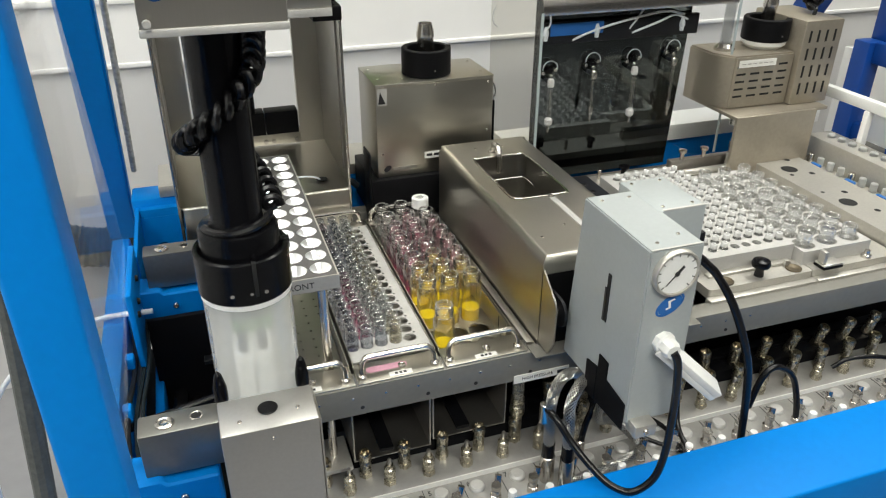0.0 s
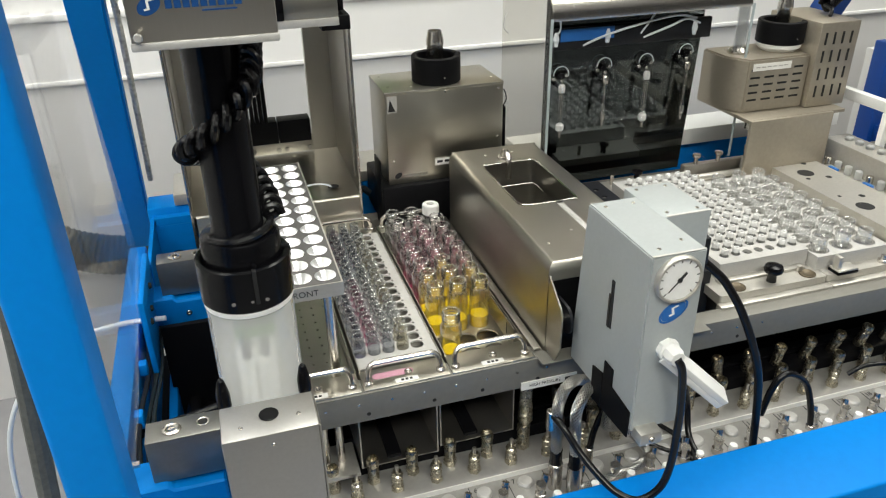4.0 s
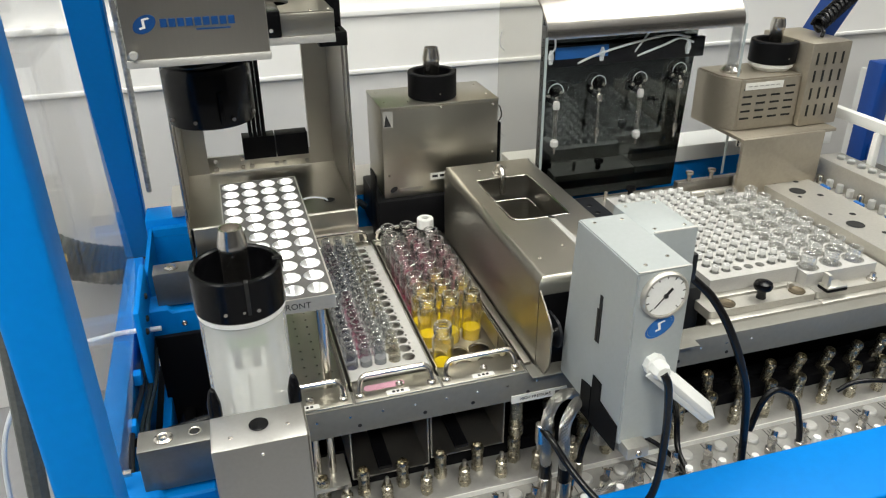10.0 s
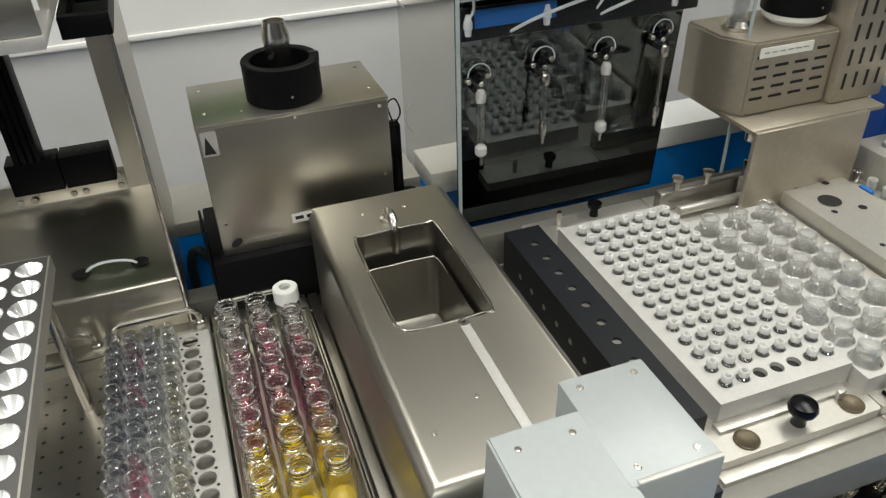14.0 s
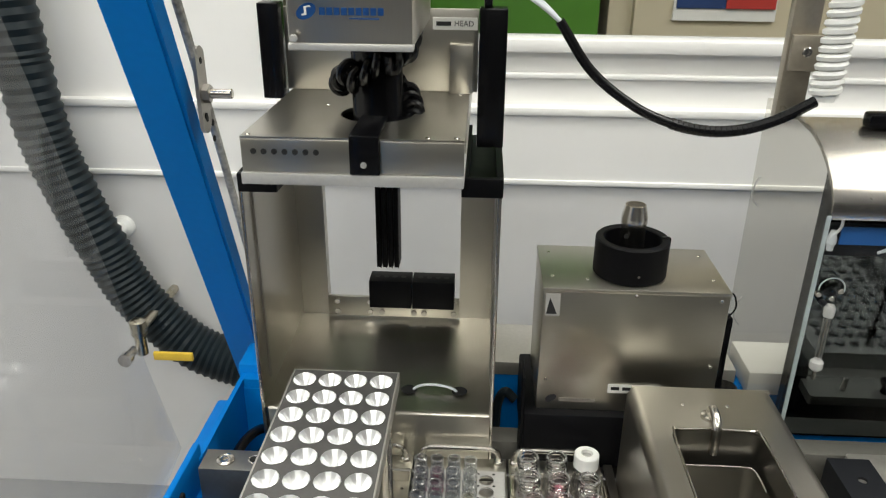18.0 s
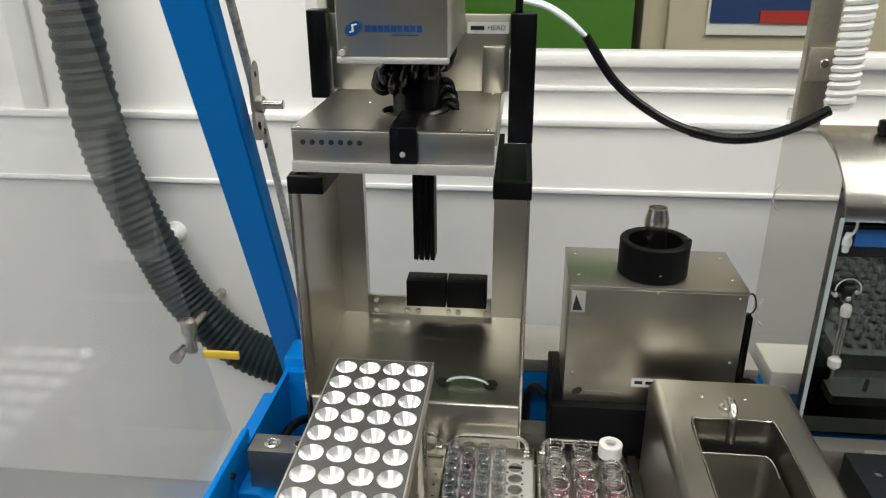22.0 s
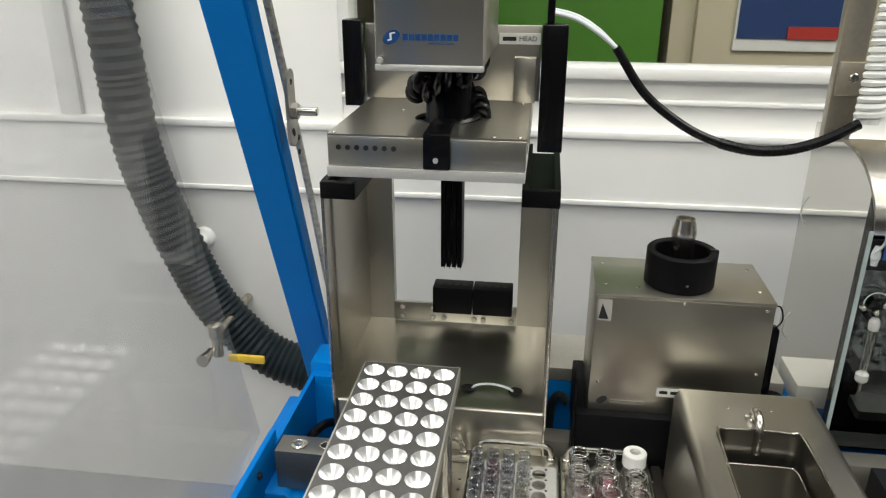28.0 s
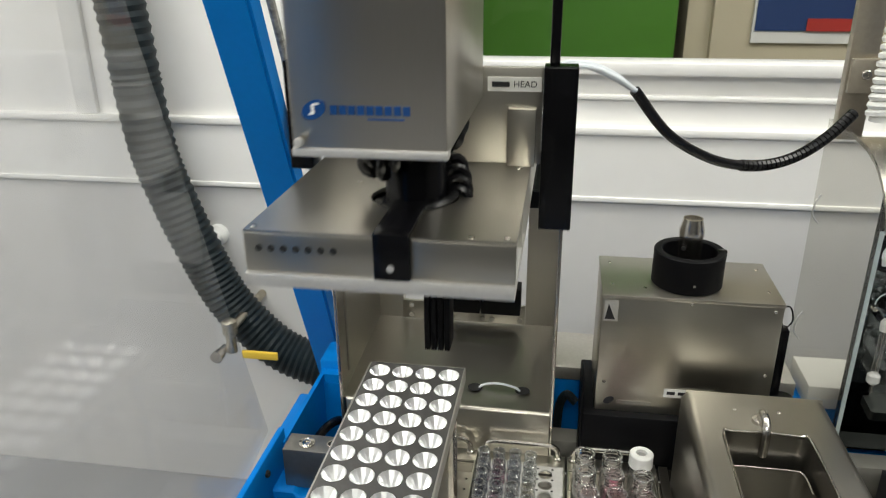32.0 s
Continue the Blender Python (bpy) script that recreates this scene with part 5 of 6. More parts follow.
# ---- tool dock with two posts ----
dk = thing("tool_dock", (0.094, 1.05, 0.90), "folded steel tool dock with two black-capped posts", "tool dock")
part("floor_plate", extruded([(0.950, 0.951), (1.128, 0.960), (1.128, 0.957), (0.952, 0.948)], "x", -0.021, 0.2035), STEEL_V, dk, "brushed steel floor plate")
part("front_skirt", box(-0.017, 0.205, 0.9485, 0.9515, 0.895, 0.9495, 0.001), STEEL, dk)
part("front_bend", pipe([(-0.017, 0.9525, 0.9478), (0.094, 0.9525, 0.9478), (0.205, 0.9525, 0.9478)], 0.0040, 3, 14), STEEL, dk, "rounded front bend")
for xo, x0, x1 in ((-0.0225, -0.021, 0.0105), (0.2035, 0.1665, 0.2035)):
    part("post_side", box(xo, xo + 0.0015, 0.950, 1.128, 0.897, 1.178), STEEL_V, dk, "brushed steel post side")
    part("post_back", box(x0, x1, 1.128, 1.1295, 0.955, 1.178), STEEL_V, dk, "brushed steel back of the post")
    lip = x1 - 0.0015 if x0 < 0 else x0
    part("post_lip", box(lip, lip + 0.0015, 1.1295, 1.142, 0.955, 1.178), STEEL_V, dk, "folded lip of the post")
    part("rail_line", box(xo + 0.0015 if x0 < 0 else xo - 0.002, xo + 0.0035 if x0 < 0 else xo, 0.975, 0.979, 0.97, 1.178), DULL, dk, "slim guide rail on the post")
    part("post_hem", box(xo - 0.001, xo + 0.0025, 0.9485, 0.950, 0.897, 1.178, 0.0005), POLISHED, dk, "bright front hem of the post")
part("cross_bar", box(0.0108, 0.1663, 1.1225, 1.1275, 0.962, 0.987, 0.0005), STEEL, dk, "steel cross bar with bolts")
for i, x in enumerate((0.022, 0.061, 0.075, 0.113, 0.125, 0.160)):
    for z in (0.968, 0.981):
        part("bolt", rod(0.0035, 0.002, (x, 1.1225, z), "y", 12, 0.0004), POLISHED if i < 2 else DULL, dk)
for x0, x1 in ((-0.0235, 0.011), (0.171, 0.207)):
    cap = box(x0, x1, 0.948, 0.956, 1.178, 1.195, 0.001)
    box(x0, x0 + 0.006, 0.956, 1.13, 1.178, 1.195, bm=cap)
    box(x1 - 0.006, x1, 0.956, 1.13, 1.178, 1.195, bm=cap)
    box(x0 + 0.006, x1 - 0.006, 0.956, 1.13, 1.178, 1.184, bm=cap)
    part("post_cap", cap, MATT, dk, "black plastic post cap")
for x0 in (0.0645, 0.1135):
    bl = part("needle_block", box(x0, x0 + 0.0475, 1.095, 1.122, 0.988, 1.022, 0.0008), MATT, dk, "matt black needle block")
    for k in range(4):
        part("bore", turned([(0, 1.0223), (0.0032, 1.0223)], (x0 + 0.009 + k * 0.0098, 1.108, 0), "z", 10), HOLE_SHADE, bl)
for x in (0.120, 0.172):
    part("cable_hole", turned([(0, 0.9543), (0.008, 0.9543)], (x, 0.985, 0), "z", 18), HOLE_SHADE, dk)
part("loop_wire", pipe([(0.120, 0.985, 0.945), (0.128, 0.986, 0.957), (0.146, 0.985, 0.961), (0.166, 0.984, 0.957), (0.172, 0.985, 0.945)], 0.0014, 8, 8), TUBING, dk, "pale tube looped through two holes")
part("edge_tag", box(-0.0231, -0.0226, 0.965, 0.985, 0.985, 1.02), LABEL, dk)

# ---- dosing tool parked at the front of the deck ----
dt = thing("dosing_tool", (0.036, 0.535, 0.93), "frosted plastic cylinder with a black collar, standing in its holder", "dosing tool")
g = part("barrel", turned([(0.0325, 0.90), (0.0345, 0.90), (0.0345, 1.066), (0.0325, 1.066), (0.0325, 0.90)], (0.036, 0.535, 0), "z", 40), MILKY, dt, "frosted translucent barrel")
g.visible_shadow = False
part("seal_band", ring(0.0325, 0.0352, 0.005, (0.036, 0.535, 1.061), "z", 40), WHITE, dt, "white band under the collar")
part("core", box(0.018, 0.050, 0.519, 0.551, 0.92, 1.012, 0.003), WHITE, dt, "white inner carriage")
part("core_rib", box(0.0325, 0.0345, 0.516, 0.520, 0.93, 1.010, 0.0005), PALE, dt, "upright rib on the carriage")
part("core_clip", box(0.020, 0.052, 0.520, 0.548, 1.030, 1.042, 0.002), GREEN, dt, "green clip inside the barrel")
for x in (0.027, 0.042):
    part("core_pin", rod(0.0035, 0.018, (x, 0.522, 1.012), "z", 10), CHAR, dt, "dark pin under the clip")
tool_ring(0.036, 0.535, 1.066, 0.0362, 0.036, dt, BLACK, 0.0046)
part("collar_slot", box(0.0405, 0.0435, 0.498, 0.5035, 1.074, 1.1025, 0.0004), HOLE_SHADE, dt, "slot in the collar")
for x, y in ((0.049, 0.5015), (0.024, 0.5012)):
    part("collar_screw", rod(0.0016, 0.0012, (x, y, 1.076), "y", 10), POLISHED, dt)
part("spigot", turned([(0, 0), (0.0105, 0), (0.0105, 0.044), (0.0115, 0.046), (0.0115, 0.052), (0.0090, 0.064), (0.0075, 0.064), (0.007, 0.058), (0, 0.058)], (0.036, 0.535, 1.069), "z", 24), POLISHED, dt, "conical steel spigot")
hd = thing("tool_holder", (0.036, 0.44, 0.80), "folded grey steel holder box with a black plug", "holder")
b = box(0.0005, 0.0715, 0.4372, 0.4785, 0.70, 1.000, 0.0018)
part("housing", b, SHEET, hd, "brushed steel housing")
part("side_sheet", box(0.0716, 0.0728, 0.437, 0.4785, 0.70, 0.9985), STEEL_V, hd, "bright edge of the side sheet")
part("plug", rod(0.0075, 0.0012, (0.0365, 0.4595, 1.0), "z", 22, 0.0003), BLACK, hd, "round black plug")
screws([(0.015, 0.450, 1.0), (0.058, 0.454, 1.0)], 0.0018, 0.0008, hd)
screws([(0.037, 0.4372, 0.990)], 0.0016, 0.0008, hd, "y")
for x in (0.004, 0.068):
    part("cradle_tip", turned([(0, 0), (0.0055, 0), (0.0055, 0.012), (0.003, 0.024), (0, 0.028)], (x, 0.50, 0.985), "z", 14), BLACK, hd, "black cradle tip")
    part("cradle_arm", box(x - 0.004, x + 0.004, 0.479, 0.508, 0.968, 0.986, 0.001), DULL, hd)

# ---- syringe cabinet with its clear curved hood ----
sc = thing("syringe_cabinet", (0.64, 1.02, 0.893), "black glossy syringe cabinet under a clear acrylic hood", "syringe cabinet")
part("mirror_panel", extruded([(1.0144, 0.895), (0.9985, 1.155), (1.0015, 1.155), (1.0174, 0.895)], "x", 0.507, 0.757), GLOSSBLACK, sc, "glossy black front panel leaning slightly forward")
part("back_box", box(0.507, 0.757, 1.018, 1.024, 0.895, 1.20, 0.002), BLACK, sc)
part("top_bar", box(0.502, 0.765, 0.989, 0.998, 1.116, 1.146, 0.001), CHAR, sc, "dark manifold bar")
part("blue_strip", box(0.515, 0.60, 0.9875, 0.989, 1.128, 1.145), LOGO, sc, "blue printed strip")
part("hood_handle", box(0.535, 0.622, 1.024, 1.040, 1.226, 1.240, 0.003), BLACK, sc, "black hood handle")
SIDE = [(0.955, 0.905), (1.135, 0.905), (1.135, 1.229), (1.06, 1.229), (1.028, 1.226), (1.003, 1.219), (0.983, 1.208), (0.966, 1.194), (0.957, 1.181), (0.955, 1.168)]
h1 = part("hood_side", extruded(SIDE, "x", 0.483, 0.487), ACRYL_G, sc, "clear acrylic hood side")
h2 = part("hood_side", extruded(SIDE, "x", 0.806, 0.810), ACRYL, sc, "clear acrylic hood side")
h4 = part("hood_front", box(0.487, 0.806, 0.955, 0.959, 0.93, 1.168), ACRYL_F, sc, "clear acrylic front sheet")
# pale strips put the highlight of the acrylic's cut edges into colour
part("hood_edge_glint", box(0.4832, 0.4868, 0.9535, 0.955, 0.93, 1.168), EDGE, sc, "pale strip for the highlight on the acrylic hood's edge")
part("hood_edge_glint", box(0.8062, 0.8098, 0.9535, 0.955, 0.93, 1.168), EDGE, sc, "pale strip for the highlight on the acrylic hood's edge")
for h in (h1, h2, h4):
    h.visible_shadow = False
b = bmesh.new()
prof = [(0.955, 1.168), (0.957, 1.180), (0.966, 1.193), (0.983, 1.207), (1.003, 1.218), (1.028, 1.225), (1.06, 1.228)]
prof2 = [(y + 0.001, z - 0.004) for y, z in prof[::-1]]
part("hood_top", extruded(prof + prof2, "x", 0.487, 0.806, b), POLISHED, sc, "bright curved hood top")
for k, (x, zt, long) in enumerate(((0.520, 1.069, 0.068), (0.590, 1.076, 0.064), (0.660, 1.076, 0.074), (0.728, 1.085, 0.078))):
    sy_ = thing("syringe", (x, 0.985, zt - long), "slim glass syringe with white plunger ends", "syringe", "syringes on the cabinet")
    big = k % 2 == 0
    g = part("barrel", turned([(0.0028 if big else 0.0018, zt - long), (0.0036 if big else 0.0024, zt - long), (0.0036 if big else 0.0024, zt - 0.012), (0.0028 if big else 0.0018, zt - 0.012)], (x, 0.985, 0), "z", 14), GLASS, sy_, "clear glass barrel")
    g.visible_shadow = False
    part("plunger", rod(0.0008, long, (x, 0.985, zt - long), "z", 8), POLISHED, sy_)
    part("upper_fitting", turned([(0, 0), (0.0048, 0), (0.0052, 0.004), (0.0052, 0.009), (0.0035, 0.012), (0, 0.012)], (x, 0.985, zt - 0.014), "z", 14), CAPW if big else POLISHED, sy_)
    part("lower_fitting", turned([(0, 0), (0.0035, 0), (0.0062 if big else 0.004, 0.003), (0.0062 if big else 0.004, 0.010), (0.003, 0.013), (0, 0.013)], (x, 0.985, zt - long - 0.006), "z", 14), CAPW if big else POLISHED, sy_)
    part("tip", rod(0.002, 0.010, (x, 0.985, zt - long - 0.016), "z", 10), POLISHED, sy_)
    part("valve_disc", turned([(0, 0), (0.012, 0), (0.012, 0.003), (0, 0.003)], (x + 0.002, 0.9985, zt + 0.010), "y", 24), ACRYL_F, sy_, "clear round valve disc").visible_shadow = False
    rim = [(x + 0.002 + 0.012 * math.cos(radians(a)), 0.994, zt + 0.010 + 0.012 * math.sin(radians(a))) for a in range(-10, 200, 15)]
    part("disc_rim", pipe(rim, 0.0005, 2, 5), TUBING, sy_, "bright rim of the disc")
    part("valve_core", rod(0.005, 0.004, (x + 0.002, 0.998, zt + 0.006), "y", 14, 0.0006), BLACK, sy_, "black valve core")
    for dx, dz in ((-0.009, 0.004), (0.004, 0.0), (0.011, 0.008)):
        part("valve_screw", rod(0.0028, 0.006, (x + dx, 0.999, zt + dz), "y", 12, 0.0006), POLISHED, sy_)
    part("stand_off", rod(0.003, 0.02, (x, 1.004, zt - 0.008), "y", 10), CHAR, sy_)
tb = thing("tubing_bundle", (0.65, 0.985, 1.13), "white and clear fluid tubes along the manifold", "tubing")
part("tube", pipe([(0.505, 0.985, 1.135), (0.513, 0.985, 1.15), (0.507, 0.99, 1.18), (0.497, 0.99, 1.20)], 0.0014, 8, 8), TUBING, tb, "white tube")
part("tube", pipe([(0.552, 0.99, 1.120), (0.585, 0.985, 1.133), (0.640, 0.982, 1.146), (0.700, 0.985, 1.153), (0.738, 0.99, 1.146)], 0.0018, 8, 8), TUBING, tb, "white tube")
part("tube", pipe([(0.650, 0.99, 1.124), (0.690, 0.985, 1.138), (0.718, 0.985, 1.147), (0.745, 0.99, 1.138)], 0.0018, 8, 8), TUBING, tb, "white tube")
part("tube", pipe([(0.645, 0.99, 1.130), (0.657, 0.985, 1.15), (0.668, 0.985, 1.17), (0.676, 0.99, 1.21)], 0.0014, 8, 8), TUBING, tb, "white tube")
for x in (0.508, 0.590, 0.735):
    part("connector", turned([(0, 0), (0.003, 0), (0.0035, 0.006), (0.0045, 0.007), (0.0045, 0.012), (0.002, 0.020), (0, 0.020)], (x, 0.988, 1.122), "z", 12), TUBING, tb, "pale connector")
part("clip", rod(0.0022, 0.012, (0.676, 0.99, 1.185), "z", 8), OCHRE, tb, "yellow tube clip")
for y, z in ((1.115, 1.150), (1.105, 1.012)):
    part("wire_clip", pipe([(0.483, y, z), (0.477, y - 0.004, z - 0.008), (0.476, y - 0.006, z - 0.022), (0.482, y - 0.01, z - 0.03)], 0.0009, 6, 6), PALE, sc, "pale wire clip")
up = thing("screen_post", (0.50, 1.10, 2.58), "flat beige steel post hanging down behind the cabinet", "post")
part("post", box(0.4795, 0.5065, 1.10, 1.112, 1.215, 2.58, 0.001), BEIGE, up)
part("plate", box(0.4815, 0.5185, 1.094, 1.10, 1.264, 1.298, 0.001), BEIGE, up, "square plate with a screw")
screws([(0.4965, 1.094, 1.2825)], 0.005, 0.002, up, "y")

# ---- beige heater unit at the back right ----
ru = thing("heater_unit", (0.86, 0.98, 0.93), "beige steel unit with vent slots and black collar", "heater unit")
out = [(0.806, 0.938), (0.915, 0.938), (0.915, 1.03), (0.786, 1.03), (0.786, 0.972)]
b = extruded(out, "z", 1.006, 1.088)
bmesh.ops.bevel(b, geom=b.edges[:], offset=0.0025, segments=2, affect="EDGES")
part("housing", b, BEIGE, ru)
part("tower", box(0.915, 0.987, 0.928, 1.045, 1.006, 1.136, 0.002), BEIGE, ru, "tall beige end housing")
for r in range(5):
    for c in range(4):
        if not (r == 0 and c < 0):
            part("vent_slot", box(0.8105 + c * 0.0255, 0.8270 + c * 0.0255, 0.9374, 0.9384, 1.024 + r * 0.0115, 1.027 + r * 0.0115), HOLE_SHADE, ru, "dark vent slot")
for r in range(4):
    for c in range(4):
        part("vent_slot", box(0.925 + c * 0.0155, 0.9285 + c * 0.0155, 0.9274, 0.9284, 1.022 + r * 0.027, 1.040 + r * 0.027), HOLE_SHADE, ru, "dark vent slot")
part("label", box(0.812, 0.880, 0.9366, 0.9374, 1.0705, 1.0815), LABEL, ru, "white name label")
for k in range(6):
    part("label_print", box(0.817 + k * 0.0100, 0.8235 + k * 0.0100, 0.9360, 0.9366, 1.0755, 1.0767), DULL, ru)
tool_ring(0.890, 0.985, 1.100, 0.036, 0.034, ru)
part("collar_seat", turned([(0, 0), (0.026, 0), (0.033, 0.006), (0.034, 0.012), (0, 0.012)], (0.890, 0.985, 1.088), "z", 30), WHITE, ru, "white collar seat")
part("spigot", turned([(0, 0), (0.0105, 0), (0.0105, 0.044), (0.0115, 0.046), (0.0115, 0.052), (0.0095, 0.062), (0, 0.062)], (0.890, 0.985, 1.104), "z", 22), POLISHED, ru, "steel spigot")
g = part("glass_tube", turned([(0.0065, 1.09), (0.0085, 1.09), (0.0085, 1.165), (0.0070, 1.165), (0.0065, 1.09)], (0.817, 0.985, 0), "z", 20), LIP, ru, "clear upright tube")
g.visible_shadow = False
part("tube_nut", turned([(0.008, 0), (0.016, 0), (0.016, 0.004), (0.011, 0.010), (0.0086, 0.010)], (0.817, 0.985, 1.088), "z", 18), POLISHED, ru, "clear tube nut")
part("bracket_shelf", box(0.795, 0.972, 0.905, 1.04, 1.000, 1.0055, 0.001), BEIGE, ru, "beige bracket shelf")
part("bracket_front", box(0.795, 0.945, 0.898, 0.9045, 0.910, 1.0055, 0.0012), BEIGE, ru, "beige bracket front")
part("bracket_foot", rod(0.008, 0.01, (0.805, 0.915, 0.99), "z", 14), POLISHED, ru)
cc = thing("coiled_cable", (1.0, 1.0, 1.14), "black coiled cable on the beige housing", "cable")
pts = [(0.965 + 0.0011 * k, 0.985 + 0.012 * math.cos(k * 1.2), 1.150 + 0.0009 * k + 0.012 * math.sin(k * 1.2)) for k in range(60)]
part("coil", pipe(pts, 0.0034, 3, 8), RUBBER, cc)
part("lead", pipe([(0.955, 0.96, 1.138), (0.960, 0.965, 1.147), (0.965, 0.985, 1.15)], 0.003, 6, 8), RUBBER, cc)
wl = thing("white_ledge", (0.80, 1.09, 0.9135), "white strip on top of the blue rear rail", "ledge")
part("strip", box(0.49, 1.12, 1.060, 1.128, 0.9135, 0.9415, 0.001), WHITE, wl)
wl2 = thing("grey_channel", (0.25, 1.11, 0.919), "pale aluminium channel on top of the blue rear rail", "channel")
part("channel", box(-0.05, 0.48, 1.072, 1.16, 0.919, 0.936, 0.001), ALU, wl2)

# ---- lower connection panel at the front ----
ip = thing("connection_panel", (0.6, 0.55, 0.60), "pale grey panel with numbered stations and fluid couplings", "connection panel")
part("panel", box(0.03, 1.25, 0.484, 0.564, 0.758, 0.762, 0.0006), FITPANEL, ip)
part("riser", box(0.03, 1.25, 0.5655, 0.612, 0.764, 0.768, 0.0006), FITPANEL, ip)
part("riser_edge", box(0.03, 1.25, 0.564, 0.5655, 0.756, 0.768), LABEL, ip, "white edge strip")
part("skirt", box(0.03, 1.25, 0.635, 0.640, 0.60, 0.786), MATT, ip, "matt black rear skirt")
part("manifold", box(0.04, 1.25, 0.6125, 0.6345, 0.745, 0.784, 0.002), MATT, ip, "matt black manifold")


def coupling():
    c = thing("coupling", (0, 0, 0), "nickel-plated quick coupling on the grey panel", "coupling", "couplings on the panel")
    part("hex_base", turned([(0, 0), (0.0072, 0), (0.0072, 0.006), (0, 0.006)], seg=6), BRASS, c)
    part("sleeve", turned([(0, 0.006), (0.0062, 0.006), (0.0062, 0.014), (0.0054, 0.0150), (0.0064, 0.0160), (0.0064, 0.021), (0.0048, 0.0225), (0.0044, 0.026), (0, 0.026)], seg=16), BRASS, c)
    part("tip", turned([(0, 0.026), (0.0024, 0.026), (0.0022, 0.033), (0, 0.034)], seg=10), DULL, c)
    return c


def tall_coupling():
    c = thing("socket_coupling", (0, 0, 0), "nickel-plated socket coupling on the black manifold", "coupling", "sockets on the manifold")
    part("hex_base", turned([(0, 0), (0.0075, 0), (0.0075, 0.007), (0, 0.007)], seg=6), BRASS, c)
    part("sleeve", turned([(0, 0.007), (0.0065, 0.007), (0.0065, 0.020), (0.0055, 0.0215), (0.0070, 0.023), (0.0074, 0.030), (0.0062, 0.033), (0.0050, 0.033), (0.0045, 0.026), (0, 0.026)], seg=16), BRASS, c)
    return c


cp, tc_ = coupling(), tall_coupling()
rows_ = [(0.0910 + 0.0435 * k) for k in range(26)]
for k, x in enumerate(rows_):
    m = pose(x + 0.022, 0.580, 0.768, 0, 0, 13 * k)
    if k:
        copy_thing(cp, m)
        copy_thing(tc_, pose(x, 0.599, 0.768, 0, 0, 17 * k))
    else:
        cp.matrix_basis = m
        tc_.matrix_basis = pose(x, 0.599, 0.768)
for k, x in enumerate(rows_[6:]):
    copy_thing(tc_, pose(x + 0.012, 0.6235, 0.784, -12, 0, 23 * k))


def station(i):
    s = thing("valve_station", (0, 0, 0), "small nickel valve cluster with a white plug", "valve", "valve stations on the panel")
    part("flat_cap", turned([(0, 0), (0.0085, 0), (0.0085, 0.003), (0.007, 0.005), (0, 0.005)], (-0.004, 0.018, 0), "z", 18), ALU_LIGHT, s, "flat round cap")
    part("body", turned([(0, 0), (0.0065, 0), (0.0065, 0.007), (0.005, 0.008), (0.005, 0.015), (0.0058, 0.016), (0.0058, 0.021), (0, 0.021)], (0.004, -0.006, 0), "z", 6), POLISHED, s)
    part("elbow", pipe([(0.004, -0.006, 0.012), (0.010, 0.0, 0.016), (0.013, 0.003, 0.023)], 0.004, 6, 10), POLISHED, s)
    part("white_plug", turned([(0, 0), (0.005, 0), (0.005, 0.006), (0.0042, 0.011), (0, 0.0115)], (0.020, -0.014, 0), "z", 12), WHITE, s, "white plug")
    part("blue_dot", turned([(0, 0), (0.003, 0), (0.003, 0.004), (0, 0.004)], (0.010, -0.030, 0), "z", 10), LOGO, s, "blue ring")
    return s


stn = station(0)
for k in range(20):
    x = 0.165 + k * 0.0435
    m = pose(x, 0.532, 0.762, 0, 0, rng.uniform(-15, 15))
    if k:
        copy_thing(stn, m)
    else:
        stn.matrix_basis = m
    part("dark_line", box(x - 0.0220, x - 0.0213, 0.486, 0.562, 0.762, 0.7625), INK, ip)
    writing(str(k + 4), 0.009, pose(x - 0.015, 0.556, 0.7623, 0, 0, 0), ip, name="station_number")

# square ducts under the front beam
for x0, x1, z0, z1 in ((0.123, 0.209, 0.788, 0.859), (0.211, 0.297, 0.795, 0.860)):
    du = thing("square_duct", ((x0 + x1) / 2, 0.70, z0), "open square steel duct under the deck beam", "duct", "square ducts")
    part("duct", tube_sheet(x0, x1, 0.600, 0.84, z0, z1, 0.0015, "y"), DULL, du)
    part("guide", box(x0 + 0.03, x0 + 0.045, 0.605, 0.84, z0 + 0.0015, z0 + 0.006), MATT, du, "black guide rail")
    # black sheet across the far end of the duct
    part("end_sheet", box(x0 + 0.002, x1 - 0.002, 0.838, 0.842, z0 + 0.002, z1 - 0.002), MATT, du)
fl = thing("flat_bracket", (0.1, 0.6, 0.8), "pale flat bracket below the beam", "bracket")
part("shelf", box(0.075, 0.120, 0.590, 0.64, 0.788, 0.793, 0.001), ALU, fl)
for x in (0.088, 0.104):
    part("rod", rod(0.0045, 0.068, (x, 0.615, 0.793), "z", 12), POLISHED, fl)
st = thing("clear_drop_tube", (0.311, 0.600, 0.768), "short clear tube on a nickel coupling below the beam", "tube")
g = part("tube", turned([(0.0062, 0.829), (0.0072, 0.829), (0.0072, 0.8615), (0.0062, 0.8615), (0.0062, 0.829)], (0.311, 0.600, 0), "z", 16), GLASS_W, st, "clear tube")
part("coupling", turned([(0, 0.768), (0.006, 0.768), (0.006, 0.806), (0.0085, 0.807), (0.0085, 0.817), (0.007, 0.819), (0.0078, 0.821), (0.0078, 0.829), (0, 0.829)], (0.311, 0.600, 0), "z", 16), BRASS, st)
# added black sheets close the view and stand for the shade under the deck
bk = thing("under_deck", (0.6, 0.75, 0.60), "black sheets added for the dark space under the deck", "housing")
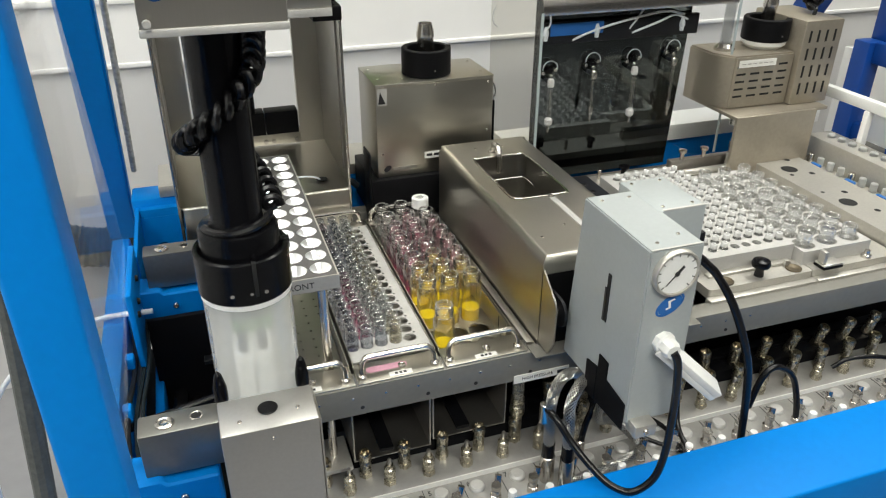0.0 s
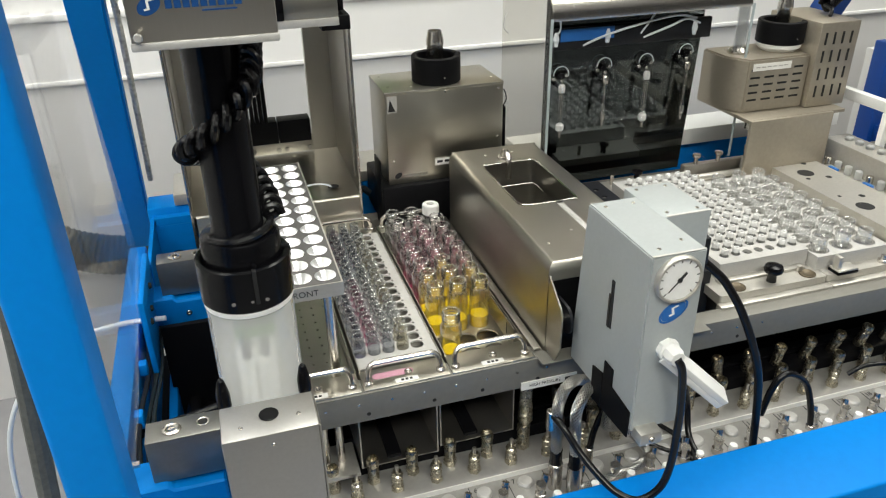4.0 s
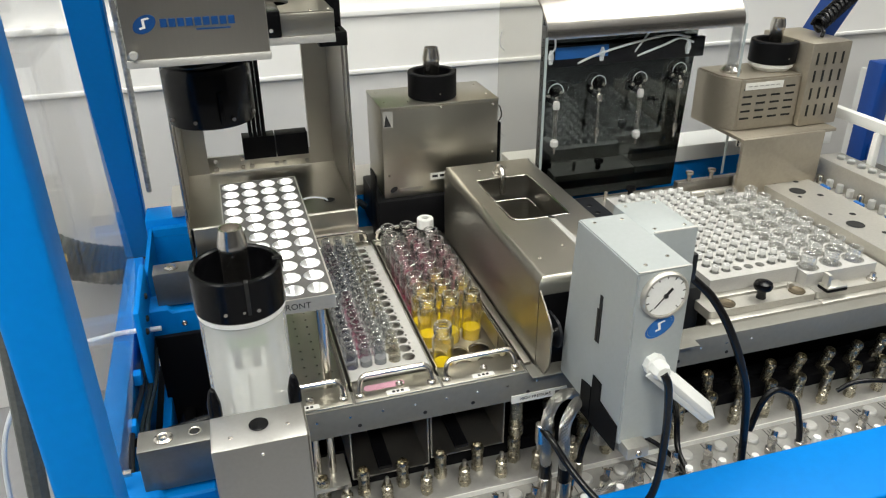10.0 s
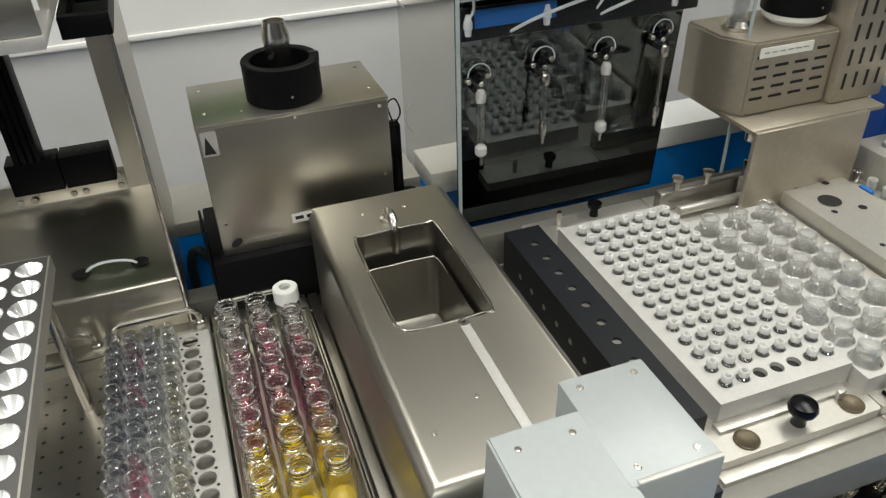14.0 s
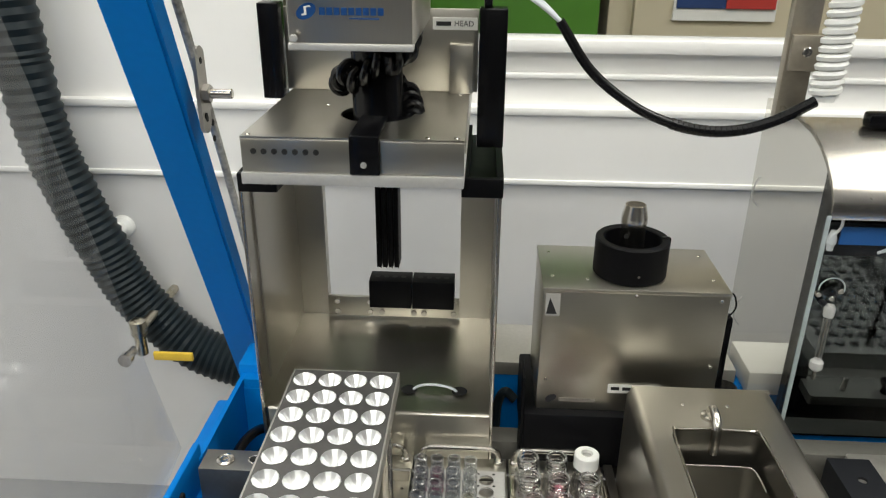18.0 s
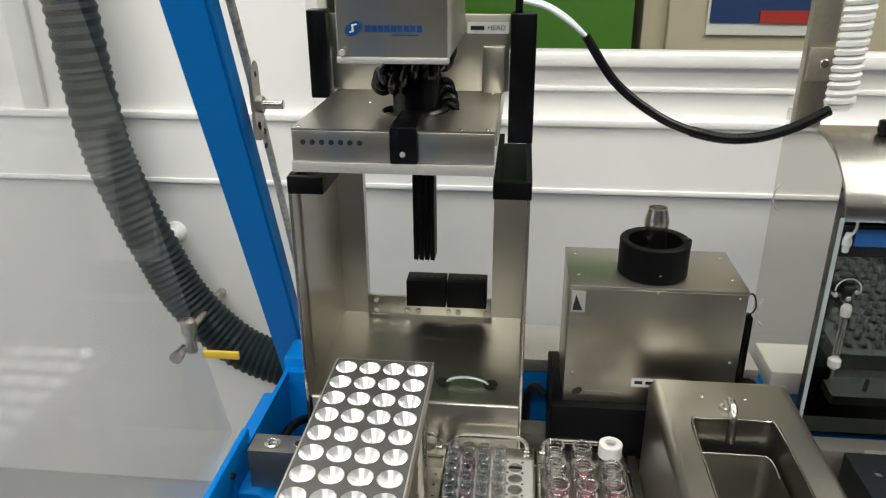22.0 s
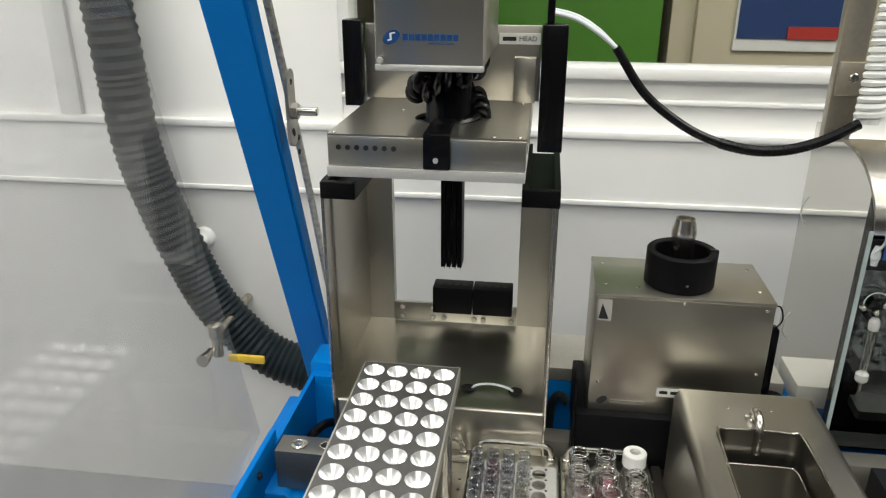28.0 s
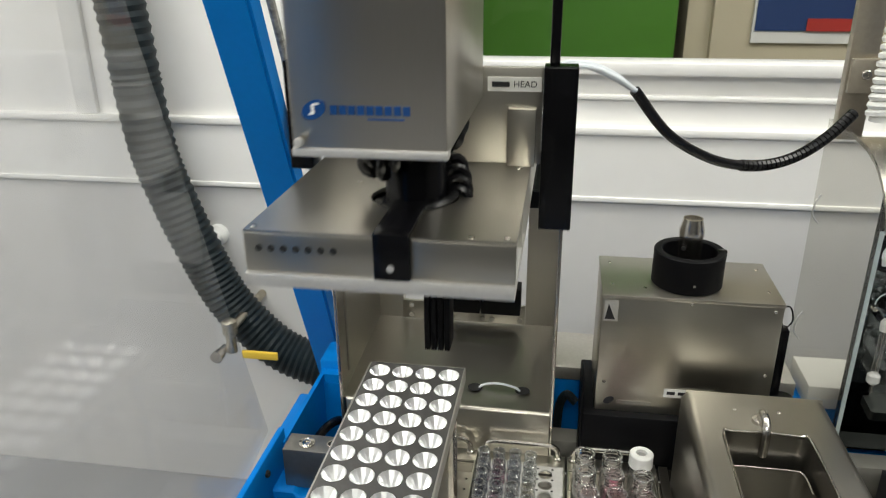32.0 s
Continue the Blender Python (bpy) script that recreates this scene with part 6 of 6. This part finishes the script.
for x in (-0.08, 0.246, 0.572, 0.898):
    part("rear_shade_wall", box(x, x + 0.322, 0.86, 0.868, 0.60, 0.845, 0.001), MATT, bk)
part("ledge", box(-0.02, 1.22, 0.845, 0.859, 0.775, 0.781, 0.001), CHAR, bk)

# hoses and cables in front
def braided(points, r, parent, n=12, strands=10):
    """A hose with a woven sleeve: a dark core and fine wires wound both ways round it."""
    core = part("hose", pipe(points, r, n, 12), CHAR, parent)
    line = spline(points, n)
    wires = None
    for way_ in (1, -1):
        for k in range(strands):
            prev, run = None, []
            for i, q in enumerate(line):
                d = (line[min(i + 1, len(line) - 1)] - line[max(i - 1, 0)]).normalized()
                prev = d.orthogonal().normalized() if prev is None else (prev - d * prev.dot(d)).normalized()
                a = 2 * math.pi * k / strands + way_ * i * 0.40
                run.append(q + (r + 0.0001) * (prev * math.cos(a) + d.cross(prev) * math.sin(a)))
            wires = pipe(run, 0.0006, 1, 4, bm=wires, smooth=False)
    tagged(part("woven_sleeve", wires, BRAID, core), "woven steel wire sleeve", "", "", "stuff")



hs = thing("braided_hose", (0.32, 0.53, 0.76), "braided steel hose bending down from the control box", "hose", "braided hoses")
braided([(0.356, 0.545, 0.891), (0.338, 0.540, 0.899), (0.321, 0.530, 0.899), (0.312, 0.525, 0.880), (0.315, 0.530, 0.845), (0.319, 0.535, 0.815)], 0.0052, hs)
part("collar", rod(0.0066, 0.022, (0.3195, 0.5355, 0.795), "z", 14, 0.001), RUBBER, hs, "black collar")
part("ferrule", rod(0.0078, 0.036, (0.320, 0.536, 0.762), "z", 14, 0.001), POLISHED, hs, "steel ferrule")
hs2 = thing("braided_hose", (0.33, 0.515, 0.76), "braided steel hose bending down from the control box", "hose", "braided hoses")
braided([(0.356, 0.530, 0.895), (0.341, 0.521, 0.900), (0.326, 0.511, 0.887), (0.327, 0.512, 0.855), (0.331, 0.516, 0.825)], 0.0052, hs2)
part("collar", rod(0.0066, 0.022, (0.332, 0.517, 0.804), "z", 14, 0.001), RUBBER, hs2, "black collar")
part("ferrule", rod(0.0078, 0.044, (0.333, 0.518, 0.762), "z", 14, 0.001), POLISHED, hs2, "steel ferrule")
hs3 = thing("braided_hose", (0.40, 0.53, 0.765), "thin braided steel hose lying in a loop on the panel", "hose", "braided hoses")
braided([(0.362, 0.505, 0.905), (0.378, 0.54, 0.83), (0.411, 0.560, 0.80), (0.430, 0.554, 0.783), (0.434, 0.537, 0.773), (0.410, 0.527, 0.770), (0.372, 0.524, 0.769), (0.342, 0.517, 0.768), (0.31, 0.50, 0.768)], 0.0042, hs3)
for name, label, pts, r in (
        ("black_cable", "thick black cable hanging from the white gland", [(0.372, 0.432, 0.993), (0.378, 0.431, 0.980), (0.384, 0.434, 0.950), (0.388, 0.437, 0.915), (0.3875, 0.4375, 0.865), (0.380, 0.4385, 0.836), (0.362, 0.443, 0.8215), (0.346, 0.455, 0.824), (0.334, 0.472, 0.834), (0.322, 0.493, 0.850), (0.312, 0.512, 0.869), (0.308, 0.530, 0.872)], 0.0037),
        ("black_cable", "thick black hose arching from the box to the panel", [(0.450, 0.521, 1.028), (0.463, 0.518, 1.016), (0.476, 0.514, 1.002), (0.495, 0.506, 0.969), (0.516, 0.500, 0.919), (0.530, 0.500, 0.873), (0.540, 0.500, 0.792), (0.542, 0.500, 0.764)], 0.0043),
        ("black_cable", "black hose bent in an arch between couplings", [(0.572, 0.531, 0.80), (0.580, 0.53, 0.838), (0.594, 0.53, 0.852), (0.614, 0.53, 0.843), (0.630, 0.53, 0.824), (0.641, 0.528, 0.790), (0.646, 0.527, 0.764)], 0.0038),
        ("black_cable", "thin black cable across the panel", [(0.455, 0.59, 0.785), (0.468, 0.580, 0.776), (0.482, 0.56, 0.771), (0.487, 0.53, 0.768), (0.480, 0.51, 0.766)], 0.0028),
        ("black_cable", "thin black cable across the panel", [(0.420, 0.57, 0.785), (0.445, 0.555, 0.772), (0.475, 0.53, 0.767), (0.495, 0.51, 0.766)], 0.0026),
        ("black_cable", "black cable hanging beside the control box", [(0.452, 0.53, 0.93), (0.478, 0.555, 0.86), (0.497, 0.565, 0.81), (0.493, 0.548, 0.777), (0.490, 0.520, 0.767)], 0.0036),
        ("black_cable", "short black cable on a steel ferrule", [(0.400, 0.555, 0.835), (0.385, 0.552, 0.845), (0.372, 0.550, 0.82), (0.366, 0.549, 0.79)], 0.0035),
        ("black_cable", "thin black cable from a coupling on the panel", [(0.72, 0.560, 0.80), (0.74, 0.555, 0.812), (0.78, 0.545, 0.812), (0.83, 0.535, 0.795)], 0.0028)):
    cb = thing(name, pts[-1], label, "cable", "black cables")
    part("sheath", pipe(pts, r, 10, 12), RUBBER, cb)
    part("end_sleeve", rod(r * 1.45, 0.024, (pts[-1][0], pts[-1][1], pts[-1][2] - 0.020), "z", 12, 0.001), POLISHED, cb, "steel end sleeve")

# ---- left of the machine: corrugated exhaust hose, valve and pull pin ----
ex = thing("exhaust_hose", (-0.35, 1.44, 0.7), "thick grey corrugated exhaust hose behind the screen", "hose")
line_ = spline([(-0.522, 1.44, 1.62), (-0.518, 1.44, 1.45), (-0.505, 1.44, 1.293), (-0.492, 1.44, 1.10), (-0.464, 1.44, 0.99), (-0.432, 1.44, 0.904), (-0.387, 1.44, 0.806), (-0.313, 1.44, 0.722), (-0.24, 1.44, 0.685), (-0.16, 1.44, 0.67), (0.0, 1.44, 0.66)], 40)
even, run = [line_[0]], 0.0
for a_, b_ in zip(line_, line_[1:]):
    run += (b_ - a_).length
    if run >= 0.0052:
        even.append(b_)
        run = 0.0
part("hose", pipe(even, 0.0372, 1, 24, 0.0036, 1, smooth=False), HOSE, ex, "corrugated hose wall")
part("cuff", pipe([(-0.522, 1.44, 1.60), (-0.5222, 1.44, 1.66)], 0.044, 1, 24, smooth=False), CHAR, ex, "dark cuff at the hose end")
wk = thing("wall_outlet", (-0.422, 1.505, 0.91), "small round white outlet on the grey wall panel", "outlet")
part("body", turned([(0, 0), (0.020, 0), (0.019, 0.010), (0.013, 0.016), (0.013, 0.045), (0, 0.047)], (-0.422, 1.505, 0.908), "y", 24), WHITE, wk)
vl = thing("wall_valve", (-0.36, 1.35, 0.76), "nickel gas valve with a yellow label by the wall", "valve")
part("body", turned([(0, 0), (0.009, 0), (0.009, 0.035), (0.013, 0.037), (0.013, 0.060), (0.007, 0.064), (0, 0.064)], (-0.350, 1.355, 0.748), "z", 16), BRASS, vl)
part("wall_pipe", rod(0.008, 0.140, (-0.350, 1.505, 0.79), "y", 14), BRASS, vl)
part("outlet", turned([(0, 0), (0.008, 0), (0.008, 0.02), (0.011, 0.022), (0.011, 0.034), (0, 0.034)], (-0.364, 1.355, 0.754), "y", 14), POLISHED, vl)
part("tag", box(-0.332, -0.268, 1.352, 1.358, 0.738, 0.752, 0.001), OCHRE, vl, "yellow label tag")
pp = thing("latch_plate", (-0.05, 1.03, 1.25), "oval steel latch plate with a pin on the blue post", "latch")
b = extruded([(1.0 + 0.011 * math.cos(radians(a)), 1.255 + (0.028 if math.sin(radians(a)) > 0 else -0.028) + 0.011 * math.sin(radians(a))) for a in range(0, 360, 20)], "x", -0.066, -0.0625)
part("plate", b, DULL, pp)
part("pin", rod(0.0045, 0.026, (-0.0625, 1.0, 1.252), "x", 14, 0.001), POLISHED, pp, "bright steel pin")
part("cable_strip", pipe([(-0.056, 0.91, 1.42), (-0.065, 0.985, 1.30), (-0.072, 1.06, 1.16), (-0.081, 1.135, 1.02), (-0.088, 1.19, 0.92)], 0.0042, 12, 8), STRIP, pp, "worn pale strip along the post")
for z in (1.229, 1.281):
    part("plate_hole", rod(0.0030, 0.0006, (-0.0627, 1.0, z), "x", 12), HOLE_SHADE, pp)
part("pin_nut", turned([(0, 0), (0.0085, 0), (0.0085, 0.006), (0, 0.006)], (-0.0625, 1.0, 1.252), "x", 6), DULL, pp, "hexagon nut of the pin")
tl = thing("white_tube", (-0.2, 0.8, 0.8), "white plastic tube curving down beside the machine", "tube")
part("tube", pipe([(-0.07, 0.86, 0.86), (-0.13, 0.87, 0.855), (-0.2, 0.88, 0.83), (-0.28, 0.9, 0.74), (-0.32, 0.92, 0.6), (-0.33, 0.93, 0.36)], 0.0034, 10, 10), TUBING, tl)

# ---- black ribbed cable from the robot head to the cabinet ----
ch_ = thing("cable_chain", (0.35, 1.05, 1.24), "black ribbed cable sleeve sagging between head and post", "cable")
for k, (dy, dz) in enumerate(((0, 0.0016), (0.003, -0.0012), (-0.003, -0.0008))):
    part("white_lead", pipe([(0.188, 1.02 + dy, 1.348 + dz), (0.1945, 1.02 + dy, 1.3482 + dz), (0.2145, 1.02 + dy, 1.3429 + dz), (0.235, 1.02 + dy, 1.3307 + dz), (0.2516, 1.02 + dy * 0.5, 1.317)], 0.0021, 8, 8), TUBING, ch_, "thin white tube leaving the head")
LINE = [(0.2516, 1.02, 1.317), (0.2821, 1.02, 1.2747), (0.3193, 1.02, 1.2461), (0.3526, 1.02, 1.2305), (0.3879, 1.02, 1.2225), (0.4217, 1.02, 1.2241), (0.4534, 1.02, 1.2348), (0.482, 1.02, 1.2516)]
part("sleeve", pipe(LINE, 0.0044, 10, 12), RUBBER, ch_, "black cable sleeve")
for q, r_ in list(zip(spline(LINE, 7), spline(LINE, 7)[1:]))[22:]:
    part("sleeve_link", pipe([tuple(q + (r_ - q) * 0.08), tuple(q + (r_ - q) * 0.82)], 0.0053, 1, 10, smooth=False), RUBBER, ch_, "black link on the sleeve")

sw_ = thing("spiral_hose", (0.472, 1.03, 1.225), "white spiral-wrapped hose hanging beside the beige post", "hose")
SPIRAL = []
for k in range(561):
    a = k / 560
    SPIRAL.append((0.4925 + 0.008 * a + 0.0105 * math.cos(k * 0.42), 1.03 + 0.0105 * math.sin(k * 0.42), 1.254 + 0.28 * a))
part("spiral_wrap", pipe(SPIRAL, 0.0036, 1, 6, smooth=False), SPIRALW, sw_, "white spiral wrap")
part("inner_tube", pipe([(0.4925, 1.03, 1.250), (0.496, 1.03, 1.38), (0.5005, 1.03, 1.56)], 0.0095, 6, 12), SPIRALW, sw_, "white tube inside the wrap")

# ---- the needle head ----
NH = (0.097, 0.98, 1.238)
nh = thing("needle_head", NH, "brushed steel four-needle head with black side rails", "needle head")
part("deck_plate", holed_plate(0.0185, 0.1755, 0.842, 1.13, 1.2650, 1.268, ([0.1055], [0.915], 0.0285), 48), STEEL_V, nh, "brushed steel top plate with a round opening")
part("well", ring(0.0322, 0.0335, 0.034, (0.1055, 0.915, 1.2315), "z", 36), BLACK, nh, "black lining of the opening")
part("apron_left", box(0.0185, 0.0955, 0.8415, 0.8435, 1.2425, 1.2665, 0.0006), STEEL, nh, "steel front apron with round holes")
part("apron_right", box(0.1165, 0.1755, 0.8415, 0.8435, 1.2425, 1.2665, 0.0006), STEEL, nh, "steel front apron")
part("under_edge", box(0.0175, 0.1755, 0.840, 0.90, 1.2335, 1.2420, 0.0006), ALU_LIGHT, nh, "pale lower edge strip")
part("under_side", box(0.170, 0.1755, 0.90, 1.13, 1.2335, 1.2645), ALU, nh)
part("under_side", box(0.0185, 0.024, 0.90, 1.13, 1.2335, 1.2645), ALU, nh)
strap = box(0.0955, 0.1165, 0.8385, 0.8430, 1.2425, 1.2705, 0.0008)
box(0.0955, 0.1165, 0.8400, 0.9050, 1.2684, 1.2708, 0.0006, bm=strap)
part("latch", strap, BLACK, nh, "black strap bent over the front edge")
part("latch_screw", rod(0.0022, 0.001, (0.1055, 0.8385, 1.250), "y", 12), ALU_LIGHT, nh)
for k in range(7):
    part("apron_hole", rod(0.0021, 0.0006, (0.0275 + k * 0.0074, 0.8415, 1.2575), "y", 14), HOLE_SHADE, nh, "round hole")
part("back_plate", box(0.015, 0.182, 0.998, 1.002, 1.2682, 1.338, 0.0006), STEEL, nh, "brushed steel back plate")
part("side_step", box(0.158, 0.178, 0.990, 0.998, 1.2682, 1.310, 0.0006), STEEL, nh)
part("rail_left", box(-0.004, 0.014, 0.985, 1.005, 1.262, 1.342, 0.0012), BLACK, nh, "black side rail")
part("rail_right", box(0.1825, 0.206, 0.985, 1.005, 1.222, 1.340, 0.0012), BLACK, nh, "black side rail")
part("rail_top", box(0.186, 0.193, 0.990, 1.0, 1.340, 1.40, 0.0012), BLACK, nh)
part("pull_tag", box(0.143, 0.181, 0.9965, 0.998, 1.321, 1.331), LABEL, nh, "white name label")
writing("HEAD", 0.0064, pose(0.1695, 0.9964, 1.326, 90, 0, 0), nh)
part("label_print", box(0.146, 0.1585, 0.9960, 0.9964, 1.3242, 1.3278), INK, nh)
screws([(0.023, 0.847, 1.268), (0.170, 0.847, 1.268), (0.062, 0.94, 1.268), (0.168, 0.985, 1.268), (0.150, 0.846, 1.268)], 0.002, 0.0008, nh)
needles = []
for k in range(4):
    x = 0.0775 + 0.0065 * k
    nd = part("needle_carrier", box(x - 0.0026, x + 0.0026, 1.092, 1.118, 1.051, 1.26, 0.0006), MATT, nh, "slim black needle carrier")
    part("needle_tip", rod(0.0007, 0.008, (x, 1.105, 1.044), "z", 8), POLISHED, nd, "thin steel needle")
    needles.append(nd)
part("carrier_mount", box(0.055, 0.125, 1.085, 1.125, 1.235, 1.2605, 0.001), MATT, nh)

# ---- the robot head ----
HX, HY, HZ = 0.036, 0.535, 1.285
rh = thing("robot_head", (HX, HY, HZ), "brushed steel robot head with blue emblem and gripper tube", "robot head")
part("housing", box(HX - 0.038, HX + 0.038, HY - 0.112, HY + 0.04, HZ, HZ + 0.22, 0.0015), STEEL_V, rh, "brushed steel housing")
part("bottom_lip", box(HX - 0.0385, HX + 0.0385, HY - 0.113, HY - 0.105, HZ - 0.0015, HZ + 0.003, 0.001), ALU_LIGHT, rh, "bright lower lip")
part("lip_screw", rod(0.0024, 0.003, (HX - 0.034, HY - 0.113, HZ + 0.006), "y", 12, 0.0005), ALU_LIGHT, rh)
b = turned([(0, 0), (0.0065, 0), (0.0065, 0.0004), (0, 0.0004)], (0, 0, 0), "y", 24)
bmesh.ops.transform(b, matrix=pose(HX - 0.026, HY - 0.1121, HZ + 0.0215, 0, -30, 0) @ Matrix.Diagonal((1, 1, 0.66, 1)), verts=b.verts)
em = part("emblem", b, LOGO_D, rh, "blue oval emblem")
b = extruded([(-0.003, -0.002), (0.0, -0.002), (0.0006, 0.002), (0.0036, 0.002), (0.003, 0.003), (-0.0006, 0.003), (-0.0012, -0.001), (-0.003, -0.001)], "y", 0, 0.0004)
bmesh.ops.transform(b, matrix=pose(HX - 0.026, HY - 0.1128, HZ + 0.0215, 0, -12, 0), verts=b.verts)
part("emblem_stroke", b, WHITE, em)
for k in range(9):
    part("emblem_bar", box(HX - 0.0180 + k * 0.0044, HX - 0.0145 + k * 0.0044, HY - 0.1127, HY - 0.112, HZ + 0.0195, HZ + 0.0238), LOGO_D, rh, "blue bar of the emblem")
part("emblem_bar", box(HX + 0.0, HX + 0.018, HY - 0.1127, HY - 0.112, HZ + 0.0172, HZ + 0.0180), LOGO_D, rh)
G = 1.080
TOP = G + 0.040
tube = part("gripper_tube", turned([(0, G), (0.0290, G), (0.0302, G + 0.002), (0.0302, TOP - 0.003), (0.0285, TOP), (0.0215, TOP + 0.002), (0.0195, TOP + 0.006), (0.0195, HZ + 0.16), (0, HZ + 0.16)], (HX, HY, 0), "z", 36), BLACK, rh, "black gripper tube with a wide foot")
LOOP = [(HX + 0.0245 * math.cos(radians(a)), HY + 0.0245 * math.sin(radians(a)), TOP + 0.0036 + 0.003 * math.cos(radians(a - 10))) for a in range(-170, 30, 18)]
part("cord_loop", pipe(LOOP, 0.0033, 4, 8), RUBBER, tube, "black cord loop on the gripper")
for a in (-150, -112, -62, -20):
    part("gripper_screw", rod(0.0014, 0.0014, (HX + 0.0305 * math.cos(radians(a)), HY + 0.0305 * math.sin(radians(a)), G + 0.006), "y", 8), POLISHED, tube)
part("key", box(HX + 0.0055, HX + 0.0085, HY - 0.0335, HY - 0.0285, G + 0.004, G + 0.026, 0.0008), BLACK, tube)
CORDS = 9
cords = []
for piece in range(CORDS):
    turns = []
    for k in range(50 * piece, 50 * piece + 51):
        a = k / (50 * CORDS)
        main = radians(np.interp(a, [0, 0.2, 0.45, 0.6, 0.75, 1], [5, 60, 180, 262, 328, 352]))
        up_ = np.interp(a, [0, 0.2, 0.45, 0.6, 0.75, 1], [0, 0.22, 0.36, 0.52, 0.70, 1])
        c = Vector((HX + 0.0280 * math.cos(main), HY + 0.0280 * math.sin(main), TOP + 0.008 + 0.160 * up_))
        out = Vector((math.cos(main), math.sin(main), 0))
        s = k * 2 * math.pi / 15
        turns.append(c + out * 0.0062 * math.cos(s) + Vector((0, 0, 1)) * 0.0062 * math.sin(s))
    cords.append(part("coiled_cord", pipe(turns, 0.0031, 1, 8, smooth=False), RUBBER, rh, "length of black coiled cord"))
LEVELS = [np.interp((p + 0.5) / CORDS, [0, 0.2, 0.45, 0.6, 0.75, 1], [0, 0.22, 0.36, 0.52, 0.70, 1]) for p in range(CORDS)]


# ---- what moves ----
def motions():
    # robot head: waits over the dosing tool, then crosses to the dock, at last carries the needle head forward
    at = lambda x, y, z: pose(x, y, z)
    walk(rh, [(0, at(HX, HY, HZ)), (10.5, at(HX, HY, HZ)), (10.7, at(HX, HY + 0.004, HZ + 0.002)), (10.9, at(HX, HY + 0.045, HZ + 0.01)), (11.1, at(HX + 0.006, HY + 0.11, HZ + 0.02)),
              (11.6, at(0.075, 0.80, 1.318)), (12.2, at(0.106, 0.915, 1.325)), (12.6, at(0.106, 0.915, 1.325)), (30.8, at(0.106, 0.915, 1.325)), (31.0, at(0.106, 0.908, 1.323)), (31.2, at(0.106, 0.889, 1.320)),
              (31.4, at(0.106, 0.861, 1.317)), (31.6, at(0.107, 0.824, 1.316)), (31.8, at(0.109, 0.780, 1.3155)), (32.0, at(0.110, 0.733, 1.315))])
    lift = [(0, 0), (7.5, 0), (7.7, 0.020), (7.9, 0.043), (8.1, 0.046), (8.5, 0.047), (8.7, 0.062), (8.9, 0.078), (9.1, 0.096), (9.4, 0.118), (9.7, 0.138), (10.0, 0.140), (12.4, 0.140), (14.0, 0.075), (17.6, 0.075), (18.4, 0.103), (32, 0.103)]
    walk(tube, [(t, pose(0, 0, z)) for t, z in lift])
    for k, cord in enumerate(cords):
        f = 1 - LEVELS[k] * 0.97
        walk(cord, [(t, pose(0, 0, z * f)) for t, z in lift])
    # the hanging sleeve swings forward as the needle head is carried off
    end = Vector((0.482, 1.02, 1.25))
    def swing(deg, tilt, dx, dz):
        turn = pose(0, 0, 0, 0, -tilt, deg)
        at_ = end + Vector((dx, 0, dz)) + turn @ (Vector((0.35, 1.05, 1.24)) - end)
        return pose(at_.x, at_.y, at_.z, 0, -tilt, deg)
    walk(ch_, [(0, swing(0, 0, 0, 0)), (30.8, swing(0, 0, 0, 0)), (31.2, swing(4, 0.5, -0.001, 0)), (31.6, swing(13, 2.5, -0.006, 0.003)), (32.0, swing(28, 7, -0.016, 0.008))])
    dock = -0.028
    n = lambda dx, dy, dz: pose(NH[0] + dx, NH[1] + dy, NH[2] + dz)
    walk(nh, [(0, n(0, 0, dock)), (17.6, n(0, 0, dock)), (18.0, n(0, 0, -0.010)), (18.4, n(0, 0, 0)), (30.8, n(0, 0, 0)), (31.0, n(0, -0.007, -0.002)), (31.2, n(0, -0.026, -0.005)),
              (31.4, n(0.0, -0.054, -0.008)), (31.6, n(0.001, -0.091, -0.009)), (31.8, n(0.003, -0.135, -0.0095)), (32.0, n(0.004, -0.182, -0.010))])
    for k, nd in enumerate(needles):
        s = k - 1.5
        near, mid, far = pose(0, 0, 0), pose(0.0018 * s, 0, 0), pose(0.0050 * s, 0, 0)
        walk(nd, [(0, near), (22.7, near), (23.0, mid), (23.6, far), (26.2, far), (27.2, near), (32, near)])


motions()
